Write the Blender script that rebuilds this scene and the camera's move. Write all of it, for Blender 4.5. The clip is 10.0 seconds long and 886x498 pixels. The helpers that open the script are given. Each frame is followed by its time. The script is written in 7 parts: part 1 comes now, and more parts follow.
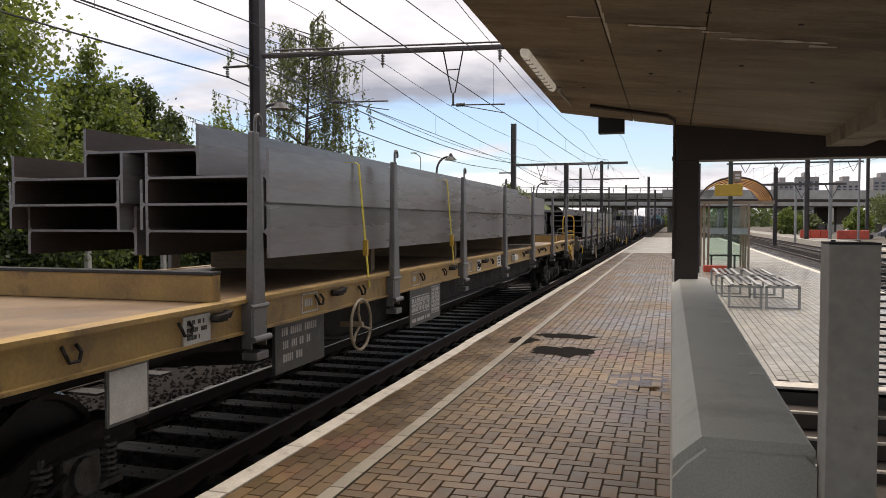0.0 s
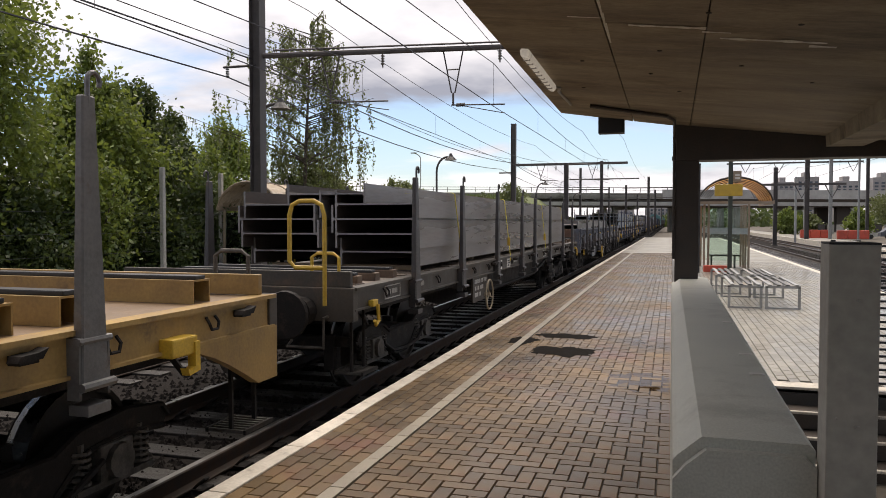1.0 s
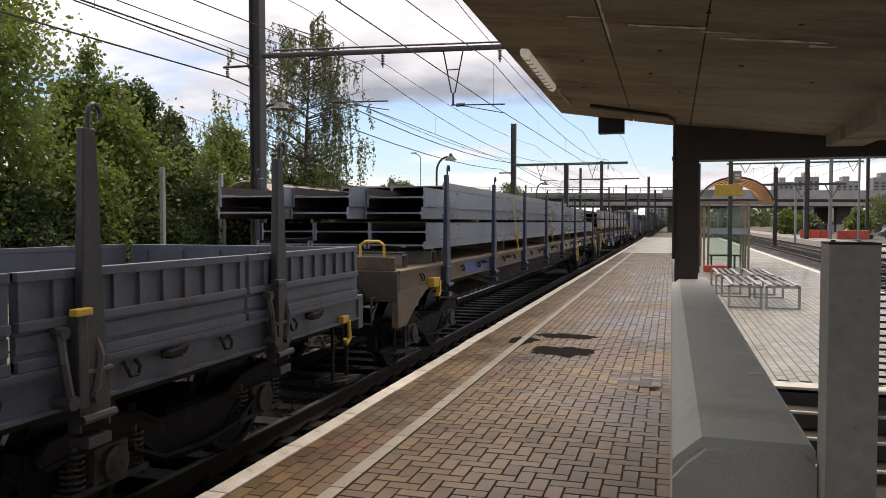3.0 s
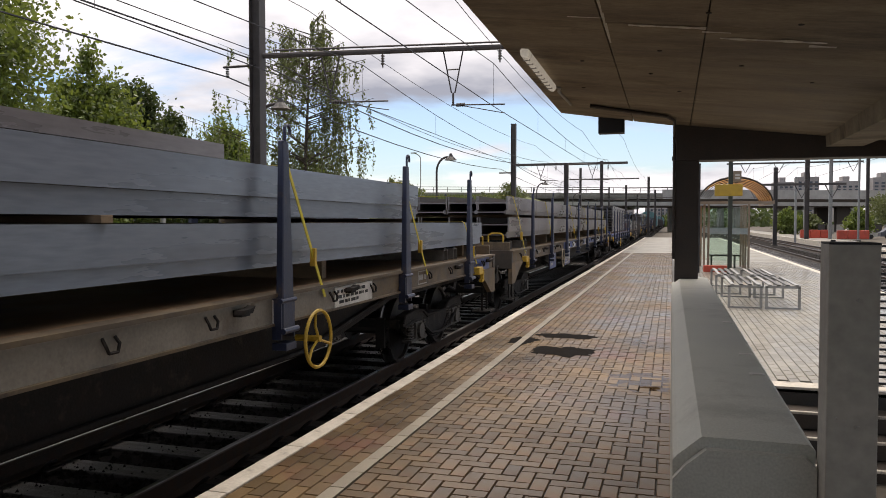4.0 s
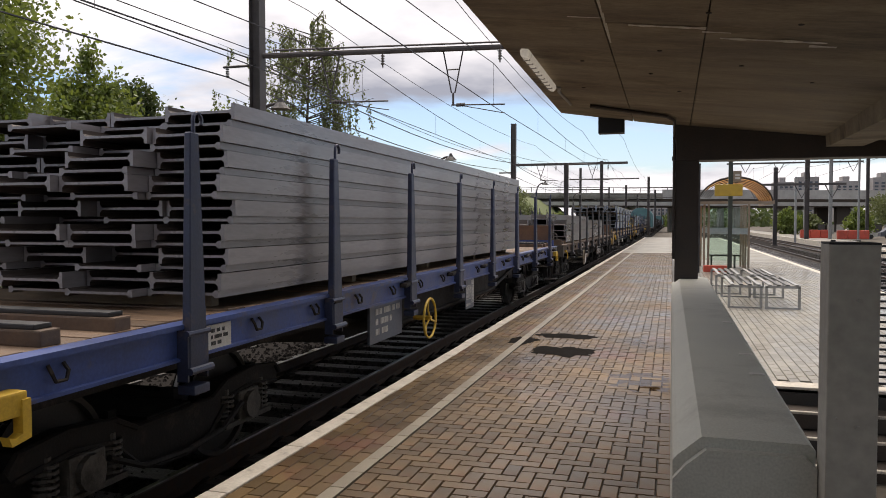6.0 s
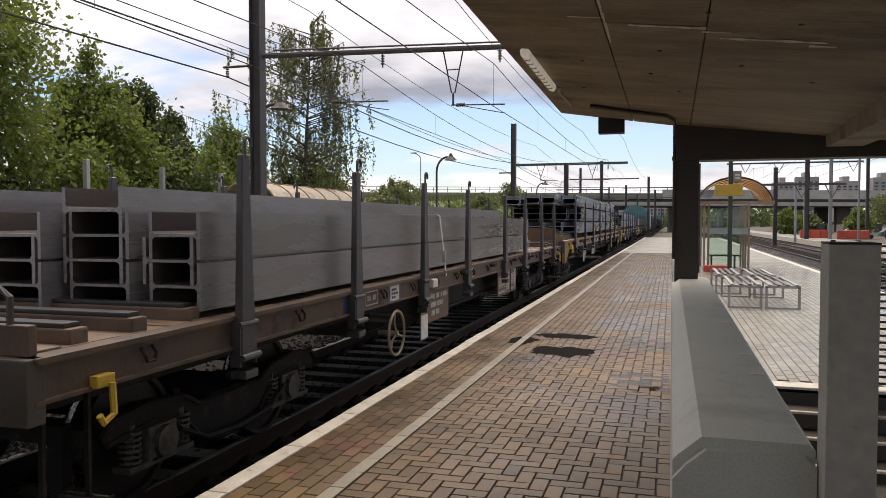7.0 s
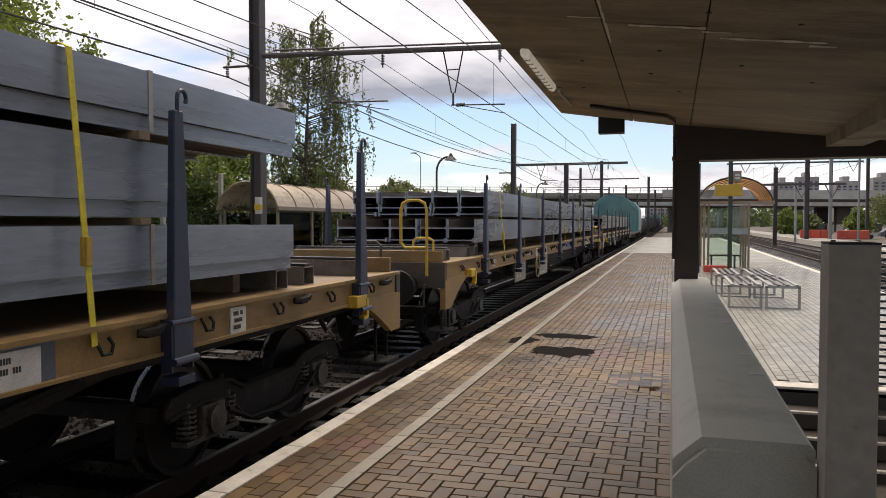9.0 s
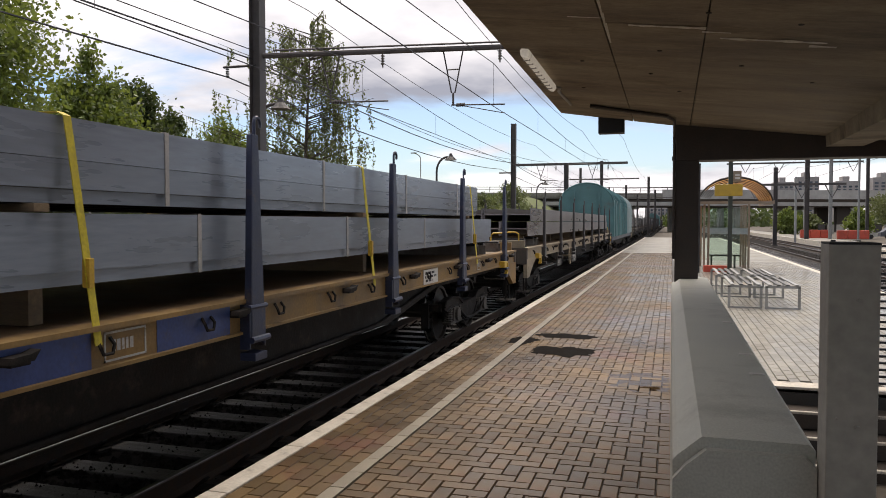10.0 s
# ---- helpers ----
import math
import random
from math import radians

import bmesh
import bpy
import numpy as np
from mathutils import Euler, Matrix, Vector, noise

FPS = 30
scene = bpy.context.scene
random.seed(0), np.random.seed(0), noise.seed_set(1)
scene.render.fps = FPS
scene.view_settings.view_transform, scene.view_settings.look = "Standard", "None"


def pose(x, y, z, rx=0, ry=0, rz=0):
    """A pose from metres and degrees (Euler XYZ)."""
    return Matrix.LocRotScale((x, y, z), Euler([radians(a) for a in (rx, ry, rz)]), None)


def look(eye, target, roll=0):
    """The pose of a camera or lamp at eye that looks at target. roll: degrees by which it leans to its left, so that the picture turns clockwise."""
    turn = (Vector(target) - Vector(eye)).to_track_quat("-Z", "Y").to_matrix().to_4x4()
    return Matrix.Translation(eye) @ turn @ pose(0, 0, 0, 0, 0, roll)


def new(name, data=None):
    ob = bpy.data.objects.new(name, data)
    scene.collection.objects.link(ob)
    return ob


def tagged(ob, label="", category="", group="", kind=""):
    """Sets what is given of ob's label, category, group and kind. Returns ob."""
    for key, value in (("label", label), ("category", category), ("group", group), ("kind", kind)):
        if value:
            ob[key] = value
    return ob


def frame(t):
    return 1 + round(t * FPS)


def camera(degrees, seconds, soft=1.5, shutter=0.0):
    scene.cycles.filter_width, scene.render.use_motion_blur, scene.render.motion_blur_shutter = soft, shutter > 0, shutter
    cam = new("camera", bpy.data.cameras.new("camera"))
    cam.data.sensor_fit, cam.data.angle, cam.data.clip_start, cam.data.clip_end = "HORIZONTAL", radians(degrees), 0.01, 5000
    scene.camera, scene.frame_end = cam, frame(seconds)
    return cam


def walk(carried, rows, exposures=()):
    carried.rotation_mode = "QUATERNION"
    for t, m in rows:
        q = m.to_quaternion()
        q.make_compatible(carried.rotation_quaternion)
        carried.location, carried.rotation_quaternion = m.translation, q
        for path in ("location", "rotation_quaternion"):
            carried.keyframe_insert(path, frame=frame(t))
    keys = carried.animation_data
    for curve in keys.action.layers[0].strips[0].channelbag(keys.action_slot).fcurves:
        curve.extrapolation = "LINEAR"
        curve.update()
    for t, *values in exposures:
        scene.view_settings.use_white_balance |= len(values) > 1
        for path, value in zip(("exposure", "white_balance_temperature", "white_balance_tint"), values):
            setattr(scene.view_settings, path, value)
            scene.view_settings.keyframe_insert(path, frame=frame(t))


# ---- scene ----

# ---- camera ----
EYE = (0.0, 0.0, 1.68)
cam = camera(61.04, 10.0, soft=0.7)
VIEW = look(EYE, (-0.2903, 0.9562, 1.68 - 0.0361), 0)
walk(cam, [(0.0, VIEW), (10.0, VIEW)], [(0.0, 1.08, 7250, 15), (10.0, 1.08, 7250, 15)])

# ---- sky and sun ----
world = bpy.data.worlds.new("sky")
scene.world = world
world.use_nodes = True
wn, wl = world.node_tree.nodes, world.node_tree.links
wn.clear()
w_out = wn.new("ShaderNodeOutputWorld")
w_bg = wn.new("ShaderNodeBackground")
w_bg.inputs["Strength"].default_value = 0.092
w_sky = wn.new("ShaderNodeTexSky")
w_sky.sky_type = "NISHITA"
w_sky.sun_disc = False
w_sky.sun_elevation = radians(63)
w_sky.sun_rotation = radians(-19)
w_co = wn.new("ShaderNodeTexCoord")
w_sep = wn.new("ShaderNodeSeparateXYZ")
wl.new(w_co.outputs["Generated"], w_sep.inputs[0])
# clouds lie on a plane overhead: direction divided by height
w_add = wn.new("ShaderNodeMath"); w_add.operation = "ADD"; w_add.inputs[1].default_value = 0.16
w_abs = wn.new("ShaderNodeMath"); w_abs.operation = "ABSOLUTE"
wl.new(w_sep.outputs["Z"], w_abs.inputs[0]); wl.new(w_abs.outputs[0], w_add.inputs[0])
w_dx = wn.new("ShaderNodeMath"); w_dx.operation = "DIVIDE"
w_dy = wn.new("ShaderNodeMath"); w_dy.operation = "DIVIDE"
wl.new(w_sep.outputs["X"], w_dx.inputs[0]); wl.new(w_add.outputs[0], w_dx.inputs[1])
wl.new(w_sep.outputs["Y"], w_dy.inputs[0]); wl.new(w_add.outputs[0], w_dy.inputs[1])
w_com = wn.new("ShaderNodeCombineXYZ")
wl.new(w_dx.outputs[0], w_com.inputs["X"]); wl.new(w_dy.outputs[0], w_com.inputs["Y"])
w_no = wn.new("ShaderNodeTexNoise")
w_no.inputs["Scale"].default_value = 0.75
w_no.inputs["Detail"].default_value = 7
w_no.inputs["Roughness"].default_value = 0.56
w_no.inputs["Distortion"].default_value = 0.25
w_map = wn.new("ShaderNodeMapping")
w_map.inputs["Location"].default_value = (9.1, 4.3, 3.0)
wl.new(w_com.outputs[0], w_map.inputs[0])
wl.new(w_map.outputs[0], w_no.inputs["Vector"])
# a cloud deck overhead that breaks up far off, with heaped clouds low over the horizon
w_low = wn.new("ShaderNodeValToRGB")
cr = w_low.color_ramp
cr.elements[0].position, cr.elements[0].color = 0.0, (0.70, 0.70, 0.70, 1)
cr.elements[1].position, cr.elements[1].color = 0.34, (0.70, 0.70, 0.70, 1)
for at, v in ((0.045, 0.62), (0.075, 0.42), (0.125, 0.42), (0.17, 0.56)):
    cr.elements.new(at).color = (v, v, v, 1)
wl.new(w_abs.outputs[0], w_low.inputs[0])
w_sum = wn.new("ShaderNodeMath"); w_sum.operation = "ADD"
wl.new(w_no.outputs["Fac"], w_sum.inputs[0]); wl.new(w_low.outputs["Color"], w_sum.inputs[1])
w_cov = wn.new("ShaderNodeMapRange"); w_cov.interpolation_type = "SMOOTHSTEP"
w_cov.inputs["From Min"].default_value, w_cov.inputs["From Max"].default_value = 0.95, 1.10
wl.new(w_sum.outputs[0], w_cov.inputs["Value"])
w_no2 = wn.new("ShaderNodeTexNoise")
w_no2.inputs["Scale"].default_value = 0.9
w_no2.inputs["Detail"].default_value = 6
w_no2.inputs["Roughness"].default_value = 0.55
wl.new(w_map.outputs[0], w_no2.inputs["Vector"])
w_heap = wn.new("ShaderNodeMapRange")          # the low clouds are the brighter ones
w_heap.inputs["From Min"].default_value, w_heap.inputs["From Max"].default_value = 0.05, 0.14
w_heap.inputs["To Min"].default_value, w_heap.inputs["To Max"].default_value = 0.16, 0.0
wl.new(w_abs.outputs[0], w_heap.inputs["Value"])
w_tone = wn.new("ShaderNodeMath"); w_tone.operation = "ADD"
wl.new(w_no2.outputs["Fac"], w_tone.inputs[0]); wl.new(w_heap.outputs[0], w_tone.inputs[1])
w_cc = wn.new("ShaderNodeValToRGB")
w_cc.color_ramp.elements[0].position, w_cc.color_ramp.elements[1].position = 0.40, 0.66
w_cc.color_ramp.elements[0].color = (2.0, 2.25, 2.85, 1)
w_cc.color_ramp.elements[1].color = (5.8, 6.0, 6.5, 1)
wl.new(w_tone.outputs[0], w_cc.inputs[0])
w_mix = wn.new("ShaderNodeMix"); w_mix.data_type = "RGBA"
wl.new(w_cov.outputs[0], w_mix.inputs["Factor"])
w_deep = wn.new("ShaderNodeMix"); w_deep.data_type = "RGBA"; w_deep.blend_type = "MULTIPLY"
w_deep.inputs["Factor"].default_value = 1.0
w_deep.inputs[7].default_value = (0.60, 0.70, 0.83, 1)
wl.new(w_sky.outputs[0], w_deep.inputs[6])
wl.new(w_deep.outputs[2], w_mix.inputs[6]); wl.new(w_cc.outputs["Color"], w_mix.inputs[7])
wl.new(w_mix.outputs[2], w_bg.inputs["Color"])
wl.new(w_bg.outputs[0], w_out.inputs[0])

sun_data = bpy.data.lights.new("sun", "SUN")
sun_data.energy = 1.8
sun_data.angle = radians(60)
sun_data.color = (1.0, 0.965, 0.91)
sun = new("sun", sun_data)
sun.matrix_world = look((-14, 40, 85), (0, 0, 0))


# ---- materials ----
def mat(name, a, b=None, rough=0.6, metal=0.0, scale=6.0, fine=60.0, bump=0.15, vary=0.12, rough_vary=0.15,
        stain=None, stain_scale=1.3, stain_at=(0.55, 0.68), island=False, stretch=(1, 1, 1), spec=0.5, wet=0.0):
    """A worn surface: two tones at a coarse and a fine scale, optional stains, a value shift from piece to piece, and fine relief."""
    b = b or tuple(c * 0.72 for c in a)
    m = bpy.data.materials.new(name)
    m.use_nodes = True
    n, l = m.node_tree.nodes, m.node_tree.links
    p = n["Principled BSDF"]
    p.inputs["Metallic"].default_value = metal
    p.inputs["Specular IOR Level"].default_value = spec
    co = n.new("ShaderNodeTexCoord")
    mp = n.new("ShaderNodeMapping")
    mp.inputs["Scale"].default_value = stretch
    l.new(co.outputs["Object"], mp.inputs["Vector"])
    n1 = n.new("ShaderNodeTexNoise")
    n1.inputs["Scale"].default_value, n1.inputs["Detail"].default_value = scale, 6
    n1.inputs["Roughness"].default_value = 0.62
    n2 = n.new("ShaderNodeTexNoise")
    n2.inputs["Scale"].default_value, n2.inputs["Detail"].default_value = fine, 4
    l.new(mp.outputs[0], n1.inputs["Vector"]); l.new(mp.outputs[0], n2.inputs["Vector"])
    r1 = n.new("ShaderNodeValToRGB")
    r1.color_ramp.elements[0].position, r1.color_ramp.elements[1].position = 0.33, 0.68
    r1.color_ramp.elements[0].color, r1.color_ramp.elements[1].color = (*b, 1), (*a, 1)
    l.new(n1.outputs["Fac"], r1.inputs[0])
    col = r1.outputs[0]
    if stain:
        n3 = n.new("ShaderNodeTexNoise")
        n3.inputs["Scale"].default_value, n3.inputs["Detail"].default_value = stain_scale, 9
        n3.inputs["Roughness"].default_value = 0.7
        l.new(mp.outputs[0], n3.inputs["Vector"])
        r3 = n.new("ShaderNodeValToRGB")
        r3.color_ramp.elements[0].position, r3.color_ramp.elements[1].position = stain_at
        l.new(n3.outputs["Fac"], r3.inputs[0])
        mx = n.new("ShaderNodeMix"); mx.data_type = "RGBA"
        l.new(r3.outputs[0], mx.inputs["Factor"]); l.new(col, mx.inputs[6])
        mx.inputs[7].default_value = (*stain, 1)
        col = mx.outputs[2]
    hsv = n.new("ShaderNodeHueSaturation")
    l.new(col, hsv.inputs["Color"])
    if island:
        ge = n.new("ShaderNodeNewGeometry"); rnd = ge.outputs["Random Per Island"]
    else:
        oi = n.new("ShaderNodeObjectInfo"); rnd = oi.outputs["Random"]
    mr = n.new("ShaderNodeMapRange")
    mr.inputs["To Min"].default_value, mr.inputs["To Max"].default_value = 1 - vary, 1 + vary
    l.new(rnd, mr.inputs["Value"])
    fm = n.new("ShaderNodeMapRange")
    fm.inputs["From Min"].default_value, fm.inputs["From Max"].default_value = 0.25, 0.75
    fm.inputs["To Min"].default_value, fm.inputs["To Max"].default_value = 0.86, 1.14
    l.new(n2.outputs["Fac"], fm.inputs["Value"])
    mu = n.new("ShaderNodeMath"); mu.operation = "MULTIPLY"
    l.new(mr.outputs[0], mu.inputs[0]); l.new(fm.outputs[0], mu.inputs[1])
    l.new(mu.outputs[0], hsv.inputs["Value"])
    l.new(hsv.outputs[0], p.inputs["Base Color"])
    rr = n.new("ShaderNodeMapRange")
    rr.inputs["From Min"].default_value, rr.inputs["From Max"].default_value = 0.3, 0.7
    rr.inputs["To Min"].default_value, rr.inputs["To Max"].default_value = max(0.02, rough - rough_vary), min(1, rough + rough_vary)
    l.new(n1.outputs["Fac"], rr.inputs["Value"])
    l.new(rr.outputs[0], p.inputs["Roughness"])
    if wet:
        # a film of rain water that lies in patches
        nw = n.new("ShaderNodeTexNoise")
        nw.inputs["Scale"].default_value, nw.inputs["Detail"].default_value = 0.55, 5
        geo = n.new("ShaderNodeNewGeometry")
        l.new(geo.outputs["Position"], nw.inputs["Vector"])
        mw = n.new("ShaderNodeMapRange")
        mw.inputs["From Min"].default_value, mw.inputs["From Max"].default_value = 0.40, 0.60
        mw.inputs["To Min"].default_value, mw.inputs["To Max"].default_value = 0.1 * wet, wet
        l.new(nw.outputs["Fac"], mw.inputs["Value"])
        l.new(mw.outputs[0], p.inputs["Coat Weight"])
        p.inputs["Coat Roughness"].default_value = 0.09
        p.inputs["Coat IOR"].default_value = 1.33
    if bump:
        bp = n.new("ShaderNodeBump")
        bp.inputs["Strength"].default_value, bp.inputs["Distance"].default_value = bump, 0.01
        ad = n.new("ShaderNodeMath"); ad.operation = "ADD"
        l.new(n1.outputs["Fac"], ad.inputs[0]); l.new(n2.outputs["Fac"], ad.inputs[1])
        l.new(ad.outputs[0], bp.inputs["Height"]); l.new(bp.outputs[0], p.inputs["Normal"])
    return m


def leafy(name, a, b, through_colour):
    """Leaves: a satin upper side that also lets light through."""
    m = mat(name, a, b, rough=0.5, scale=0.35, fine=3, bump=0, vary=0.5, island=True)
    n, l = m.node_tree.nodes, m.node_tree.links
    tl = n.new("ShaderNodeBsdfTranslucent")
    tl.inputs[0].default_value = (*through_colour, 1)
    mx = n.new("ShaderNodeMixShader")
    mx.inputs[0].default_value = 0.30
    l.new(n["Principled BSDF"].outputs[0], mx.inputs[1]); l.new(tl.outputs[0], mx.inputs[2])
    l.new(mx.outputs[0], n["Material Output"].inputs[0])
    return m


def glass(name, tint, rough=0.03, clear=0.8):
    m = bpy.data.materials.new(name)
    m.use_nodes = True
    n, l = m.node_tree.nodes, m.node_tree.links
    n.remove(n["Principled BSDF"])
    tr, gl, mx, fr = (n.new("ShaderNodeBsdfTransparent"), n.new("ShaderNodeBsdfGlossy"), n.new("ShaderNodeMixShader"), n.new("ShaderNodeFresnel"))
    tr.inputs[0].default_value = (*tint, 1)
    gl.inputs["Roughness"].default_value = rough
    fr.inputs[0].default_value = 1.4
    l.new(fr.outputs[0], mx.inputs[0]); l.new(tr.outputs[0], mx.inputs[1]); l.new(gl.outputs[0], mx.inputs[2])
    l.new(mx.outputs[0], n["Material Output"].inputs[0])
    return m


M = {}
M["paver"] = mat("paver", (0.155, 0.096, 0.04), (0.07, 0.044, 0.021), spec=0.3, wet=0.4, rough=0.46, rough_vary=0.2, scale=0.8, fine=90, bump=0.12, vary=0.32, stain=(0.135, 0.058, 0.032), stain_scale=0.7, stain_at=(0.53, 0.66))
M["paver_field"] = mat("paver_field", (0.17, 0.106, 0.044), (0.078, 0.049, 0.023), spec=0.3, wet=0.4, rough=0.46, rough_vary=0.2, scale=0.8, fine=90, bump=0.12, vary=0.32, island=True, stain=(0.135, 0.058, 0.032), stain_scale=0.7, stain_at=(0.53, 0.66))
M["paver_grey"] = mat("paver_grey", (0.305, 0.283, 0.235), (0.215, 0.198, 0.163), wet=0.35, rough=0.5, rough_vary=0.2, scale=0.9, fine=80, bump=0.12, vary=0.15, island=True)
M["joint"] = mat("joint", (0.05, 0.042, 0.036), (0.03, 0.026, 0.022), rough=0.6, scale=4, fine=120, bump=0.3)
M["tactile"] = mat("tactile", (0.30, 0.26, 0.19), (0.21, 0.18, 0.135), rough=0.42, scale=2.2, fine=110, bump=0.2, stain=(0.13, 0.11, 0.09))
M["edge_white"] = mat("edge_white", (0.70, 0.645, 0.55), (0.50, 0.445, 0.365), rough=0.55, scale=5, fine=60, bump=0.3, stain=(0.14, 0.12, 0.10), stain_scale=3.5, stain_at=(0.56, 0.66))
M["edge_concrete"] = mat("edge_concrete", (0.16, 0.145, 0.125), (0.08, 0.075, 0.068), rough=0.8, scale=3, fine=40, bump=0.4)
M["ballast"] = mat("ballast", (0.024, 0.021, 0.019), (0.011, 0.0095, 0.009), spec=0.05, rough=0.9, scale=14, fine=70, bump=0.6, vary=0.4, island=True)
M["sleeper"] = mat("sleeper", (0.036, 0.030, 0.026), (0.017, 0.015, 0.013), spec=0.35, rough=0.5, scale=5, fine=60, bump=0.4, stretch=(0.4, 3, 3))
M["rail_side"] = mat("rail_side", (0.075, 0.047, 0.032), (0.035, 0.025, 0.02), rough=0.7, scale=9, fine=80, metal=0.2)
M["rail_top"] = mat("rail_top", (0.30, 0.29, 0.28), (0.20, 0.19, 0.18), rough=0.38, metal=1.0, scale=3, fine=90, bump=0.03)
M["concrete"] = mat("concrete", (0.40, 0.335, 0.24), (0.21, 0.17, 0.128), rough=0.8, scale=2.6, fine=45, bump=0.25, stain=(0.13, 0.10, 0.075), stain_scale=1.5, stain_at=(0.48, 0.66), stretch=(0.45, 1.6, 1))
M["concrete_dark"] = mat("concrete_dark", (0.075, 0.058, 0.045), (0.045, 0.036, 0.03), rough=0.75, scale=3, fine=50, bump=0.2)
M["concrete_pale"] = mat("concrete_pale", (0.46, 0.45, 0.42), (0.33, 0.32, 0.30), rough=0.8, scale=0.5, fine=20, bump=0.1)
M["bridge"] = mat("bridge", (0.30, 0.285, 0.255), (0.20, 0.19, 0.17), rough=0.85, scale=0.35, fine=5, bump=0.1, stain=(0.13, 0.12, 0.10), stain_scale=0.25)
M["parapet"] = mat("parapet", (0.56, 0.56, 0.49), (0.47, 0.47, 0.41), rough=0.6, rough_vary=0.1, scale=2.4, fine=140, bump=0.07, stain=(0.40, 0.395, 0.34), stain_scale=1.8)
M["post_grey"] = mat("post_grey", (0.34, 0.32, 0.275), (0.29, 0.275, 0.235), rough=0.55, scale=2, fine=30, bump=0.01)
M["column"] = mat("column", (0.06, 0.045, 0.036), (0.035, 0.028, 0.024), rough=0.55, scale=4, fine=60, bump=0.15, stain=(0.32, 0.28, 0.24), stain_scale=7, stain_at=(0.70, 0.74))
M["mast"] = mat("mast", (0.10, 0.088, 0.085), (0.055, 0.048, 0.047), rough=0.6, scale=3, fine=50, bump=0.15)
M["wire"] = mat("wire", (0.07, 0.07, 0.075), rough=0.5, metal=0.5, bump=0)
M["insulator"] = mat("insulator", (0.10, 0.075, 0.06), rough=0.25, bump=0)
M["galv"] = mat("galv", (0.42, 0.42, 0.41), (0.30, 0.30, 0.29), rough=0.45, metal=0.6, scale=8)
M["white_paint"] = mat("white_paint", (0.68, 0.66, 0.61), (0.52, 0.50, 0.46), rough=0.5, scale=8, fine=90, bump=0.05)
M["ink"] = mat("ink", (0.05, 0.05, 0.05), rough=0.6, bump=0)
M["yellow"] = mat("yellow", (0.62, 0.40, 0.045), (0.48, 0.30, 0.035), rough=0.5, scale=7, bump=0.05, stain=(0.30, 0.19, 0.05), stain_scale=9, stain_at=(0.62, 0.8))
M["strap"] = mat("strap", (0.66, 0.55, 0.05), (0.5, 0.4, 0.04), rough=0.7, scale=20, bump=0.1)
M["strap_white"] = mat("strap_white", (0.6, 0.6, 0.57), (0.45, 0.44, 0.42), rough=0.7, scale=20, bump=0.1)
M["timber"] = mat("timber", (0.25, 0.18, 0.11), (0.14, 0.10, 0.065), rough=0.75, scale=5, fine=70, stretch=(0.5, 4, 4), bump=0.3, vary=0.25)
M["planks"] = mat("planks", (0.22, 0.135, 0.075), (0.12, 0.076, 0.048), rough=0.55, scale=3, fine=50, stretch=(0.5, 4, 1), bump=0.3, vary=0.28, stain=(0.08, 0.06, 0.045))
M["planks_dark"] = mat("planks_dark", (0.13, 0.095, 0.065), (0.07, 0.052, 0.04), rough=0.6, scale=3, fine=50, stretch=(0.5, 4, 1), bump=0.3, vary=0.3)
M["mill"] = mat("mill", (0.26, 0.245, 0.245), (0.175, 0.166, 0.167), rough=0.31, metal=0.2, scale=2.2, fine=38, stretch=(1, 0.10, 1), bump=0.06, vary=0.14, stain=(0.15, 0.112, 0.09), stain_scale=1.6, stain_at=(0.5, 0.75))
M["mill_blue"] = mat("mill_blue", (0.275, 0.315, 0.375), (0.20, 0.23, 0.28), rough=0.31, metal=0.2, scale=2.2, fine=38, stretch=(1, 0.12, 1), bump=0.05, vary=0.14, stain=(0.165, 0.185, 0.225), stain_scale=1.3, stain_at=(0.5, 0.7))
M["mill_brown"] = mat("mill_brown", (0.285, 0.268, 0.275), (0.20, 0.187, 0.192), rough=0.34, metal=0.25, scale=2.2, fine=38, stretch=(1, 0.15, 1), bump=0.06, vary=0.14)
# rusty scale of the trough faces, darkened so their deep shade is in the colour
M["mill_trough_shade"] = mat("mill_trough_shade", (0.10, 0.078, 0.066), (0.055, 0.045, 0.04), spec=0.3, rough=0.6, scale=3, fine=40, stretch=(1, 0.2, 1), bump=0.1, vary=0.2)
M["ochre_light"] = mat("ochre_light", (0.40, 0.255, 0.085), (0.25, 0.155, 0.058), rough=0.6, scale=2.6, fine=40, bump=0.12, stain=(0.12, 0.075, 0.045), stain_scale=2.2, stain_at=(0.56, 0.72))
M["ochre"] = mat("ochre", (0.29, 0.175, 0.06), (0.17, 0.105, 0.042), rough=0.6, scale=2.6, fine=40, bump=0.12, stain=(0.12, 0.075, 0.045), stain_scale=2.2, stain_at=(0.56, 0.72))
M["ochre_pale"] = mat("ochre_pale", (0.34, 0.28, 0.19), (0.22, 0.175, 0.115), rough=0.6, scale=2.6, fine=40, bump=0.12, stain=(0.12, 0.085, 0.06), stain_scale=2.2, stain_at=(0.54, 0.72))
M["tan_grey"] = mat("tan_grey", (0.27, 0.235, 0.19), (0.18, 0.155, 0.125), rough=0.6, scale=2.6, fine=40, bump=0.12, stain=(0.12, 0.085, 0.06), stain_scale=2.2, stain_at=(0.56, 0.74))
M["rusty_ochre"] = mat("rusty_ochre", (0.17, 0.12, 0.067), (0.092, 0.068, 0.046), rough=0.65, scale=2.6, fine=40, bump=0.15, stain=(0.06, 0.047, 0.038), stain_scale=2.0, stain_at=(0.48, 0.68))
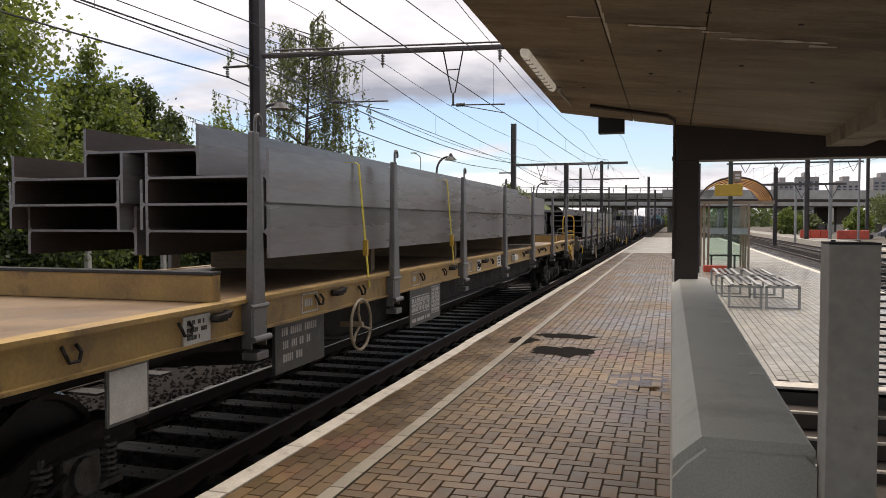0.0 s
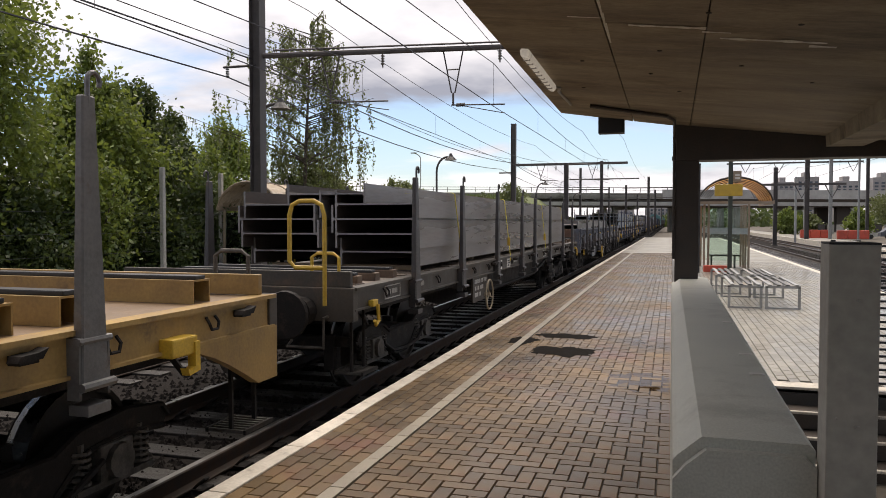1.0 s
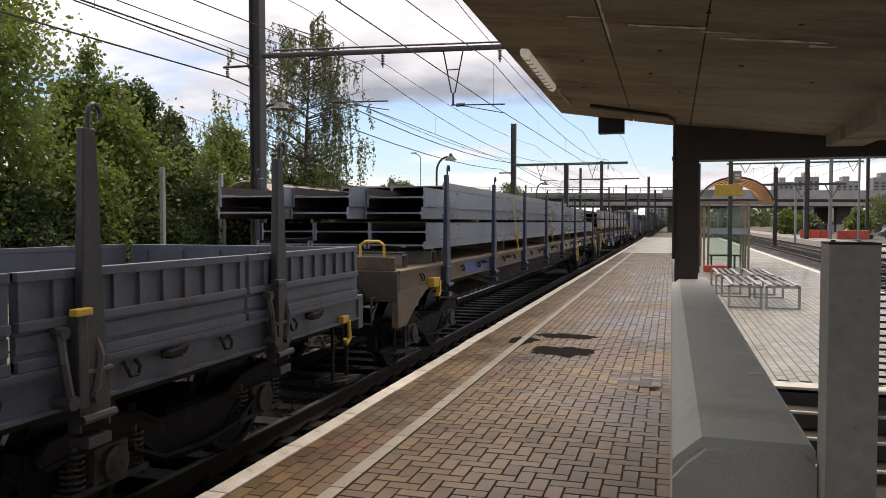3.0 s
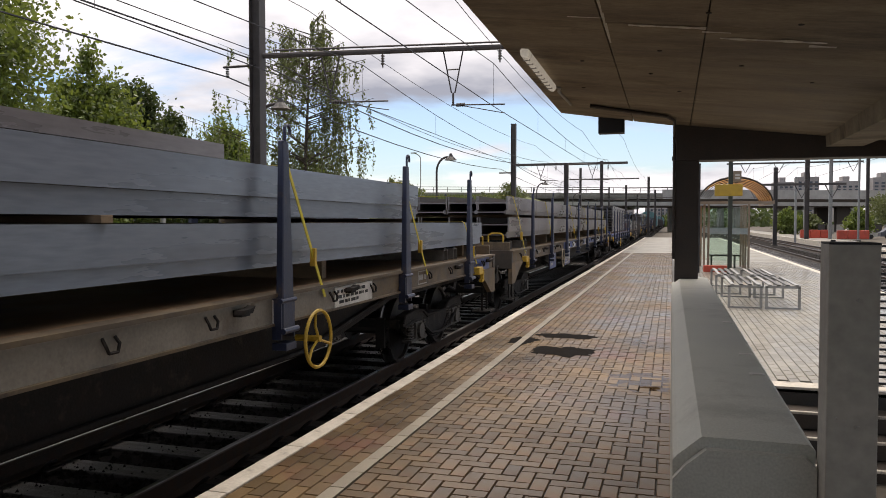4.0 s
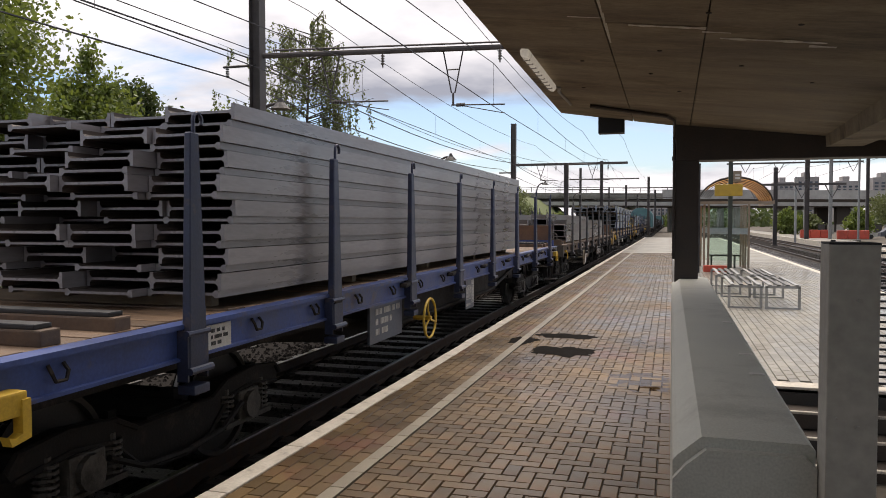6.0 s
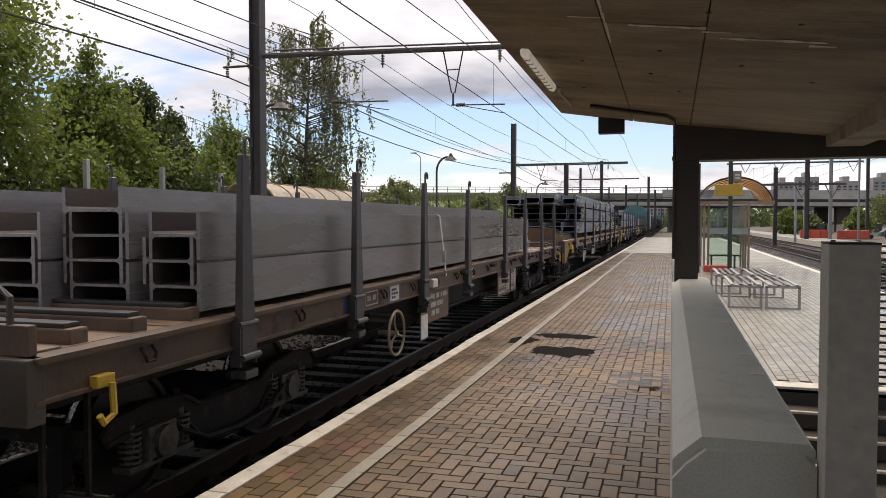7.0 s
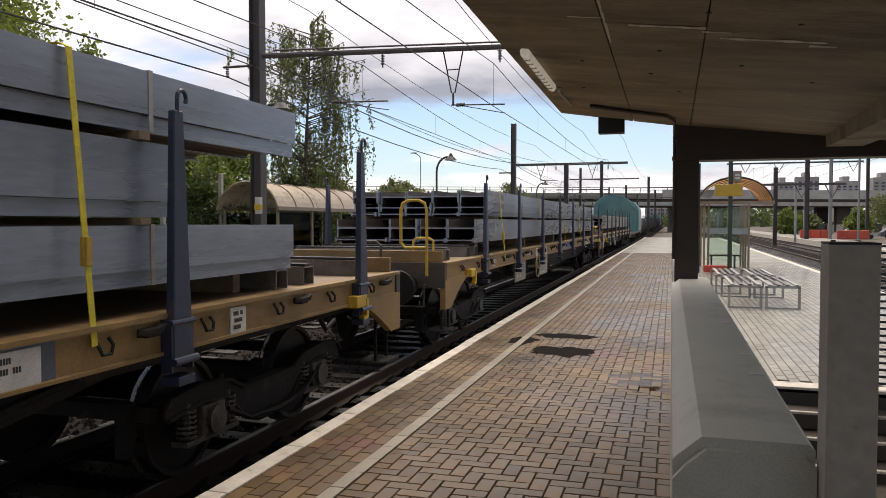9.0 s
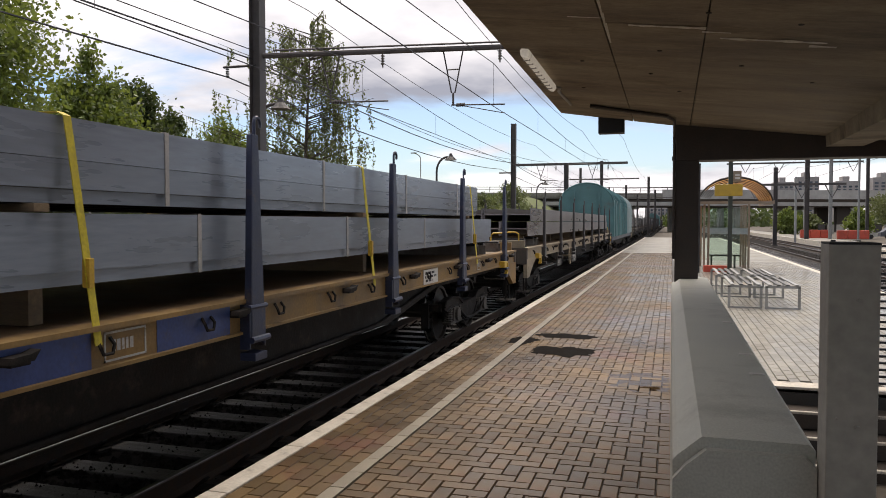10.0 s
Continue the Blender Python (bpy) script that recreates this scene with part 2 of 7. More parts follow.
M["rust_brown"] = mat("rust_brown", (0.15, 0.095, 0.06), (0.085, 0.055, 0.038), rough=0.7, scale=3, fine=40, bump=0.2, stain=(0.05, 0.04, 0.033), stain_scale=2.5)
M["rust_red"] = mat("rust_red", (0.22, 0.115, 0.065), (0.13, 0.07, 0.045), rough=0.7, scale=2.4, fine=40, bump=0.2, stain=(0.10, 0.06, 0.045), stain_scale=2)
M["olive"] = mat("olive", (0.07, 0.058, 0.045), (0.04, 0.034, 0.028), rough=0.6, scale=3, fine=40, bump=0.15, stain=(0.09, 0.06, 0.04), stain_scale=2)
M["wagon_grey"] = mat("wagon_grey", (0.105, 0.118, 0.148), (0.068, 0.077, 0.098), rough=0.5, scale=2.6, fine=40, bump=0.1, stain=(0.09, 0.07, 0.058), stain_scale=1.8)
M["navy"] = mat("navy", (0.045, 0.08, 0.25), (0.03, 0.05, 0.145), rough=0.45, scale=2.6, fine=40, bump=0.1, stain=(0.10, 0.075, 0.06), stain_scale=2)
M["stake_pale"] = mat("stake_pale", (0.17, 0.165, 0.16), (0.10, 0.098, 0.096), rough=0.45, scale=4, fine=50, bump=0.15, stain=(0.10, 0.07, 0.05), stain_scale=3)
M["deck_plate"] = mat("deck_plate", (0.27, 0.17, 0.085), (0.17, 0.11, 0.065), rough=0.5, scale=1.5, fine=40, bump=0.1, stain=(0.09, 0.065, 0.05), stain_scale=1.4, stain_at=(0.5, 0.75))
M["stake_steel"] = mat("stake_steel", (0.06, 0.055, 0.056), (0.035, 0.033, 0.034), rough=0.5, scale=4, fine=50, bump=0.15, stain=(0.10, 0.065, 0.045), stain_scale=3)
M["stake_blue"] = mat("stake_blue", (0.030, 0.041, 0.088), (0.02, 0.026, 0.05), rough=0.45, scale=4, fine=50, bump=0.15, stain=(0.10, 0.075, 0.06), stain_scale=3)
M["bogie_pale"] = mat("bogie_pale", (0.12, 0.108, 0.095), (0.035, 0.03, 0.026), spec=0.3, rough=0.6, scale=9, fine=60, bump=0.3)
M["board_dark"] = mat("board_dark", (0.075, 0.075, 0.07), (0.05, 0.05, 0.047), rough=0.55, scale=4, fine=40, bump=0.1, stain=(0.12, 0.105, 0.09), stain_scale=3)
M["band_steel"] = mat("band_steel", (0.42, 0.40, 0.38), (0.30, 0.285, 0.27), rough=0.45, scale=8, bump=0.05)
M["bearer"] = mat("bearer", (0.20, 0.185, 0.165), (0.10, 0.088, 0.075), rough=0.55, scale=4, fine=50, bump=0.15, stain=(0.10, 0.06, 0.04), stain_scale=3)
M["under"] = mat("under", (0.026, 0.022, 0.02), (0.012, 0.011, 0.0105), spec=0.2, rough=0.75, scale=5, fine=50, bump=0.3, stain=(0.045, 0.034, 0.027), stain_scale=4)
M["wheel"] = mat("wheel", (0.05, 0.039, 0.031), (0.024, 0.02, 0.017), rough=0.6, metal=0.3, scale=5, fine=50)
M["tread"] = mat("tread", (0.45, 0.45, 0.45), rough=0.3, metal=1.0, bump=0.02)
M["teal"] = mat("teal", (0.10, 0.24, 0.25), (0.07, 0.17, 0.18), rough=0.5, scale=1.2, fine=20, bump=0.1, stain=(0.10, 0.15, 0.15), stain_scale=0.9)
M["teal_pale"] = mat("teal_pale", (0.42, 0.50, 0.50), (0.32, 0.39, 0.39), rough=0.5, scale=1.2, fine=20, bump=0.1)
M["leaf"] = leafy("leaf", (0.14, 0.19, 0.04), (0.056, 0.09, 0.021), (0.30, 0.37, 0.065))
# dark green leaves, lowered further so undershade is in the colour
M["leaf_dark"] = leafy("leaf_dark", (0.062, 0.096, 0.03), (0.03, 0.05, 0.018), (0.12, 0.16, 0.035))
M["leaf_birch"] = leafy("leaf_birch", (0.13, 0.155, 0.06), (0.08, 0.098, 0.04), (0.22, 0.25, 0.08))
M["bark"] = mat("bark", (0.11, 0.09, 0.07), (0.055, 0.045, 0.037), rough=0.9, scale=8, fine=40, bump=0.5)
M["grass"] = mat("grass", (0.13, 0.155, 0.05), (0.075, 0.10, 0.03), rough=0.9, scale=0.6, fine=9, bump=0.5, stain=(0.17, 0.15, 0.075), stain_scale=0.5)
M["blade"] = mat("blade", (0.17, 0.20, 0.055), (0.10, 0.13, 0.035), rough=0.7, scale=0.5, fine=6, bump=0, vary=0.4, island=True)
M["earth"] = mat("earth", (0.12, 0.10, 0.075), (0.07, 0.06, 0.046), rough=0.95, scale=0.8, fine=14, bump=0.4)
M["polycarb"] = mat("polycarb", (0.52, 0.42, 0.30), (0.40, 0.32, 0.23), rough=0.35, scale=1.5, fine=12, bump=0.02, stain=(0.28, 0.22, 0.16))
M["roof_orange"] = mat("roof_orange", (0.50, 0.36, 0.22), (0.40, 0.28, 0.17), rough=0.4, scale=1.5, fine=12, bump=0.02)
ro = M["roof_orange"].node_tree
tl = ro.nodes.new("ShaderNodeBsdfTranslucent")
tl.inputs[0].default_value = (0.80, 0.55, 0.30, 1)
rx = ro.nodes.new("ShaderNodeMixShader")
rx.inputs[0].default_value = 0.6
ro.links.new(ro.nodes["Principled BSDF"].outputs[0], rx.inputs[1]); ro.links.new(tl.outputs[0], rx.inputs[2])
ro.links.new(rx.outputs[0], ro.nodes["Material Output"].inputs[0])
M["bench_mesh"] = mat("bench_mesh", (0.16, 0.16, 0.155), (0.10, 0.10, 0.098), rough=0.5, metal=0.3, scale=8)
M["silt"] = mat("silt", (0.016, 0.013, 0.011), (0.008, 0.007, 0.006), rough=0.9, scale=6, fine=60, bump=0.3, spec=0.03)
M["frame_bronze"] = mat("frame_bronze", (0.32, 0.25, 0.18), (0.24, 0.185, 0.135), rough=0.5, scale=4, bump=0.05)
M["red"] = mat("red", (0.62, 0.09, 0.05), (0.45, 0.07, 0.04), rough=0.5, scale=3, bump=0.05)
M["block_wall"] = mat("block_wall", (0.38, 0.36, 0.35), (0.30, 0.285, 0.28), rough=0.85, scale=0.08, fine=1.2, bump=0, vary=0.1)
M["block_glass"] = mat("block_glass", (0.10, 0.12, 0.15), (0.06, 0.07, 0.09), rough=0.2, scale=0.3, bump=0)
M["lime"] = mat("lime", (0.9, 0.88, 0.82), (0.7, 0.67, 0.6), rough=0.9, scale=12, bump=0.1)
M["tube"] = mat("tube", (0.86, 0.83, 0.76), (0.70, 0.67, 0.6), rough=0.35, scale=6, bump=0.03)
# weak emission added to lift the unlit cover out of the dark
t_ = M["tube"].node_tree.nodes["Principled BSDF"]
t_.inputs["Emission Color"].default_value = (1.0, 0.96, 0.86, 1)
t_.inputs["Emission Strength"].default_value = 0.10
M["black"] = mat("black", (0.022, 0.022, 0.024), rough=0.5, bump=0.05)
M["green_post"] = mat("green_post", (0.05, 0.06, 0.045), (0.03, 0.038, 0.03), rough=0.5)
M["lettering"] = mat("lettering", (0.50, 0.49, 0.46), (0.34, 0.325, 0.30), rough=0.6, bump=0, stain=(0.2, 0.17, 0.14), stain_scale=12)
M["glass"] = glass("glass", (0.88, 0.94, 0.91))
M["water"] = glass("water", (0.75, 0.72, 0.68), rough=0.06)


# ---- mesh helpers ----
def box(bm, x0, x1, y0, y1, z0, z1, bevel=0.0):
    vs = [bm.verts.new((x, y, z)) for x in (x0, x1) for y in (y0, y1) for z in (z0, z1)]
    fs = [bm.faces.new([vs[i] for i in f]) for f in ((0, 1, 3, 2), (4, 6, 7, 5), (0, 4, 5, 1), (2, 3, 7, 6), (0, 2, 6, 4), (1, 5, 7, 3))]
    if bevel:
        es = list({e for f in fs for e in f.edges})
        bmesh.ops.bevel(bm, geom=es, offset=bevel, segments=2, affect="EDGES", profile=0.6)


def prism(bm, pts, axis, a, b):
    """A closed outline of two coordinates, drawn out along an axis from a to b (counter-clockwise or not)."""
    def at(p, c):
        return {"x": (c, p[0], p[1]), "y": (p[0], c, p[1]), "z": (p[0], p[1], c)}[axis]
    v0 = [bm.verts.new(at(p, a)) for p in pts]
    v1 = [bm.verts.new(at(p, b)) for p in pts]
    n = len(pts)
    bm.faces.new(v0); bm.faces.new(v1[::-1])
    for i in range(n):
        bm.faces.new([v0[i], v0[(i + 1) % n], v1[(i + 1) % n], v1[i]][::-1])


def rod(bm, p, q, r, r2=None, seg=8, caps=True):
    p, q = Vector(p), Vector(q)
    r2 = r if r2 is None else r2
    d = (q - p).normalized()
    u = d.orthogonal().normalized(); w = d.cross(u)
    rings = []
    for c, rad in ((p, r), (q, r2)):
        rings.append([bm.verts.new(c + (u * math.cos(2 * math.pi * k / seg) + w * math.sin(2 * math.pi * k / seg)) * rad) for k in range(seg)])
    for k in range(seg):
        bm.faces.new([rings[0][k], rings[0][(k + 1) % seg], rings[1][(k + 1) % seg], rings[1][k]])
    if caps:
        bm.faces.new(rings[0][::-1]); bm.faces.new(rings[1])


def pipe(bm, pts, r, seg=6, closed=False):
    """A round bar bent along a row of points."""
    pts = [Vector(p) for p in pts]
    n = len(pts)
    rings = []
    up = None
    for i, c in enumerate(pts):
        a = pts[(i - 1) % n] if closed or i else c
        b = pts[(i + 1) % n] if closed or i < n - 1 else c
        d = (b - a).normalized()
        if up is None:
            up = d.orthogonal().normalized()
        u = (up - d * up.dot(d)).normalized(); up = u
        w = d.cross(u)
        rings.append([bm.verts.new(c + (u * math.cos(2 * math.pi * k / seg) + w * math.sin(2 * math.pi * k / seg)) * r) for k in range(seg)])
    for i in range(n if closed else n - 1):
        A, B = rings[i], rings[(i + 1) % n]
        for k in range(seg):
            bm.faces.new([A[k], A[(k + 1) % seg], B[(k + 1) % seg], B[k]])
    if not closed:
        bm.faces.new(rings[0][::-1]); bm.faces.new(rings[-1])


def ring(bm, centre, radius, r, axis="x", seg=20, tube=6):
    pts = []
    for k in range(seg):
        a = 2 * math.pi * k / seg
        c, s = radius * math.cos(a), radius * math.sin(a)
        off = {"x": (0, c, s), "y": (c, 0, s), "z": (c, s, 0)}[axis]
        pts.append(Vector(centre) + Vector(off))
    pipe(bm, pts, r, tube, True)


def mesh_of(name, bm, material, smooth=False):
    bmesh.ops.recalc_face_normals(bm, faces=bm.faces)
    me = bpy.data.meshes.new(name)
    bm.to_mesh(me)
    bm.free()
    for m in (material if isinstance(material, (list, tuple)) else [material]):
        me.materials.append(M[m] if isinstance(m, str) else m)
    if smooth:
        me.polygons.foreach_set("use_smooth", [True] * len(me.polygons))
    return me


def part(name, bm, material, parent=None, label="", at=None, smooth=False):
    """Links a bmesh (or a ready mesh) as one object, under a thing or a part."""
    me = bm if isinstance(bm, bpy.types.Mesh) else mesh_of(name, bm, material, smooth)
    ob = new(name, me)
    if parent is not None:
        ob.parent = parent
    if at is not None:
        ob.matrix_basis = at
    if label:
        ob["label"] = label
    return ob


def thing(name, label, category, group="", at=None, kind=""):
    ob = new(name)
    ob.empty_display_size = 0.2
    if at is not None:
        ob.matrix_basis = at
    return tagged(ob, label, category, group, kind)


def solid(name, label, category, group, bm, material, at=None, smooth=False, kind=""):
    return tagged(part(name, bm, material, None, "", at, smooth), label, category, group, kind)


def quads(name, verts, material):
    """A mesh of loose quads from an array of (n, 4, 3)."""
    v = np.asarray(verts, dtype=np.float32).reshape(-1, 3)
    n = len(v) // 4
    me = bpy.data.meshes.new(name)
    me.vertices.add(len(v)); me.vertices.foreach_set("co", v.ravel())
    me.loops.add(len(v)); me.loops.foreach_set("vertex_index", np.arange(len(v), dtype=np.int32))
    me.polygons.add(n); me.polygons.foreach_set("loop_start", np.arange(0, 4 * n, 4, dtype=np.int32))
    me.update(calc_edges=True)
    me.materials.append(M[material])
    return me


# ---- the ground and the tracks ----
RAIL = -0.28          # top of the rails
BED = -0.47           # top of the ballast
AXIS = -4.43          # axis of the freight train's track
TRACKS = (AXIS, -8.05, 6.55, 10.4)

bm = bmesh.new()
box(bm, -900, 900, -500, 1500, -1.2, -0.62)
tagged(part("ground", bm, "earth"), "brown earth and gravel between the tracks", "ground", kind="structure")


def rail_profile(x):
    return [(x - 0.075, RAIL - 0.16), (x + 0.075, RAIL - 0.16), (x + 0.075, RAIL - 0.145), (x + 0.015, RAIL - 0.125), (x + 0.015, RAIL - 0.045),
            (x + 0.036, RAIL - 0.035), (x + 0.036, RAIL - 0.008), (x + 0.028, RAIL), (x - 0.028, RAIL), (x - 0.036, RAIL - 0.008),
            (x - 0.036, RAIL - 0.035), (x - 0.015, RAIL - 0.045), (x - 0.015, RAIL - 0.125), (x - 0.075, RAIL - 0.145)]


def track(x, y0, y1, clips):
    t = thing("railway_track", "rusty steel rails on dark sleepers in ballast", "track", "railway tracks", kind="structure")
    for s in (-0.7535, 0.7535):
        bm = bmesh.new()
        prism(bm, rail_profile(x + s), "y", y0, y1)
        part("rail", bm, "rail_side", t)
        bm = bmesh.new()
        prism(bm, [(x + s - 0.027, RAIL + 0.0005), (x + s + 0.027, RAIL + 0.0005), (x + s + 0.025, RAIL + 0.003), (x + s - 0.025, RAIL + 0.003)], "y", y0, y1)
        part("running_surface", bm, "rail_top", t, "polished steel rail head")
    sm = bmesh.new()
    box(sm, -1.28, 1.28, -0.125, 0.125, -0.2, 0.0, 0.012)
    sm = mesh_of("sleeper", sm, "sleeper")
    n = 0
    y = max(y0, -40) + 0.3
    while y < min(y1, 75):
        part("sleeper", sm, None, t, "", pose(x, y, RAIL - 0.162))
        y += 0.6; n += 1
    if clips:
        cm = bmesh.new()
        pts = [(0.05, -0.05, 0.0), (0.10, -0.05, 0.05), (0.13, -0.02, 0.075), (0.13, 0.03, 0.075), (0.09, 0.055, 0.045), (0.04, 0.05, 0.01)]
        pipe(cm, pts, 0.012, 6)
        box(cm, 0.03, 0.15, -0.08, 0.08, -0.02, 0.006, 0.003)
        cm = mesh_of("rail_clip", cm, "under")
        y = -5.7
        while y < 34:
            part("rail_clip", cm, None, t, "", pose(x + 0.7535 + 0.03, y, RAIL - 0.155))
            part("rail_clip", cm, None, t, "", pose(x - 0.7535 + 0.03, y, RAIL - 0.155))
            y += 0.6
    return t


track(AXIS, -235, 420, True)
track(-8.05, -235, 420, False)
for xr in (6.55, 10.4, 17.5):
    track(xr, 4, 300, False)

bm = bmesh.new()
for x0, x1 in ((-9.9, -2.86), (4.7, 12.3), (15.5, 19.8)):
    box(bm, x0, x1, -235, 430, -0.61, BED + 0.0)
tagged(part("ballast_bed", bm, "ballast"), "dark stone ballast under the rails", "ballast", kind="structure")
# loose stones, thickest where the camera stands
rng = np.random.default_rng(4)
tet = np.array([(1, 1, 1), (-1, -1, 1), (-1, 1, -1), (1, -1, -1)], dtype=float)
faces4 = np.array([(0, 1, 2, 2), (0, 3, 1, 1), (0, 2, 3, 3), (1, 3, 2, 2)])
oct_v = np.array([(1, 0, 0), (0, 1, 0), (-1, 0, 0), (0, -1, 0), (0, 0, 1)], dtype=float)


def stones(count, x0, x1, y0, y1, z, size):
    """Small angular stones scattered on a bed; each is a low pyramid with a bent rim."""
    c = np.column_stack([rng.uniform(x0, x1, count), y0 + (y1 - y0) * rng.random(count) ** 1.7, np.full(count, z)])
    s = rng.uniform(0.6, 1.3, (count, 1, 1)) * size
    v = oct_v[None] * s * rng.uniform(0.6, 1.2, (count, 5, 3))
    a = rng.uniform(0, 6.28, count)
    ca, sa = np.cos(a)[:, None], np.sin(a)[:, None]
    v = np.stack([v[..., 0] * ca - v[..., 1] * sa, v[..., 0] * sa + v[..., 1] * ca, v[..., 2]], axis=2) + c[:, None]
    idx = np.array([(0, 1, 4), (1, 2, 4), (2, 3, 4), (3, 0, 4)])
    f = (np.arange(count)[:, None, None] * 5 + idx[None]).reshape(-1, 3)
    me = bpy.data.meshes.new("ballast_stones")
    me.from_pydata(v.reshape(-1, 3).tolist(), [], f.tolist())
    me.materials.append(M["ballast"])
    return me


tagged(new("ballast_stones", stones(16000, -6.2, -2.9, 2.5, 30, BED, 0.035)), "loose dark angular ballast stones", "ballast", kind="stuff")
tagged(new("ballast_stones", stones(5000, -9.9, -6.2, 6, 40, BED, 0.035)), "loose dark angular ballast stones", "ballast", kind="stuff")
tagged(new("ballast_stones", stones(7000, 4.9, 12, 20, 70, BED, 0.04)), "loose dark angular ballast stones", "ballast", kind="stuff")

# ---- the island platform ----
PX0, PX1, PEND = -2.75, 4.75, 84.0
SX0, SX1, SY0, SY1 = 0.36, 4.2, -3.0, 8.25      # stairwell opening
pf = thing("platform", "island platform with wet brown brick paving", "platform", kind="structure")
bm = bmesh.new()
box(bm, PX0 + 0.02, SX0 - 0.30, -26, PEND, -0.6, -0.014)
box(bm, SX0 - 0.30, PX1, SY1, PEND, -0.6, -0.0145)
box(bm, SX1, PX1, -26, SY1, -0.6, -0.0145)
box(bm, SX0 - 0.30, SX1, -26, -3.2, -0.6, -0.0145)
part("platform_body", bm, "joint", pf, "dark sand joints and concrete edge")
bm = bmesh.new()
prism(bm, [(PX0 + 0.0, -0.60), (PX0 + 0.03, -0.62), (PX0 + 0.03, -0.16), (PX0 - 0.05, -0.15), (PX0 - 0.05, -0.10), (PX0 + 0.0, -0.10)], "y", -6, PEND)
part("edge_beam", bm, "edge_concrete", pf, "stained concrete edge beam under the coping")
# coping slabs along the edge, painted white and worn
cop = bmesh.new()
box(cop, 0.0, 0.145, 0.006, 0.994, -0.095, 0.006, 0.010)
cop = mesh_of("coping_slab", cop, "edge_white")
for k in range(90):
    part("coping_slab", cop, None, pf, "", pose(PX0 + random.uniform(-0.006, 0.006), -6 + k, random.uniform(-0.003, 0.003), 0, 0, random.uniform(-0.25, 0.25)))
# pale guide strip
tac = bmesh.new()
box(tac, 0.0, 0.10, 0.003, 0.297, -0.05, 0.004, 0.004)
tac = mesh_of("guide_stone", tac, "tactile")
for k in range(250):
    part("guide_stone", tac, None, pf, "", pose(-2.055, -5.9 + 0.3 * k, random.uniform(-0.001, 0.001)))


def paver_quads(x0, x1, y0, y1, z, bev=0.005, drop=0.010):
    """The top and the four chamfers of one paving brick, as five quads."""
    a, b, c, d = x0 + bev, x1 - bev, y0 + bev, y1 - bev
    t = [(a, c, z), (b, c, z), (b, d, z), (a, d, z)]
    o = [(x0, y0, z - drop), (x1, y0, z - drop), (x1, y1, z - drop), (x0, y1, z - drop)]
    return t, o


def paver_mesh(name, bricks, material):
    vs, fs = [], []
    for x0, x1, y0, y1, z, tx, ty in bricks:
        t, o = paver_quads(x0, x1, y0, y1, z)
        cx, cy = (x0 + x1) / 2, (y0 + y1) / 2
        i = len(vs)
        vs += [(x, y, zz + (x - cx) * tx + (y - cy) * ty) for x, y, zz in t] + o
        fs += [(i, i + 1, i + 2, i + 3)] + [(i + k, i + 4 + k, i + 4 + (k + 1) % 4, i + (k + 1) % 4) for k in range(4)]
    me = bpy.data.meshes.new(name)
    me.from_pydata(vs, [], fs)
    me.materials.append(M[material])
    return me


B, G = 0.110, 0.0028   # brick module and half a joint


def herringbone(x0, x1, y0, y1):
    out = []
    for j in range(int((y1 - y0) / B) + 1):
        for i in range(-1, int((x1 - x0) / B) + 1):
            k = (i + j) % 4
            if k == 0:
                r = [x0 + i * B, x0 + (i + 2) * B, y0 + j * B, y0 + (j + 1) * B]
            elif k == 2:
                r = [x0 + i * B, x0 + (i + 1) * B, y0 + j * B, y0 + (j + 2) * B]
            else:
                continue
            r[0], r[1] = max(r[0], x0), min(r[1], x1)
            if r[1] - r[0] < 0.03:
                continue
            out.append((r[0] + G, r[1] - G, r[2] + G, r[3] - G, random.uniform(-0.0016, 0.0016), random.uniform(-0.006, 0.006), random.uniform(-0.006, 0.006)))
    return out


field = herringbone(-1.945, 0.06, 3.3 - 84 * B, 42.0)
near = [b for b in field if 3.2 < b[2] and b[3] < 6.2 and b[0] > -1.95][:300]
keep = set(near)
rest = [b for b in field if b not in keep]
tagged(part("paving_bricks", paver_mesh("paving_bricks", rest, "paver_field"), None, pf), kind="stuff")
shared = {}
for b in near:
    w, h = round(b[1] - b[0], 3), round(b[3] - b[2], 3)
    if (w, h) not in shared:
        shared[(w, h)] = paver_mesh("paving_brick", [(-w / 2, w / 2, -h / 2, h / 2, 0, 0, 0)], "paver")
    part("paving_brick", shared[(w, h)], None, pf, "", pose((b[0] + b[1]) / 2, (b[2] + b[3]) / 2, b[4], math.degrees(b[6]), -math.degrees(b[5]), random.uniform(-0.5, 0.5)))
# the strip by the edge: bricks in running bond along the platform
run = []
for c in range(5):
    y = -5.98 + (c % 2) * 0.11
    xa = PX0 + 0.15 + c * 0.1095
    while y < 42:
        run.append((xa + G, xa + 0.1095 - G, y + G, y + 0.22 - G, random.uniform(-0.0016, 0.0016), random.uniform(-0.006, 0.006), random.uniform(-0.006, 0.006)))
        y += 0.22
tagged(part("paving_bricks", paver_mesh("paving_bricks", run, "paver_field"), None, pf), kind="stuff")
# the wider half behind the stairs: grey setts in bond
run = []
for c in range(42):
    y = 8.55 + (c % 2) * 0.11
    xa = 0.11 + c * 0.11
    while y < 34:
        run.append((xa + G, xa + 0.11 - G, y + G, y + 0.22 - G, random.uniform(-0.0016, 0.0016), random.uniform(-0.005, 0.005), random.uniform(-0.005, 0.005)))
        y += 0.22
tagged(part("paving_bricks", paver_mesh("paving_bricks", run, "paver_grey"), None, pf), kind="stuff")
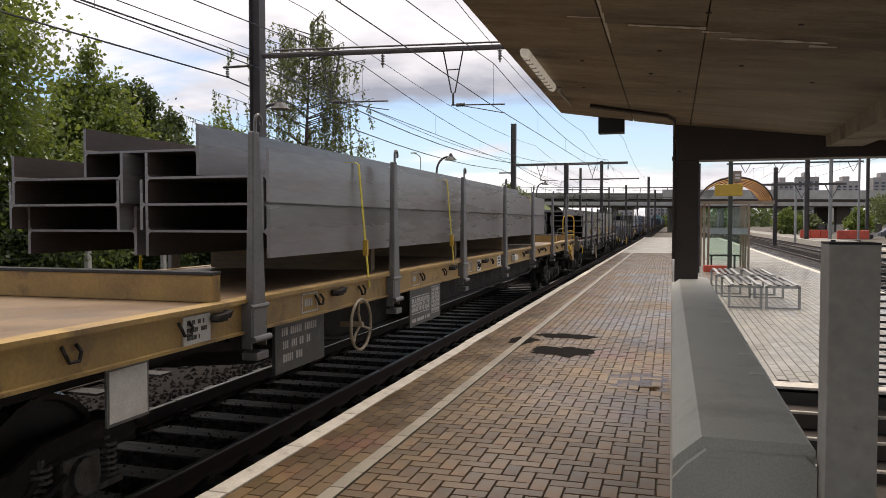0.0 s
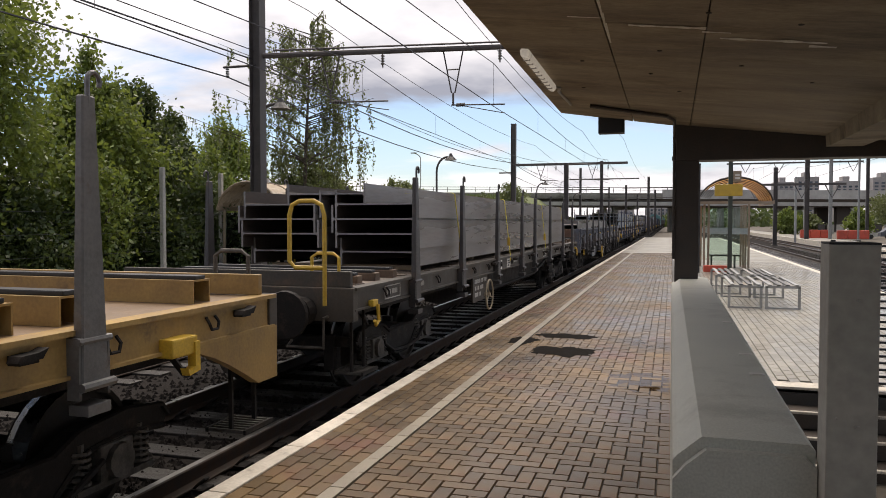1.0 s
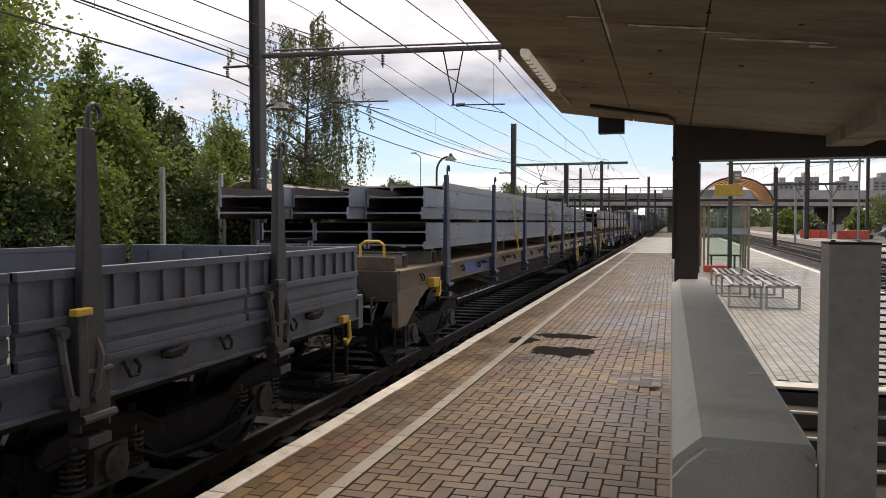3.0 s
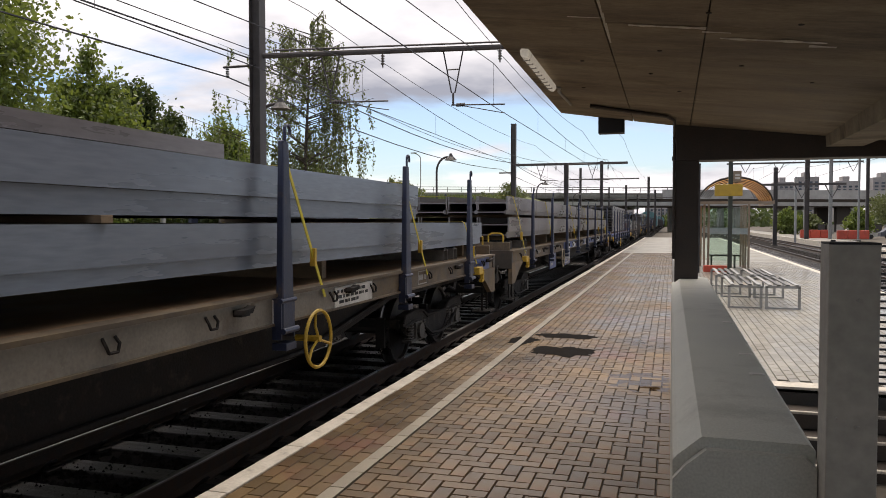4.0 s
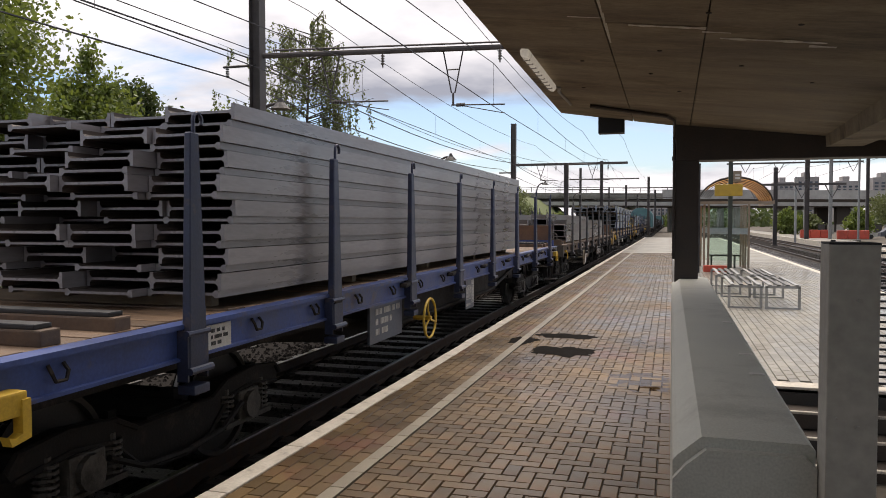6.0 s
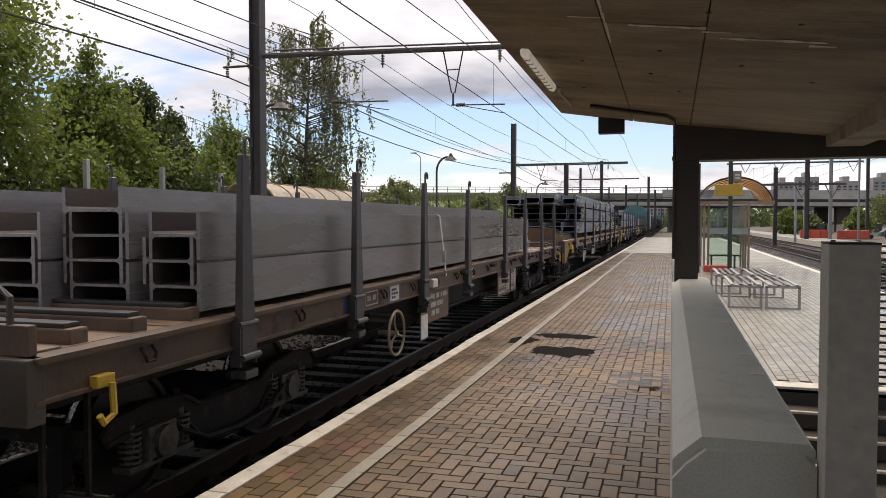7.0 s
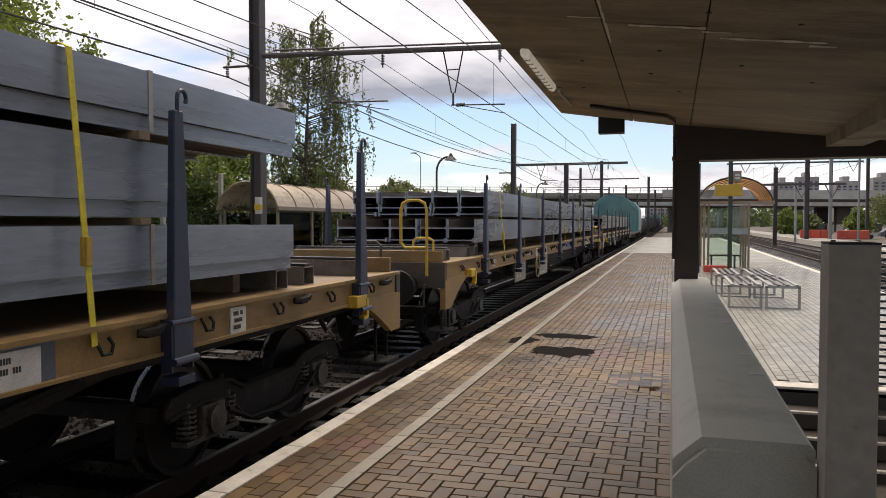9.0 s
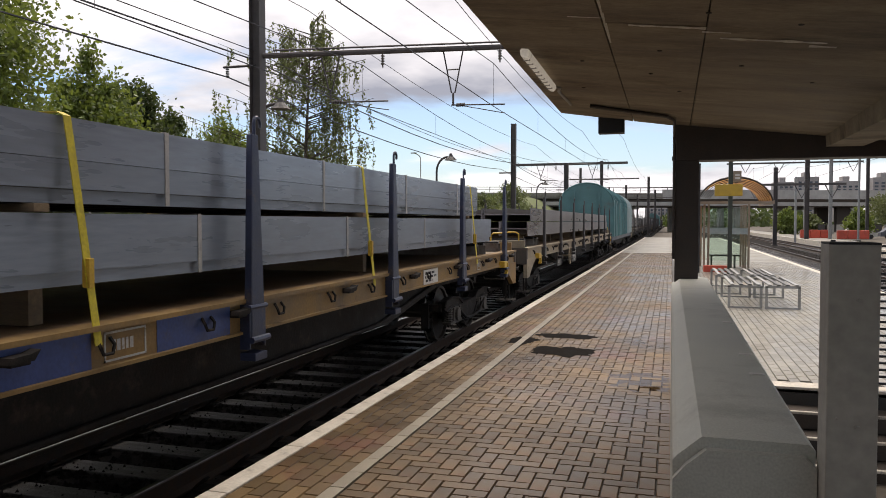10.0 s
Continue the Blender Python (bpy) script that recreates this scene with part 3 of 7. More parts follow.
# beyond these the paving is too far to tell bricks apart
bm = bmesh.new()
box(bm, PX0 + 0.15, 0.10, 42, PEND, -0.1, 0.0)
box(bm, 0.10, PX1 - 0.1, 34, PEND, -0.1, 0.0)
part("far_paving", bm, "paver_grey", pf)
bm = bmesh.new()
box(bm, PX1 - 0.12, PX1 + 0.12, -6, PEND, -0.12, 0.004, 0.01)
part("coping", bm, "edge_white", pf)


def puddle(cx, cy, rx, ry, seed, z=0.0006):
    """A shallow film of rain water with an uneven outline."""
    bm = bmesh.new()
    vs = []
    for k in range(90):
        a = 2 * math.pi * k / 90
        r = 1 + 0.25 * noise.noise((math.cos(a) * 9, math.sin(a) * 9, seed)) + 0.38 * noise.noise((math.cos(a) * 1.7, math.sin(a) * 1.7, seed)) + 0.16 * noise.noise((math.cos(a) * 5, math.sin(a) * 5, seed))
        vs.append(bm.verts.new((cx + rx * r * math.cos(a), cy + ry * r * math.sin(a), z)))
    bm.faces.new(vs)
    return tagged(part("puddle", bm, "water"), "shallow rain puddle on the brick paving", "puddle", "rain puddles", kind="structure")


# films of water on the level bricks
puddle(-0.33, 8.15, 0.34, 0.42, 3.1, 0.0002)
puddle(-0.20, 7.75, 0.22, 0.16, 6.7, 0.0002)
# a sunken patch, its rim filled with wet silt
for cx, cy, rx_, ry_, sd in ((-1.99, 10.48, 0.19, 0.32, 2.0), (-1.46, 11.05, 0.46, 0.24, 4.0), (-1.32, 9.75, 0.40, 0.36, 7.0)):
    bm = bmesh.new()
    vs = []
    for k in range(48):
        a = k * math.pi / 24
        r = 1 + 0.5 * noise.noise((math.cos(a) * 2, math.sin(a) * 2, sd)) + 0.25 * noise.noise((math.cos(a) * 7, math.sin(a) * 7, sd))
        vs.append(bm.verts.new((cx + rx_ * r * math.cos(a), cy + ry_ * r * math.sin(a), 0.0030)))
    bm.faces.new(vs)
    part("silt_patch", bm, "silt", pf, "dark wet silt over sunken bricks")

# ---- the stairs to the underpass ----
st = thing("underpass_stairs", "concrete stairs with pale worn nosings down to the underpass", "stairs", kind="structure")
for k in range(17):
    y1 = SY1 - 0.30 * k
    z = -0.17 * (k + 1)
    bm = bmesh.new()
    box(bm, SX0, SX1, y1 - 0.30, y1, z - 0.16, z)
    s = part("step", bm, "concrete_dark", st)
    bm = bmesh.new()
    box(bm, SX0 + 0.01, SX1 - 0.01, y1 - 0.304, y1 - 0.258, z - 0.02, z + 0.004, 0.002)
    part("nosing", bm, "edge_white", s, "pale worn step nosing")
bm = bmesh.new()
box(bm, SX0, SX1, SY1, SY1 + 0.26, -0.05, 0.012, 0.006)
part("top_slab", bm, "edge_white", st, "pale stone slab at the stair head")
bm = bmesh.new()
box(bm, SX0, SX1, SY1 + 0.002, SY1 + 0.02, -0.17, -0.05)
part("top_riser", bm, "concrete_dark", st)
bm = bmesh.new()
box(bm, SX0 - 0.3, SX0, SY0, SY1, -3.2, -0.02)
box(bm, SX1, SX1 + 0.2, SY0, SY1, -3.2, -0.02)
box(bm, SX0, SX1, SY0 - 0.2, SY0, -3.2, -0.02)
box(bm, SX0, SX1, SY0, SY1 - 5.1, -3.3, -2.9)
part("stairwell_wall", bm, "concrete_dark", st)

# the smooth grey parapet beside the stairs
bm = bmesh.new()
prof = [(0.01, -0.02), (0.365, -0.02), (0.365, 1.085), (0.35, 1.10), (0.085, 1.10), (0.022, 1.045), (0.01, 1.03)]
prism(bm, prof, "y", 2.1, 8.30)
es = [e for e in bm.edges if abs(e.verts[0].co.y - e.verts[1].co.y) < 1e-4 and e.verts[0].co.z > 0.9 and e.verts[1].co.z > 0.9]
bmesh.ops.bevel(bm, geom=es, offset=0.028, segments=4, affect="EDGES")
par = thing("stair_parapet", "smooth grey painted concrete parapet with a chamfered top", "parapet", kind="structure")
part("wall_body", bm, "parapet", par)
bm = bmesh.new()
for y in (3.05, 3.5, 4.6):
    box(bm, 0.29, 0.345, y, y + 0.03, 1.1, 1.1035)
part("joint_mark", bm, "white_paint", par, "small pale filler marks")

# the square steel post beside it
gp = thing("steel_post", "grey painted square steel post with bolt heads", "post")
bm = bmesh.new()
box(bm, 0.368, 0.482, 2.02, 2.13, -0.9, 1.625, 0.004)
part("shaft", bm, "post_grey", gp)
bm = bmesh.new()
box(bm, 0.368, 0.482, 2.02, 2.13, 1.625, 1.630, 0.001)
part("cap", bm, "black", gp, "dark flat cap")
for z in (1.49, 1.18, 0.8):
    bm = bmesh.new()
    rod(bm, (0.437, 2.02, z), (0.437, 2.013, z), 0.006)
    part("bolt", bm, "post_grey", gp)
bm = bmesh.new()
rod(bm, (0.39, 2.02, 1.2), (0.39, 2.012, 1.2), 0.003)
part("screw", bm, "post_grey", gp)

# the guard with many thin bars at the stair head
gr = thing("stair_guard", "dark steel guard with many thin horizontal bars", "railing")
for k in range(21):
    bm = bmesh.new()
    box(bm, 1.55, 4.6, 8.31, 8.335, 0.07 + 0.068 * k, 0.092 + 0.068 * k)
    part("bar", bm, "black", gr)
for x in (1.53, 3.0, 4.55):
    bm = bmesh.new()
    box(bm, x, x + 0.04, 8.30, 8.34, 0.0, 1.5, 0.003)
    part("guard_post", bm, "black", gr)

# ---- the canopy over the stairs ----
can = thing("canopy", "dark board-marked concrete canopy over the stairs", "canopy", kind="structure")


def soffit(x, y):
    return 2.80 - 0.115 * (x + 1.1) - 0.021 * (y - 7.8)


bm = bmesh.new()
seams = [-1.10, -0.38, 0.17, 1.6, 3.0]
for i in range(4):
    xa, xb = seams[i] + 0.004, seams[i + 1] - 0.004
    # the bays far behind the camera are unseen, added to keep sky light out
    for ya, yb in ((-24.0, -8.0), (-7.992, -3.9), (-3.892, 0.2), (0.208, 4.30), (4.304, 8.1)):
        f = []
        for x, y in ((xa, ya), (xb, ya), (xb, yb), (xa, yb)):
            if yb > 8 and y == yb:
                y = 7.8 + 0.27 * (min(x, 0.1) + 1.1)
            f.append((x, y))
        lo = [bm.verts.new((x, y, soffit(x, y))) for x, y in f]
        hi = [bm.verts.new((x, y, soffit(x, y) + 0.30)) for x, y in f]
        bm.faces.new(lo); bm.faces.new(hi[::-1])
        for k in range(4):
            bm.faces.new([lo[k], lo[(k + 1) % 4], hi[(k + 1) % 4], hi[k]])
part("slab", bm, "concrete", can)
bm = bmesh.new()
f = [(-1.08, -23.9), (2.9, -23.9), (2.9, 8.0), (-1.08, 7.75)]
lo = [bm.verts.new((x, y, soffit(x, y) + 0.02)) for x, y in f]
hi = [bm.verts.new((x, y, soffit(x, y) + 0.26)) for x, y in f]
bm.faces.new(lo); bm.faces.new(hi[::-1])
for k in range(4):
    bm.faces.new([lo[k], lo[(k + 1) % 4], hi[(k + 1) % 4], hi[k]])
part("seam_filler", bm, "concrete_dark", can)
bm = bmesh.new()
box(bm, 0.035, 3.0, 8.02, 8.30, 2.30, 2.70, 0.01)
part("cross_beam", bm, "column", can, "dark brown painted steel beam")
bm = bmesh.new()
prism(bm, [(1.42, 2.40), (1.74, 2.40), (1.78, 2.9), (1.38, 2.9)], "y", -23.9, 8.02)
part("rib", bm, "concrete", can, "pale concrete rib under the slab")
bm = bmesh.new()
# lime streaks along the cracks
for x0, x1, y, w in ((-0.56, -0.36, 4.21, 0.016), (-0.24, 0.17, 4.33, 0.028), (0.15, 0.30, 4.40, 0.016), (0.25, 0.80, 4.52, 0.026), (0.72, 0.86, 4.60, 0.03)):
    n = 25
    for k in range(n - 1):
        a, b = x0 + (x1 - x0) * k / (n - 1), x0 + (x1 - x0) * (k + 1) / (n - 1)
        wa, wb = w * (0.4 + abs(noise.noise((a * 9, y, 1)))), w * (0.4 + abs(noise.noise((b * 9, y, 1))))
        q = [(a, y - wa), (b, y - wb), (b, y + wb), (a, y + wa)]
        bm.faces.new([bm.verts.new((p[0], p[1] + 0.02 * p[0], soffit(p[0], p[1] + 0.02 * p[0]) - 0.004)) for p in q])
for y0, y1 in ((3.7, 4.1), (4.1, 4.30), (4.30, 4.75)):
    bm.faces.new([bm.verts.new((p[0], p[1], soffit(p[0], p[1]) - 0.003)) for p in ((-0.375, y0), (-0.355, y0), (-0.362, y1), (-0.372, y1))])
# tie holes as solid dark discs, the shade inside put into the colour
for hx, hy in ((0.17, 4.05), (-0.08, 4.9), (-0.15, 5.6), (0.42, 5.2), (0.62, 4.2), (0.9, 5.6), (-0.6, 5.3), (-0.7, 6.3), (0.05, 6.2)):
    hole = bmesh.new()
    rod(hole, (hx, hy, soffit(hx, hy) + 0.01), (hx, hy, soffit(hx, hy) - 0.004), 0.018, 0.014, 9)
    part("tie_hole", hole, "concrete_dark", can)
part("lime_streak", bm, "lime", can, "white lime streaks along cracks")
bm = bmesh.new()
box(bm, 0.035, 0.265, 8.05, 8.28, -0.02, 2.72, 0.006)
colm = thing("canopy_column", "dark brown steel column with pale paint chips", "column", kind="structure")
part("shaft", bm, "column", colm)
bm = bmesh.new()
rod(bm, (0.0, 8.1, 2.33), (0.035, 8.1, 2.33), 0.022)
part("bracket", bm, "black", colm)

# the tube lamp under the canopy, not lit; its cover's slight glow is added
lamp = thing("tube_lamp", "fluorescent tube lamp with a ribbed clear cover, slight glow added", "lamp")
bm = bmesh.new()
zl = soffit(-1.0, 6.0)
prof = [(-0.985, 0), (-0.922, 0), (-0.92, -0.03), (-0.932, -0.06), (-0.975, -0.06), (-0.987, -0.03)]
v = []
for y in (5.02, 6.25):
    v.append([bm.verts.new((x, y, soffit(x, y) + z)) for x, z in prof])
bm.faces.new(v[0]); bm.faces.new(v[1][::-1])
for k in range(6):
    bm.faces.new([v[0][k], v[0][(k + 1) % 6], v[1][(k + 1) % 6], v[1][k]])
bmesh.ops.bevel(bm, geom=list(bm.edges), offset=0.008, segments=2, affect="EDGES")
cover = part("cover", bm, "tube", lamp)
for k in range(9):
    bm = bmesh.new()
    y = 5.1 + 0.125 * k
    box(bm, -0.976, -0.931, y, y + 0.012, zl + 0.008 - 0.078 - 0.021 * (y - 6), zl - 0.060 - 0.021 * (y - 6))
    part("rib", bm, "concrete_pale", cover)
bm = bmesh.new()
pipe(bm, [(-0.95, 6.25, soffit(-0.95, 6.25) - 0.02), (-0.90, 6.32, soffit(-0.9, 6.32) - 0.018), (-0.93, 6.45, soffit(-0.93, 6.45) - 0.018), (-0.91, 7.1, soffit(-0.91, 7.1) - 0.018)], 0.012)
part("conduit", bm, "concrete_pale", lamp, "pale cable conduit")
bm = bmesh.new()
for dz in (0.018, 0.05):
    pipe(bm, [(-0.73, 7.14 - dz, soffit(-0.73, 7.1) - 0.02), (-0.05, 7.42 - dz, soffit(-0.05, 7.4) - 0.02), (0.02, 7.55, soffit(0.02, 7.5) - 0.03), (0.022, 8.0, 2.55), (0.022, 8.04, 2.4), (0.022, 8.04, 1.3)], 0.014)
solid("cable_conduit", "dark cable conduits under the canopy edge and down the column", "conduit", "", bm, "column")
bm = bmesh.new()
box(bm, -0.73, -0.47, 7.90, 8.04, 2.59, 2.80, 0.006)
solid("hanging_sign_box", "black box hanging from the canopy edge", "sign box", "", bm, "black")

# unseen wall behind the camera, added to darken faces turned south
bm = bmesh.new()
box(bm, -1.05, 3.0, -24.3, -24.0, -0.02, 3.4)
tagged(part("wall_south", bm, "concrete_dark"), "plain dark wall closing the canopy out of view, added to block light", "wall", kind="structure")

# ---- the far platform on the other side of the tracks ----
lp = thing("platform", "low far platform with grey paving and a white edge", "platform", kind="structure")
bm = bmesh.new()
box(bm, -13.2, -9.95, 2, 90, -0.6, 0.0)
part("platform_body", bm, "paver_grey", lp)
bm = bmesh.new()
box(bm, -9.95, -9.76, 2, 90, -0.05, 0.006, 0.01)
part("coping", bm, "edge_white", lp)
bm = bmesh.new()
box(bm, -9.95, -9.80, 2, 90, -0.6, -0.05)
part("edge_beam", bm, "concrete_dark", lp)
rp = thing("platform", "far platform beyond the passenger tracks", "platform", kind="structure")
bm = bmesh.new()
box(bm, 12.4, 15.4, 25, 160, -0.6, 0.0)
part("platform_body", bm, "paver_grey", rp)
bm = bmesh.new()
box(bm, 12.28, 12.4, 25, 160, -0.5, 0.006, 0.01)
part("coping", bm, "edge_white", rp)


# ---- the freight train ----
SPEED = 19.1
MOVERS = []           # (thing, place along the train): all run at one speed
SPINNERS = []         # wheelsets
P = -RAIL             # local heights count from the rail; platform level is P


def put(ob, q, z=RAIL, x=AXIS):
    ob.matrix_basis = pose(x, q, z)
    MOVERS.append((ob, q, z, x))
    return ob


def wheelset_mesh():
    bm = bmesh.new()
    prof = [(0.10, 0.72), (0.10, 0.79), (0.41, 0.775), (0.42, 0.815), (0.455, 0.82), (0.46, 0.70), (0.49, 0.69), (0.49, 0.675), (0.42, 0.68), (0.41, 0.735)]
    for s in (1, -1):
        seg = 28
        rings = [[bm.verts.new((s * x, r * math.cos(2 * math.pi * k / seg), r * math.sin(2 * math.pi * k / seg))) for r, x in prof] for k in range(seg)]
        for k in range(seg):
            A, Bq = rings[k], rings[(k + 1) % seg]
            for i in range(len(prof)):
                j = (i + 1) % len(prof)
                f = bm.faces.new([A[i], A[j], Bq[j], Bq[i]])
                f.material_index = 1 if i in (4, 5) else 0
        rod(bm, (s * 0.79, 0, 0), (s * 0.90, 0, 0), 0.09, seg=12)
    rod(bm, (-0.75, 0, 0), (0.75, 0, 0), 0.08, seg=10)
    return mesh_of("wheelset", bm, ["wheel", "tread"])


def bogie_mesh():
    """Side frames with a dropped middle, axle boxes, coil springs, brake gear and a cross beam."""
    bm = bmesh.new()
    for s in (1, -1):
        x0, x1 = s * 0.93, s * 1.05
        top = [(-1.45, 0.62), (-1.38, 0.70), (-1.02, 0.74), (-0.62, 0.70), (-0.42, 0.60), (0.42, 0.60), (0.62, 0.70), (1.02, 0.74), (1.38, 0.70), (1.45, 0.62)]
        bot = [(1.40, 0.55), (0.98, 0.60), (0.66, 0.56), (0.40, 0.34), (0.2, 0.28), (-0.2, 0.28), (-0.40, 0.34), (-0.66, 0.56), (-0.98, 0.60), (-1.40, 0.55)]
        prism(bm, [(y, z) for y, z in top + bot], "x", x0, x1)
        # rim flanges of the cast frame
        pipe(bm, [(s * 1.06, y, z) for y, z in top], 0.02, 5)
        pipe(bm, [(s * 1.06, y, z) for y, z in bot], 0.02, 5)
        for w in (-0.9, 0.9):
            before = len(bm.faces)
            box(bm, s * 0.88, s * 1.10, w - 0.15, w + 0.15, 0.33, 0.58, 0.02)
            rod(bm, (s * 1.08, w, 0.46), (s * 1.14, w, 0.46), 0.11, seg=12)
            box(bm, s * 0.96, s * 1.10, w - 0.34, w + 0.34, 0.32, 0.36)
            for dy in (-0.26, 0.26):
                for k in range(6):
                    ring(bm, (s * 1.03, w + dy, 0.38 + 0.038 * k), 0.065, 0.014, "z", 10, 4)
                rod(bm, (s * 1.03, w + dy, 0.36), (s * 1.03, w + dy, 0.62), 0.035, seg=6)
            bm.faces.ensure_lookup_table()
            for f in bm.faces[before:]:
                f.material_index = 1
            # brake shoe hangers
            for dy in (-0.55, 0.55):
                if abs(w + dy) < 1.5:
                    box(bm, s * 0.68, s * 0.80, w + dy - 0.04, w + dy + 0.04, 0.28, 0.68)
        pipe(bm, [(s * 1.12, -0.75, 0.50), (s * 1.13, -0.45, 0.36), (s * 1.14, 0, 0.33), (s * 1.13, 0.45, 0.36), (s * 1.12, 0.75, 0.50)], 0.022, 6)
    box(bm, -1.0, 1.0, -0.25, 0.25, 0.36, 0.62)
    for y in (-1.42, 1.42):
        box(bm, -1.0, 1.0, y - 0.05, y + 0.05, 0.55, 0.66)
    return mesh_of("bogie_frame", bm, ["under", "bogie_pale"])


WHEELSET, BOGIE = wheelset_mesh(), bogie_mesh()


def handwheel_mesh(material):
    bm = bmesh.new()
    ring(bm, (0, 0, 0), 0.25, 0.016, "x", 28, 6)
    for k in range(3):
        a = math.radians(90 + 120 * k)
        pipe(bm, [(0, 0, 0), (-0.02, 0.12 * math.cos(a), 0.12 * math.sin(a)), (0, 0.25 * math.cos(a), 0.25 * math.sin(a))], 0.013, 6)
    rod(bm, (-0.22, 0, 0), (0.02, 0, 0), 0.03)
    return mesh_of("handwheel", bm, material)


HANDWHEEL = {k: handwheel_mesh(k) for k in ("yellow", "white_paint", "ochre_pale")}


def stake_mesh(h, material, drop=0.42, taper=True):
    """A tapering steel post in a pocket, with an eye hook at its top; z = 0 is the deck."""
    bm = bmesh.new()
    t = 0.04
    lo = [(-0.01, -0.10), (0.06, -0.10), (0.06, 0.10), (-0.01, 0.10)]
    v0 = [bm.verts.new((x, y, -drop + 0.1)) for x, y in lo]
    v1 = [bm.verts.new((x * 0.7 - 0.0, y * (t / 0.085), h)) for x, y in lo]
    bm.faces.new(v0[::-1]); bm.faces.new(v1)
    for k in range(4):
        bm.faces.new([v0[k], v0[(k + 1) % 4], v1[(k + 1) % 4], v1[k]])
    bmesh.ops.bevel(bm, geom=list(bm.edges), offset=0.008, segments=1, affect="EDGES")
    # edge ribs, hinge pocket and foot
    for y in (-0.105, 0.105):
        box(bm, -0.03, 0.05, y - 0.008, y + 0.008, -drop + 0.05, -0.04)
    box(bm, -0.05, 0.08, -0.085, 0.085, -drop - 0.04, -drop + 0.02, 0.006)
    rod(bm, (0.07, -0.12, -drop + 0.12), (0.07, 0.12, -drop + 0.12), 0.025)
    rod(bm, (0.05, -0.12, -0.06), (0.05, 0.12, -0.06), 0.02)
    hook = [(0.03, 0, h - 0.05), (0.03, 0, h + 0.08)]
    for k in range(8):
        a = math.pi * (1 - k / 6)
        hook.append((0.03, 0.045 + 0.045 * math.cos(a), h + 0.08 + 0.05 * math.sin(a)))
    pipe(bm, hook, 0.014, 6)
    return mesh_of("stake", bm, material)


STAKE_CACHE = {}


def stake_of(h, material):
    key = (round(h, 2), material)
    if key not in STAKE_CACHE:
        STAKE_CACHE[key] = stake_mesh(h, material)
    return STAKE_CACHE[key]


def ring_mesh():
    bm = bmesh.new()
    pts = [(0.0, -0.05, 0.03), (0.03, -0.055, -0.01), (0.035, -0.035, -0.055), (0.035, 0.035, -0.055), (0.03, 0.055, -0.01), (0.0, 0.05, 0.03)]
    pipe(bm, pts, 0.011, 5)
    return mesh_of("lashing_ring", bm, "under")


def hook_mesh():
    bm = bmesh.new()
    box(bm, -0.01, 0.07, -0.06, 0.06, -0.02, 0.03, 0.006)
    prism(bm, [(-0.09, 0.0), (0.06, 0.0), (0.10, 0.05), (0.04, 0.035), (-0.07, 0.03)], "x", 0.02, 0.09)
    return mesh_of("stake_latch", bm, "under")


LASHING, LATCH = ring_mesh(), hook_mesh()
GRATE = bmesh.new()
box(GRATE, -0.15, 0.15, -0.01, 0.01, -0.0125, 0.0125)
GRATE = mesh_of("grate_bar", GRATE, "bogie_pale")


def text_bars(parent, x, y0, y1, z0, z1, rows, material="lettering", seed=0):
    """Unreadable markings: broken bars of the size of the lettering."""
    r = random.Random(seed)
    bm = bmesh.new()
    n = len(rows)
    for i, fill in enumerate(rows):
        zt = z1 - (z1 - z0) * (i + 0.18) / n
        zb = z1 - (z1 - z0) * (i + 0.78) / n
        h = zt - zb
        y, end, left = y0 + r.uniform(0, 0.1) * (y1 - y0) * (fill < 1), y0 + (y1 - y0) * fill, r.randint(2, 6)
        while y < end:
            w = h * r.uniform(0.28, 0.5)
            box(bm, x, x + 0.003, y, min(y + w, y1), zb, zt)
            y += w + h * 0.2
            left -= 1
            if left == 0:
                y += h * r.uniform(0.5, 1.1)
                left = r.randint(2, 6)
    return tagged(part("lettering", bm, material, parent, "unreadable stencilled lettering"), kind="stuff")


def tables_board(parent, y0, y1, z0, plate, seed):
    """A board below the sill with two ruled tables and a line of writing."""
    w = y1 - y0
    bm = bmesh.new()
    box(bm, 1.385, 1.40, y0, y1, z0 - 0.46, z0 + 0.01, 0.004)
    p = part("data_board", bm, plate, parent, "painted board with ruled load tables")
    for a, b, lo, hi, nz, ny in ((y0 + 0.05 * w, y0 + 0.60 * w, z0 - 0.31, z0 - 0.10, 3, 6), (y0 + 0.68 * w, y1 - 0.04 * w, z0 - 0.38, z0 - 0.03, 6, 4)):
        bm = bmesh.new()
        for k in range(nz + 1):
            z = lo + (hi - lo) * k / nz
            box(bm, 1.40, 1.403, a, b, z - 0.004, z + 0.004)
        for k in range(ny + 1):
            y = a + (b - a) * k / ny
            box(bm, 1.40, 1.4025, y - 0.003, y + 0.003, lo, hi)
        tagged(part("table_ruling", bm, "lettering", p), kind="stuff")
        text_bars(p, 1.40, a + 0.01, b - 0.01, lo + 0.01, hi - 0.01, (1.0,) * nz, seed=seed + nz)
    text_bars(p, 1.40, y0 + 0.05 * w, y0 + 0.62 * w, z0 - 0.43, z0 - 0.36, (1.0,), seed=seed + 1)
    return p


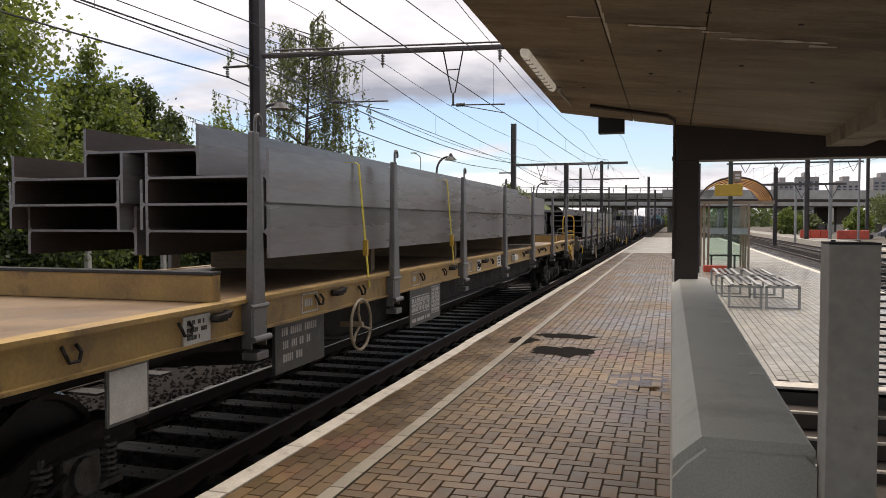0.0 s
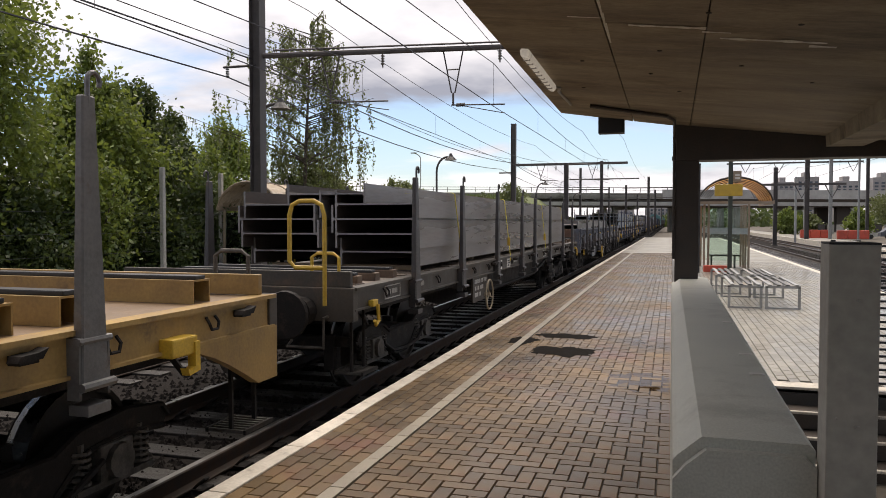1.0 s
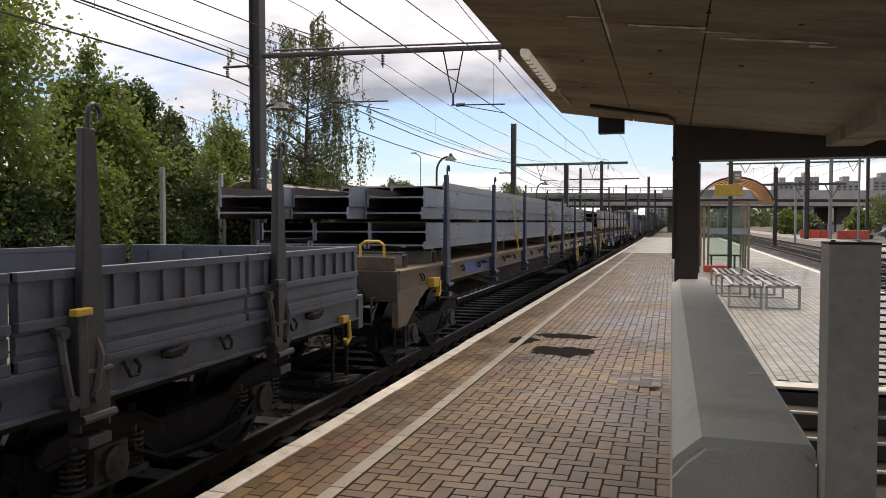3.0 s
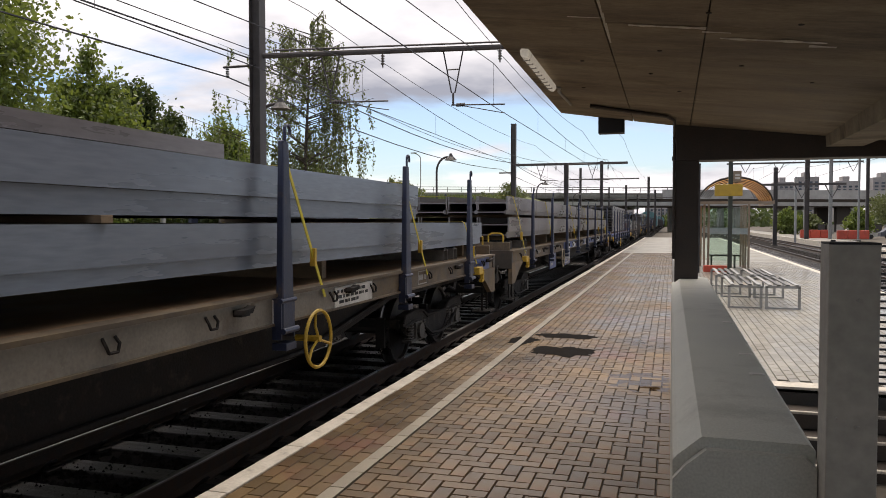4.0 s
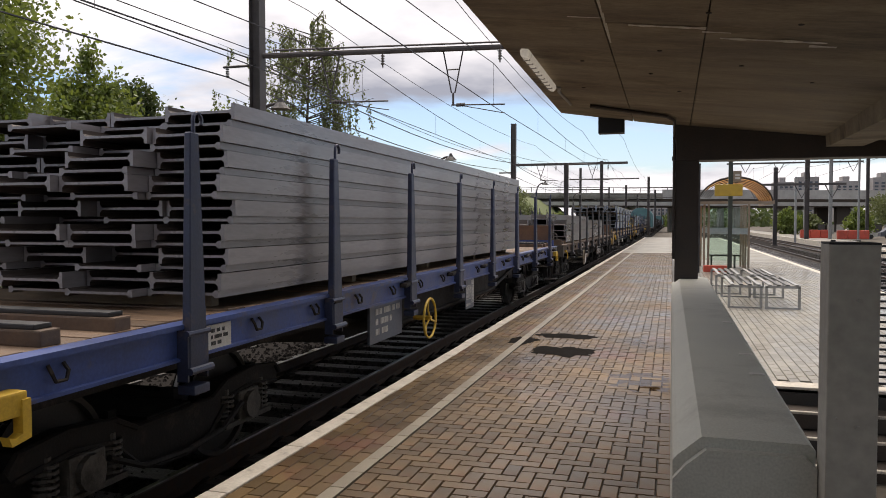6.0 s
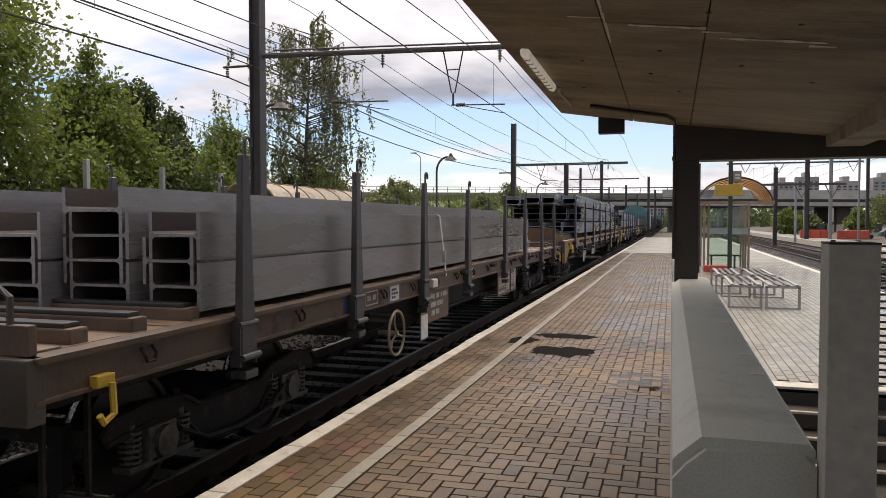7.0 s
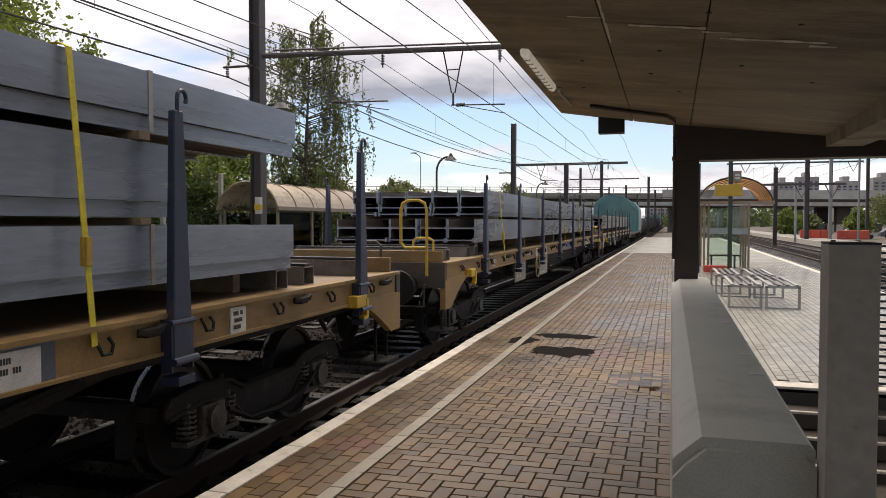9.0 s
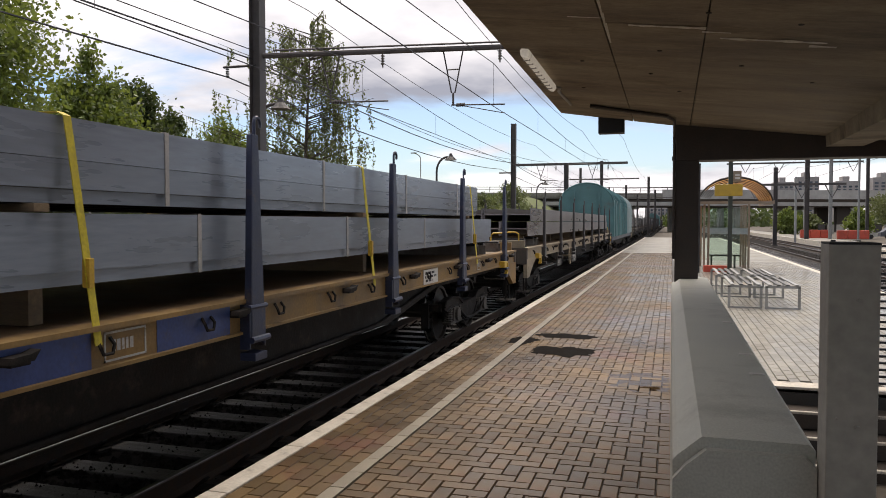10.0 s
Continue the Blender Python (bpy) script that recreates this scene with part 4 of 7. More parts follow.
def wagon(name, label, q, L, paint, deck="deck_plate", sill=(1.13, 1.39), stakes=(), stake_h=1.16, stake_mat="stake_steel", wheel_at=None, wheel_mat="yellow",
          plates=(), bulkhead=None, handrail=None, blue=(), bolster=True, detail=True, sides=None, board=None, boards=(), group="freight wagons"):
    z0, z1 = sill
    w = put(thing(name, label, "wagon", group), q)
    bm = bmesh.new()
    # side sills are channels: a web and two flanges
    bm.free()
    for s in (1, -1):
        bm = bmesh.new()
        prism(bm, [(s * x, z) for x, z in ((1.30, z0), (1.425, z0), (1.425, z0 + 0.02), (1.40, z0 + 0.024), (1.40, z1 - 0.034), (1.44, z1 - 0.03), (1.44, z1), (1.30, z1))], "y", 0.05, L - 0.05)
        part("side_sill", bm, paint, w)
    for y in (0.0, L):
        bm = bmesh.new()
        box(bm, -1.42, 1.42, min(y, y + (0.12 if y == 0 else -0.12)), max(y, y + (0.12 if y == 0 else -0.12)), z0 - 0.10, z1, 0.01)
        part("headstock", bm, "olive" if paint != "wagon_grey" else paint, w, "grimy dark end beam")
        d = 1 if y == 0 else -1
        for s in ((1, -1) if L > 20 else ()):
            bm = bmesh.new()
            # corner aprons with an arched cut over the wheels
            pr = [(y + d * 0.02, z0 - 0.40), (y + d * 0.30, z0 - 0.40)] + [(y + d * (0.30 + 1.15 * u / 6), z0 - 0.40 + 0.41 * math.sin(math.pi / 2 * u / 6)) for u in range(1, 7)] + [(y + d * 0.02, z0 + 0.01)]
            prism(bm, pr, "x", s * 1.345, s * 1.4245)
            part("corner_apron", bm, paint, w)
    if deck == "deck_plate":
        bm = bmesh.new()
        box(bm, -1.30, 1.30, 0.13, L - 0.13, z1 - 0.05, z1 - 0.006)
        part("deck", bm, deck, w, "worn steel plate deck")
    elif detail:
        n = int(L / 0.23)
        pm = bmesh.new()
        box(pm, -1.30, 1.30, 0, (L - 0.26) / n - 0.012, -0.05, 0, 0.006)
        pm = mesh_of("plank", pm, deck)
        for k in range(n):
            part("plank", pm, None, w, "", pose(0, 0.13 + k * (L - 0.26) / n, z1 + 0.005 + random.uniform(-0.006, 0.008), 0, random.uniform(-0.25, 0.25), random.uniform(-0.15, 0.15)))
    else:
        bm = bmesh.new()
        box(bm, -1.30, 1.30, 0.13, L - 0.13, z1 - 0.05, z1 - 0.006)
        part("deck", bm, deck, w, "weathered plank deck")
    bm = bmesh.new()
    # fish-bellied centre sills and cross members; inner pair deepened to block light from beyond
    for x in (-0.35, 0.35, -1.1, 1.1):
        e, m = (0.30, 0.62) if abs(x) < 1 else (0.13, 0.42)
        prism(bm, [(0.1, z0), (L - 0.1, z0), (L - 0.1, z0 - e), (L - 4.4, z0 - e), (L - 6.4, z0 - m), (6.4, z0 - m), (4.4, z0 - e), (0.1, z0 - e)], "x", x - 0.02, x + 0.02)
    for k in range(int(L / 2.2)):
        y = 1.0 + 2.2 * k
        box(bm, -1.3, 1.3, y - 0.04, y + 0.04, z0, z1 - 0.07)
    pipe(bm, [(1.15, 4.7, z0 - 0.08), (1.15, 6.8, z0 - 0.38), (1.15, L - 6.8, z0 - 0.38), (1.15, L - 4.7, z0 - 0.08)], 0.025)
    for y in (L * 0.40, L * 0.58):
        rod(bm, (0.1, y, z0 - 0.25), (0.9, y, z0 - 0.25), 0.17, seg=12)
    box(bm, 0.4, 1.0, L * 0.47, L * 0.5, z0 - 0.4, z0)
    box(bm, -1.3, 1.3, 0.5, L - 0.5, z1 - 0.075, z1 - 0.065)
    part("underframe", bm, "under", w, "dark grimy underframe")
    for y in (2.35, L - 2.35):
        b = part("bogie", BOGIE, None, w, "dark cast bogie with coil springs", pose(0, y, 0))
        for dy in (-0.9, 0.9):
            ws = part("wheelset", WHEELSET, None, b, "rusty wheels with bright treads", pose(0, dy, 0.46))
            if detail:
                SPINNERS.append((ws, dy))
    for y, d in ((0.0, -1), (L, 1)):
        for s in (0.875, -0.875):
            bm = bmesh.new()
            rod(bm, (s, y, 1.06), (s, y + d * 0.36, 1.06), 0.11, seg=14)
            rod(bm, (s, y, 1.06), (s, y + d * 0.16, 1.06), 0.15, seg=14)
            rod(bm, (s, y + d * 0.36, 1.06), (s, y + d * 0.40, 1.06), 0.24, 0.23, seg=20)
            part("buffer", bm, "under", w, "greasy round buffer")
        bm = bmesh.new()
        box(bm, -0.05, 0.05, min(y, y + d * 0.3), max(y, y + d * 0.3), 0.95, 1.10)
        pipe(bm, [(0, y + d * 0.25, 1.0), (0.06, y + d * 0.42, 0.93), (0.06, y + d * 0.6, 0.92), (-0.06, y + d * 0.6, 0.92), (-0.06, y + d * 0.42, 0.93), (0, y + d * 0.25, 1.0)], 0.025)
        pipe(bm, [(0.3, y, 0.95), (0.32, y + d * 0.3, 0.62), (0.3, y + d * 0.6, 0.7)], 0.03)
        part("coupling", bm, "under", w)
        if detail:
            # shunter's step and handrail at the corner
            bm = bmesh.new()
            yy = y - d * 0.35
            for dy in (-0.16, 0.16):
                box(bm, 1.30, 1.33, yy + dy - 0.012, yy + dy + 0.012, 0.42, z0)
            for x in (1.12, 1.44):
                box(bm, x, x + 0.02, yy - 0.2, yy + 0.2, 0.395, 0.43)
            st_ = part("step", bm, "under", w, "grated shunter's step")
            for k in range(7):
                part("grate_bar", GRATE, None, st_, "", pose(1.29, yy - 0.18 + 0.06 * k, 0.4125))
            bm = bmesh.new()
            big = L > 20 or paint == "navy"
            yb = y - d * (1.30 if L > 20 else 0.50)
            if big:
                box(bm, 1.30, 1.50, yb - 0.13, yb + 0.13, z0 - 0.02, z0 + 0.10, 0.012)
                prism(bm, [(yb + 0.09, z0 + 0.06), (yb + 0.14, z0 + 0.06), (yb + 0.14, z0 - 0.13), (yb + 0.03, z0 - 0.15), (yb + 0.01, z0 - 0.10), (yb + 0.05, z0 - 0.12), (yb + 0.09, z0 - 0.10)], "x", 1.45, 1.51)
            else:
                box(bm, 1.40, 1.46, yb - 0.07, yb + 0.07, z0 + 0.01, z0 + 0.08, 0.01)
                pipe(bm, [(1.47, yb + 0.03, z0 + 0.03), (1.48, yb + 0.03, z0 - 0.14), (1.48, yb - 0.05, z0 - 0.18), (1.48, yb - 0.08, z0 - 0.13)], 0.02)
            part("rope_hook", bm, "yellow", w, "yellow painted rope hook")
            bm = bmesh.new()
            yh = y + d * 0.02
            pipe(bm, [(1.15, yh, z0 - 0.05), (1.15, yh + d * 0.1, z0 - 0.05), (1.15, yh + d * 0.1, z0 - 0.35), (0.75, yh + d * 0.1, z0 - 0.35), (0.75, yh, z0 - 0.3)], 0.016)
            part("hand_grip", bm, "bogie_pale", w)
            bm = bmesh.new()
            ya = y - d * 0.10
            pipe(bm, [(1.22, ya, z1), (1.22, ya, z1 + 0.30), (1.16, ya, z1 + 0.34), (0.98, ya, z1 + 0.34), (0.92, ya, z1 + 0.30), (0.92, ya, z1 + 0.02)], 0.018, 6)
            part("corner_grip", bm, "yellow" if int(q) % 2 else "bogie_pale", w, "bent tube corner grip")
    for y in stakes:
        part("stake", stake_of(stake_h, stake_mat), None, w, "tapered steel stake with a hook", pose(1.43, y + 0.09, z1))
        part("stake", stake_of(stake_h, stake_mat), None, w, "tapered steel stake with a hook", pose(-1.43, y + 0.09, z1, 0, 0, 180))
    if detail:
        k = 0
        y = 0.9
        while y < L - 0.6:
            if min([abs(y - s) for s in stakes] or [9]) > 0.25:
                part("lashing_ring", LASHING, None, w, "", pose(1.405, y, (z0 + z1) / 2 + 0.02))
                if k % 2:
                    part("stake_latch", LATCH, None, w, "", pose(1.405, y + 0.35, (z0 + z1) / 2 + 0.03))
            y += 0.97; k += 1
    for y0, y1, kind in plates:
        if kind == "board":
            bm = bmesh.new()
            box(bm, 1.34, 1.37, y0, y1, z0 - 0.42, z0 + 0.01, 0.004)
            p = part("number_board", bm, board or "board_dark", w, "painted board with stencilled numbers")
            text_bars(p, 1.37, y0 + 0.08, y1 - 0.05, z0 - 0.36, z0 - 0.03, (0.95, 0.7, 0.5), seed=int(q * 7 + y0))
        elif kind == "table":
            tables_board(w, y0, y1, z0, board or "board_dark", int(q * 5 + y0))
        elif kind == "white":
            bm = bmesh.new()
            box(bm, 1.40, 1.413, y0, y1, z0 + 0.02, z1 - 0.05, 0.003)
            p = part("label_plate", bm, "white_paint", w, "white label plate")
            text_bars(p, 1.413, y0 + 0.03, y1 - 0.03, z0 + 0.04, z1 - 0.07, (0.8, 0.9, 0.6), "ink", seed=int(q * 3 + y0))
        elif kind == "frame":
            bm = bmesh.new()
            za, zb = z0 + 0.04, z1 - 0.05
            for a, b, c, d in ((y0, y1, za, za + 0.012), (y0, y1, zb - 0.012, zb), (y0, y0 + 0.012, za, zb), (y1 - 0.012, y1, za, zb)):
                box(bm, 1.40, 1.404, a, b, c, d)
            part("marking", bm, "lettering", w)
            text_bars(w, 1.40, y0 + 0.04, y1 - 0.04, za + 0.03, zb - 0.03, (0.9,), seed=int(q + y0 * 5))
        elif kind == "text":
            text_bars(w, 1.401, y0, y1, z0 + 0.07, z0 + 0.17, (1.0,), seed=int(q + y0 * 5))
        elif kind in ("sheet", "sheet_low"):
            bm = bmesh.new()
            lo = z0 - (0.34 if kind == "sheet" else 0.60)
            box(bm, 1.38, 1.395, y0, y1, lo, lo + 0.35, 0.003)
            p = part("consignment_frame", bm, "stake_pale", w, "metal frame for the consignment note")
            bm = bmesh.new()
            box(bm, 1.395, 1.399, y0 + 0.02, y1 - 0.02, lo + 0.02, lo + 0.32)
            p = part("paper", bm, "white_paint", p, "creased white consignment paper")
        elif kind == "lamp":
            bm = bmesh.new()
            box(bm, 1.40, 1.48, y0, y1, z0 + 0.06, z0 + 0.17, 0.012)
            part("bracket", bm, "white_paint", w, "white bracket on the sill")
    for y0, y1, *m in blue:
        bm = bmesh.new()
        box(bm, 1.401, 1.404, y0, y1, z0 + 0.022, z1 - 0.032)
        part("repaint_patch", bm, m[0] if m else "navy", w, "repainted patch on the sill" if m else "dark blue repainted patch on the sill")
    if wheel_at:
        part("handwheel", HANDWHEEL[wheel_mat], None, w, "three-spoked brake handwheel", pose(1.46, wheel_at, z0 - (0.20 if L > 20 else 0.34), 12, 0, 0))
    if bolster:
        tall = L > 20
        for k, y in enumerate((0.75, 1.95, 2.45, L - 2.45, L - 1.95, L - 0.75) if tall else (0.5, 1.0, 1.55, L - 1.55, L - 1.0, L - 0.5)):
            zt = z1 + (0.16 if tall else 0.09)
            bm = bmesh.new()
            if tall:       # channels lying open side down
                prism(bm, [(y - 0.10, z1 - 0.004), (y - 0.10, zt), (y + 0.10, zt), (y + 0.10, z1 - 0.004), (y + 0.088, z1 - 0.004), (y + 0.088, zt - 0.012), (y - 0.088, zt - 0.012), (y - 0.088, z1 - 0.004)], "x", -1.24, 1.24)
            else:
                box(bm, -1.28, 1.28, y - 0.07, y + 0.07, z1 - 0.005, zt, 0.012)
            lb = part("load_bearer", bm, (paint if paint == "ochre_light" else "bearer") if tall else "rust_brown", w, "worn steel load bearer")
            if detail:
                bm = bmesh.new()
                box(bm, -1.23, 1.23, y - 0.06, y + 0.06, zt, zt + 0.03, 0.008)
                part("bearing_strip", bm, "black", lb, "dark rubber bearing strip")
        for y in (0.10, L - 0.16):
            bm = bmesh.new()
            box(bm, -1.36, 1.36, y - 0.03, y + 0.03, z1, z1 + 0.16, 0.008)
            part("end_rail", bm, paint, w)
    for y in boards:
        bm = bmesh.new()
        box(bm, -1.33, 1.33, y - 0.05, y + 0.05, z1 - 0.004, z1 + 0.19, 0.008)
        cb = part("cross_board", bm, paint, w, "raised ochre cross board")
        bm = bmesh.new()
        box(bm, -1.33, 1.33, y - 0.06, y + 0.06, z1 + 0.19, z1 + 0.215, 0.006)
        part("bearing_strip", bm, "black", cb, "dark rubber bearing strip")
    if bulkhead:
        y, h, m = bulkhead
        bm = bmesh.new()
        box(bm, -1.30, 1.30, y, y + 0.05, z1 - 0.01, z1 + h, 0.008)
        for k in range(5):
            box(bm, -1.25 + 0.6 * k, -1.17 + 0.6 * k, y + 0.05, y + 0.09, z1, z1 + h - 0.03)
        box(bm, -1.30, 1.30, y - 0.015, y + 0.07, z1 + h - 0.05, z1 + h)
        part("end_wall", bm, m, w, "raised rusty steel end wall")
    if handrail:
        y, d = handrail
        bm = bmesh.new()
        pts = [(1.28, y, z0 + 0.1), (1.28, y, z1 + 0.72), (1.25, y, z1 + 0.82), (1.17, y, z1 + 0.86), (1.02, y, z1 + 0.86), (0.94, y, z1 + 0.82), (0.91, y, z1 + 0.72), (0.91, y, z1 + 0.28), (0.97, y, z1 + 0.22), (1.27, y, z1 + 0.22)]
        pipe(bm, pts, 0.022, 8)
        part("handrail", bm, "yellow", w, "tall yellow looped handrail")
    if sides:
        h, panels = sides
        for s in (1, -1):
            for k in range(panels):
                a = 0.12 + (L - 0.24) * k / panels + 0.02
                b = 0.12 + (L - 0.24) * (k + 1) / panels - 0.02
                bm = bmesh.new()
                box(bm, s * 1.37, s * 1.395, a, b, z1 + 0.01, z1 + h)
                box(bm, s * 1.365, s * 1.425, a, b, z1 + h - 0.045, z1 + h + 0.005, 0.006)
                box(bm, s * 1.365, s * 1.42, a, b, z1 + 0.0, z1 + 0.06, 0.006)
                box(bm, s * 1.365, s * 1.43, a, b, z1 + 0.20, z1 + 0.25, 0.006)
                box(bm, s * 1.39, s * 1.408, a, b, z1 + 0.09, z1 + 0.18, 0.004)
                m = 9
                for i in range(m + 1):
                    y = a + (b - a) * (0.02 + 0.96 * i / m)
                    box(bm, s * 1.39, s * 1.418, y - 0.03, y + 0.03, z1 + 0.245, z1 + h - 0.04)
                dr = part("side_board", bm, paint, w, "ribbed drop-down steel side")
                bm = bmesh.new()
                y = a + 0.34
                box(bm, min(s * 1.42, s * 1.50), max(s * 1.42, s * 1.50), y - 0.035, y + 0.035, z1 - 0.24, z1 + 0.26, 0.01)
                for e in (-1, 1):
                    pipe(bm, [(s * 1.45, y + e * 0.11, z1 + 0.17), (s * 1.49, y + e * 0.13, z1 + 0.02), (s * 1.49, y + e * 0.09, z1 - 0.17)], 0.024, 6)
                    rod(bm, (s * 1.40, y + e * 0.10, z1 + 0.17), (s * 1.48, y + e * 0.10, z1 + 0.17), 0.035)
                    rod(bm, (s * 1.40, y + e * 0.09, z1 - 0.19), (s * 1.52, y + e * 0.09, z1 - 0.19), 0.04)
                part("latch", bm, "stake_steel", dr, "heavy lever latch of the drop side")
                bm = bmesh.new()
                box(bm, min(s * 1.47, s * 1.52), max(s * 1.47, s * 1.52), y - 0.07, y + 0.05, z1 + 0.25, z1 + 0.29, 0.008)
                part("latch_handle", bm, "yellow" if k % 2 else "stake_steel", dr)
        for y in (0.02, L - 0.07):
            bm = bmesh.new()
            box(bm, -1.36, 1.36, y, y + 0.05, z1, z1 + h, 0.008)
            for k in range(6):
                box(bm, -1.2 + 0.46 * k, -1.12 + 0.46 * k, y - 0.03, y + 0.08, z1, z1 + h - 0.05)
            part("end_wall", bm, paint, w)
    return w


BEAMS = {}


def beam_mesh(L, bw, fw, material):
    """A rolled steel beam on its side: the web lies flat, the flanges stand; base at z = 0."""
    key = (round(L, 2), bw, fw, material)
    if key not in BEAMS:
        bm = bmesh.new()
        tf, tw, r = 0.028, 0.02, 0.02
        h = bw / 2
        pts = [(-h, 0), (-h + tf, 0), (-h + tf, fw / 2 - tw / 2 - r), (-h + tf + r, fw / 2 - tw / 2), (h - tf - r, fw / 2 - tw / 2), (h - tf, fw / 2 - tw / 2 - r), (h - tf, 0), (h, 0),
               (h, fw), (h - tf, fw), (h - tf, fw / 2 + tw / 2 + r), (h - tf - r, fw / 2 + tw / 2), (-h + tf + r, fw / 2 + tw / 2), (-h + tf, fw / 2 + tw / 2 + r), (-h + tf, fw), (-h, fw)]
        prism(bm, pts, "y", 0, L)
        # faces inside the troughs take the tone with shade painted in
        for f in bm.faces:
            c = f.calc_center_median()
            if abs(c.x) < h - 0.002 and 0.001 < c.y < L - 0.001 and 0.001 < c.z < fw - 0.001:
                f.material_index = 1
        BEAMS[key] = mesh_of("steel_beam", bm, [material, "mill_trough_shade"])
    return BEAMS[key]


LOAD_RND = random.Random(11)


def load(q0, q1, z, cols, layers, bw, fw, material, jitter=0.25, gap=0.012, outer=1.30, nest=0.0):
    """Stacked beams: cols side by side from the platform side inwards, layers upwards; nested ones sit in each other's troughs."""
    colour = {"mill": "dark grey", "mill_blue": "blue-grey", "mill_brown": "brown-grey"}[material]
    for i in range(layers):
        h, zb, inset = fw, z + i * (fw + 0.004), 0.0
        if nest:
            zb, inset, h = z + i * (fw / 2 + 0.005), nest * (i % 2), fw - 0.014
        for k in range(cols):
            a, b = q0 + LOAD_RND.uniform(-jitter, jitter), q1 + LOAD_RND.uniform(-jitter, jitter)
            if k == 0:
                a, b = q0, q1
            x = outer - inset - bw / 2 - k * (bw + gap)
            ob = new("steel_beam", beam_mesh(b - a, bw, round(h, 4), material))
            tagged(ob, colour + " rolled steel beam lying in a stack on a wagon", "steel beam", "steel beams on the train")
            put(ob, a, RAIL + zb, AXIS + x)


def stack(q0, q1, strips, cols, bw, material, outer=1.30, starts=(), ends=(), jitter=0.08, gap=0.012):
    """Beams laid layer on layer: strips are (bottom, top, inset) above the platform; starts and ends shift single columns."""
    colour = {"mill": "dark grey", "mill_blue": "blue-grey", "mill_brown": "brown-grey"}[material]
    for z0, z1, inset in strips:
        for k in range(cols):
            a = q0 + (starts[k] if k < len(starts) else (LOAD_RND.uniform(-jitter, jitter) if k else 0))
            b = q1 + (ends[k] if k < len(ends) else (LOAD_RND.uniform(-jitter, jitter) if k else 0))
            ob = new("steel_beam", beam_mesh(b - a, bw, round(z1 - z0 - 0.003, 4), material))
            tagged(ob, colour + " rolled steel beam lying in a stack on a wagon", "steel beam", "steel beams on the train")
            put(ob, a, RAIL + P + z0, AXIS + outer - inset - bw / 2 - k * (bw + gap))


def timbers(q0, q1, z, h, n, outer=1.30):
    for k in range(n):
        bm = bmesh.new()
        box(bm, -outer + 0.22, outer - 0.22, -0.05, 0.05, 0, h - 0.002, 0.004)
        ob = solid("dunnage_timber", "rough sawn timber bearer between stacked beams", "timber", "dunnage timbers", bm, "timber")
        put(ob, q0 + (q1 - q0) * k / max(1, n - 1), RAIL + z)


def strap(q, ztop, zbot, material="strap", lean=0.25, outer=1.31, width=0.021, bend=None):
    """A lashing strap over the load, down its side to the sill, with a ratchet."""
    bm = bmesh.new()
    pts = [(1.425, lean, zbot)] + ([(outer + 0.02, bend[0], bend[1])] if bend else []) + [(outer + 0.02, 0.0, ztop - 0.01), (outer - 0.02, -0.01, ztop + 0.012), (0.0, -0.05, ztop + 0.014), (-outer, 0, ztop + 0.012), (-1.425, lean, zbot)]
    rows = []
    for p in pts:
        rows.append([bm.verts.new((p[0] + o, p[1] + s * width, p[2] + o * 0.5)) for s, o in ((-1, 0), (1, 0), (1, 0.006), (-1, 0.006))])
    for A, Bq in zip(rows, rows[1:]):
        for k in range(4):
            bm.faces.new([A[k], A[(k + 1) % 4], Bq[(k + 1) % 4], Bq[k]])
    t = put(thing("lashing_strap", ("yellow" if material == "strap" else "white") + " woven lashing strap over the beams", "strap", "lashing straps"), q)
    part("webbing", bm, material, t)
    bm = bmesh.new()
    zc = zbot + (ztop - zbot) * 0.32
    box(bm, 1.37, 1.42, lean * 0.68 - 0.02, lean * 0.68 + 0.02, zc - 0.08, zc + 0.08, 0.006)
    part("ratchet", bm, "yellow" if material == "strap" else "galv", t)
    return t


def bands(q0, q1, z0, z1, n, outer=1.30):
    """Thin steel bands bent round the outer face of a bundle."""
    for k in range(n):
        bm = bmesh.new()
        box(bm, outer, outer + 0.006, -0.02, 0.02, z0, z1, 0.002)
        box(bm, outer - 0.3, outer + 0.006, -0.02, 0.02, z1, z1 + 0.006, 0.002)
        ob = solid("steel_band", "thin steel band round a bundle of beams", "band", "steel bands on beams", bm, "band_steel")
        put(ob, q0 + (q1 - q0) * (k + 0.5) / n)


A_STAKES = [2.1 + 2.9 * k for k in range(8)]
B_STAKES = [1.75 + 2.17 * k for k in range(8)]
LA, LB = 24.1, 18.5

# ochre long wagon with two columns of deep beams
wagon("flat_wagon", "ochre painted long flat wagon with plank deck and steel stakes", 0.35, LA, "ochre_light", stakes=[1.58 + 2.95 * k for k in range(7)] + [21.95], stake_h=1.24, stake_mat="stake_pale", wheel_at=6.6, wheel_mat="ochre_pale", boards=(4.3, 20.9),
      plates=((3.12, 3.48, "sheet"), (3.8, 4.1, "white"), (5.05, 5.95, "board"), (8.25, 9.5, "table"), (5.45, 5.75, "frame"), (8.3, 8.6, "frame"), (10.9, 11.2, "frame"), (11.5, 11.75, "white"), (14.3, 14.6, "lamp"), (13.0, 13.3, "white")))
timbers(8.2, 18.8, P + 1.11, 0.26, 4)
load(5.45, 19.30, P + 1.385, 2, 3, 1.20, 0.445, "mill", 0.10, 0.16, nest=0.055)
load(5.45, 19.25, P + 2.07, 1, 1, 1.18, 0.43, "mill", 0.1, outer=0.64)
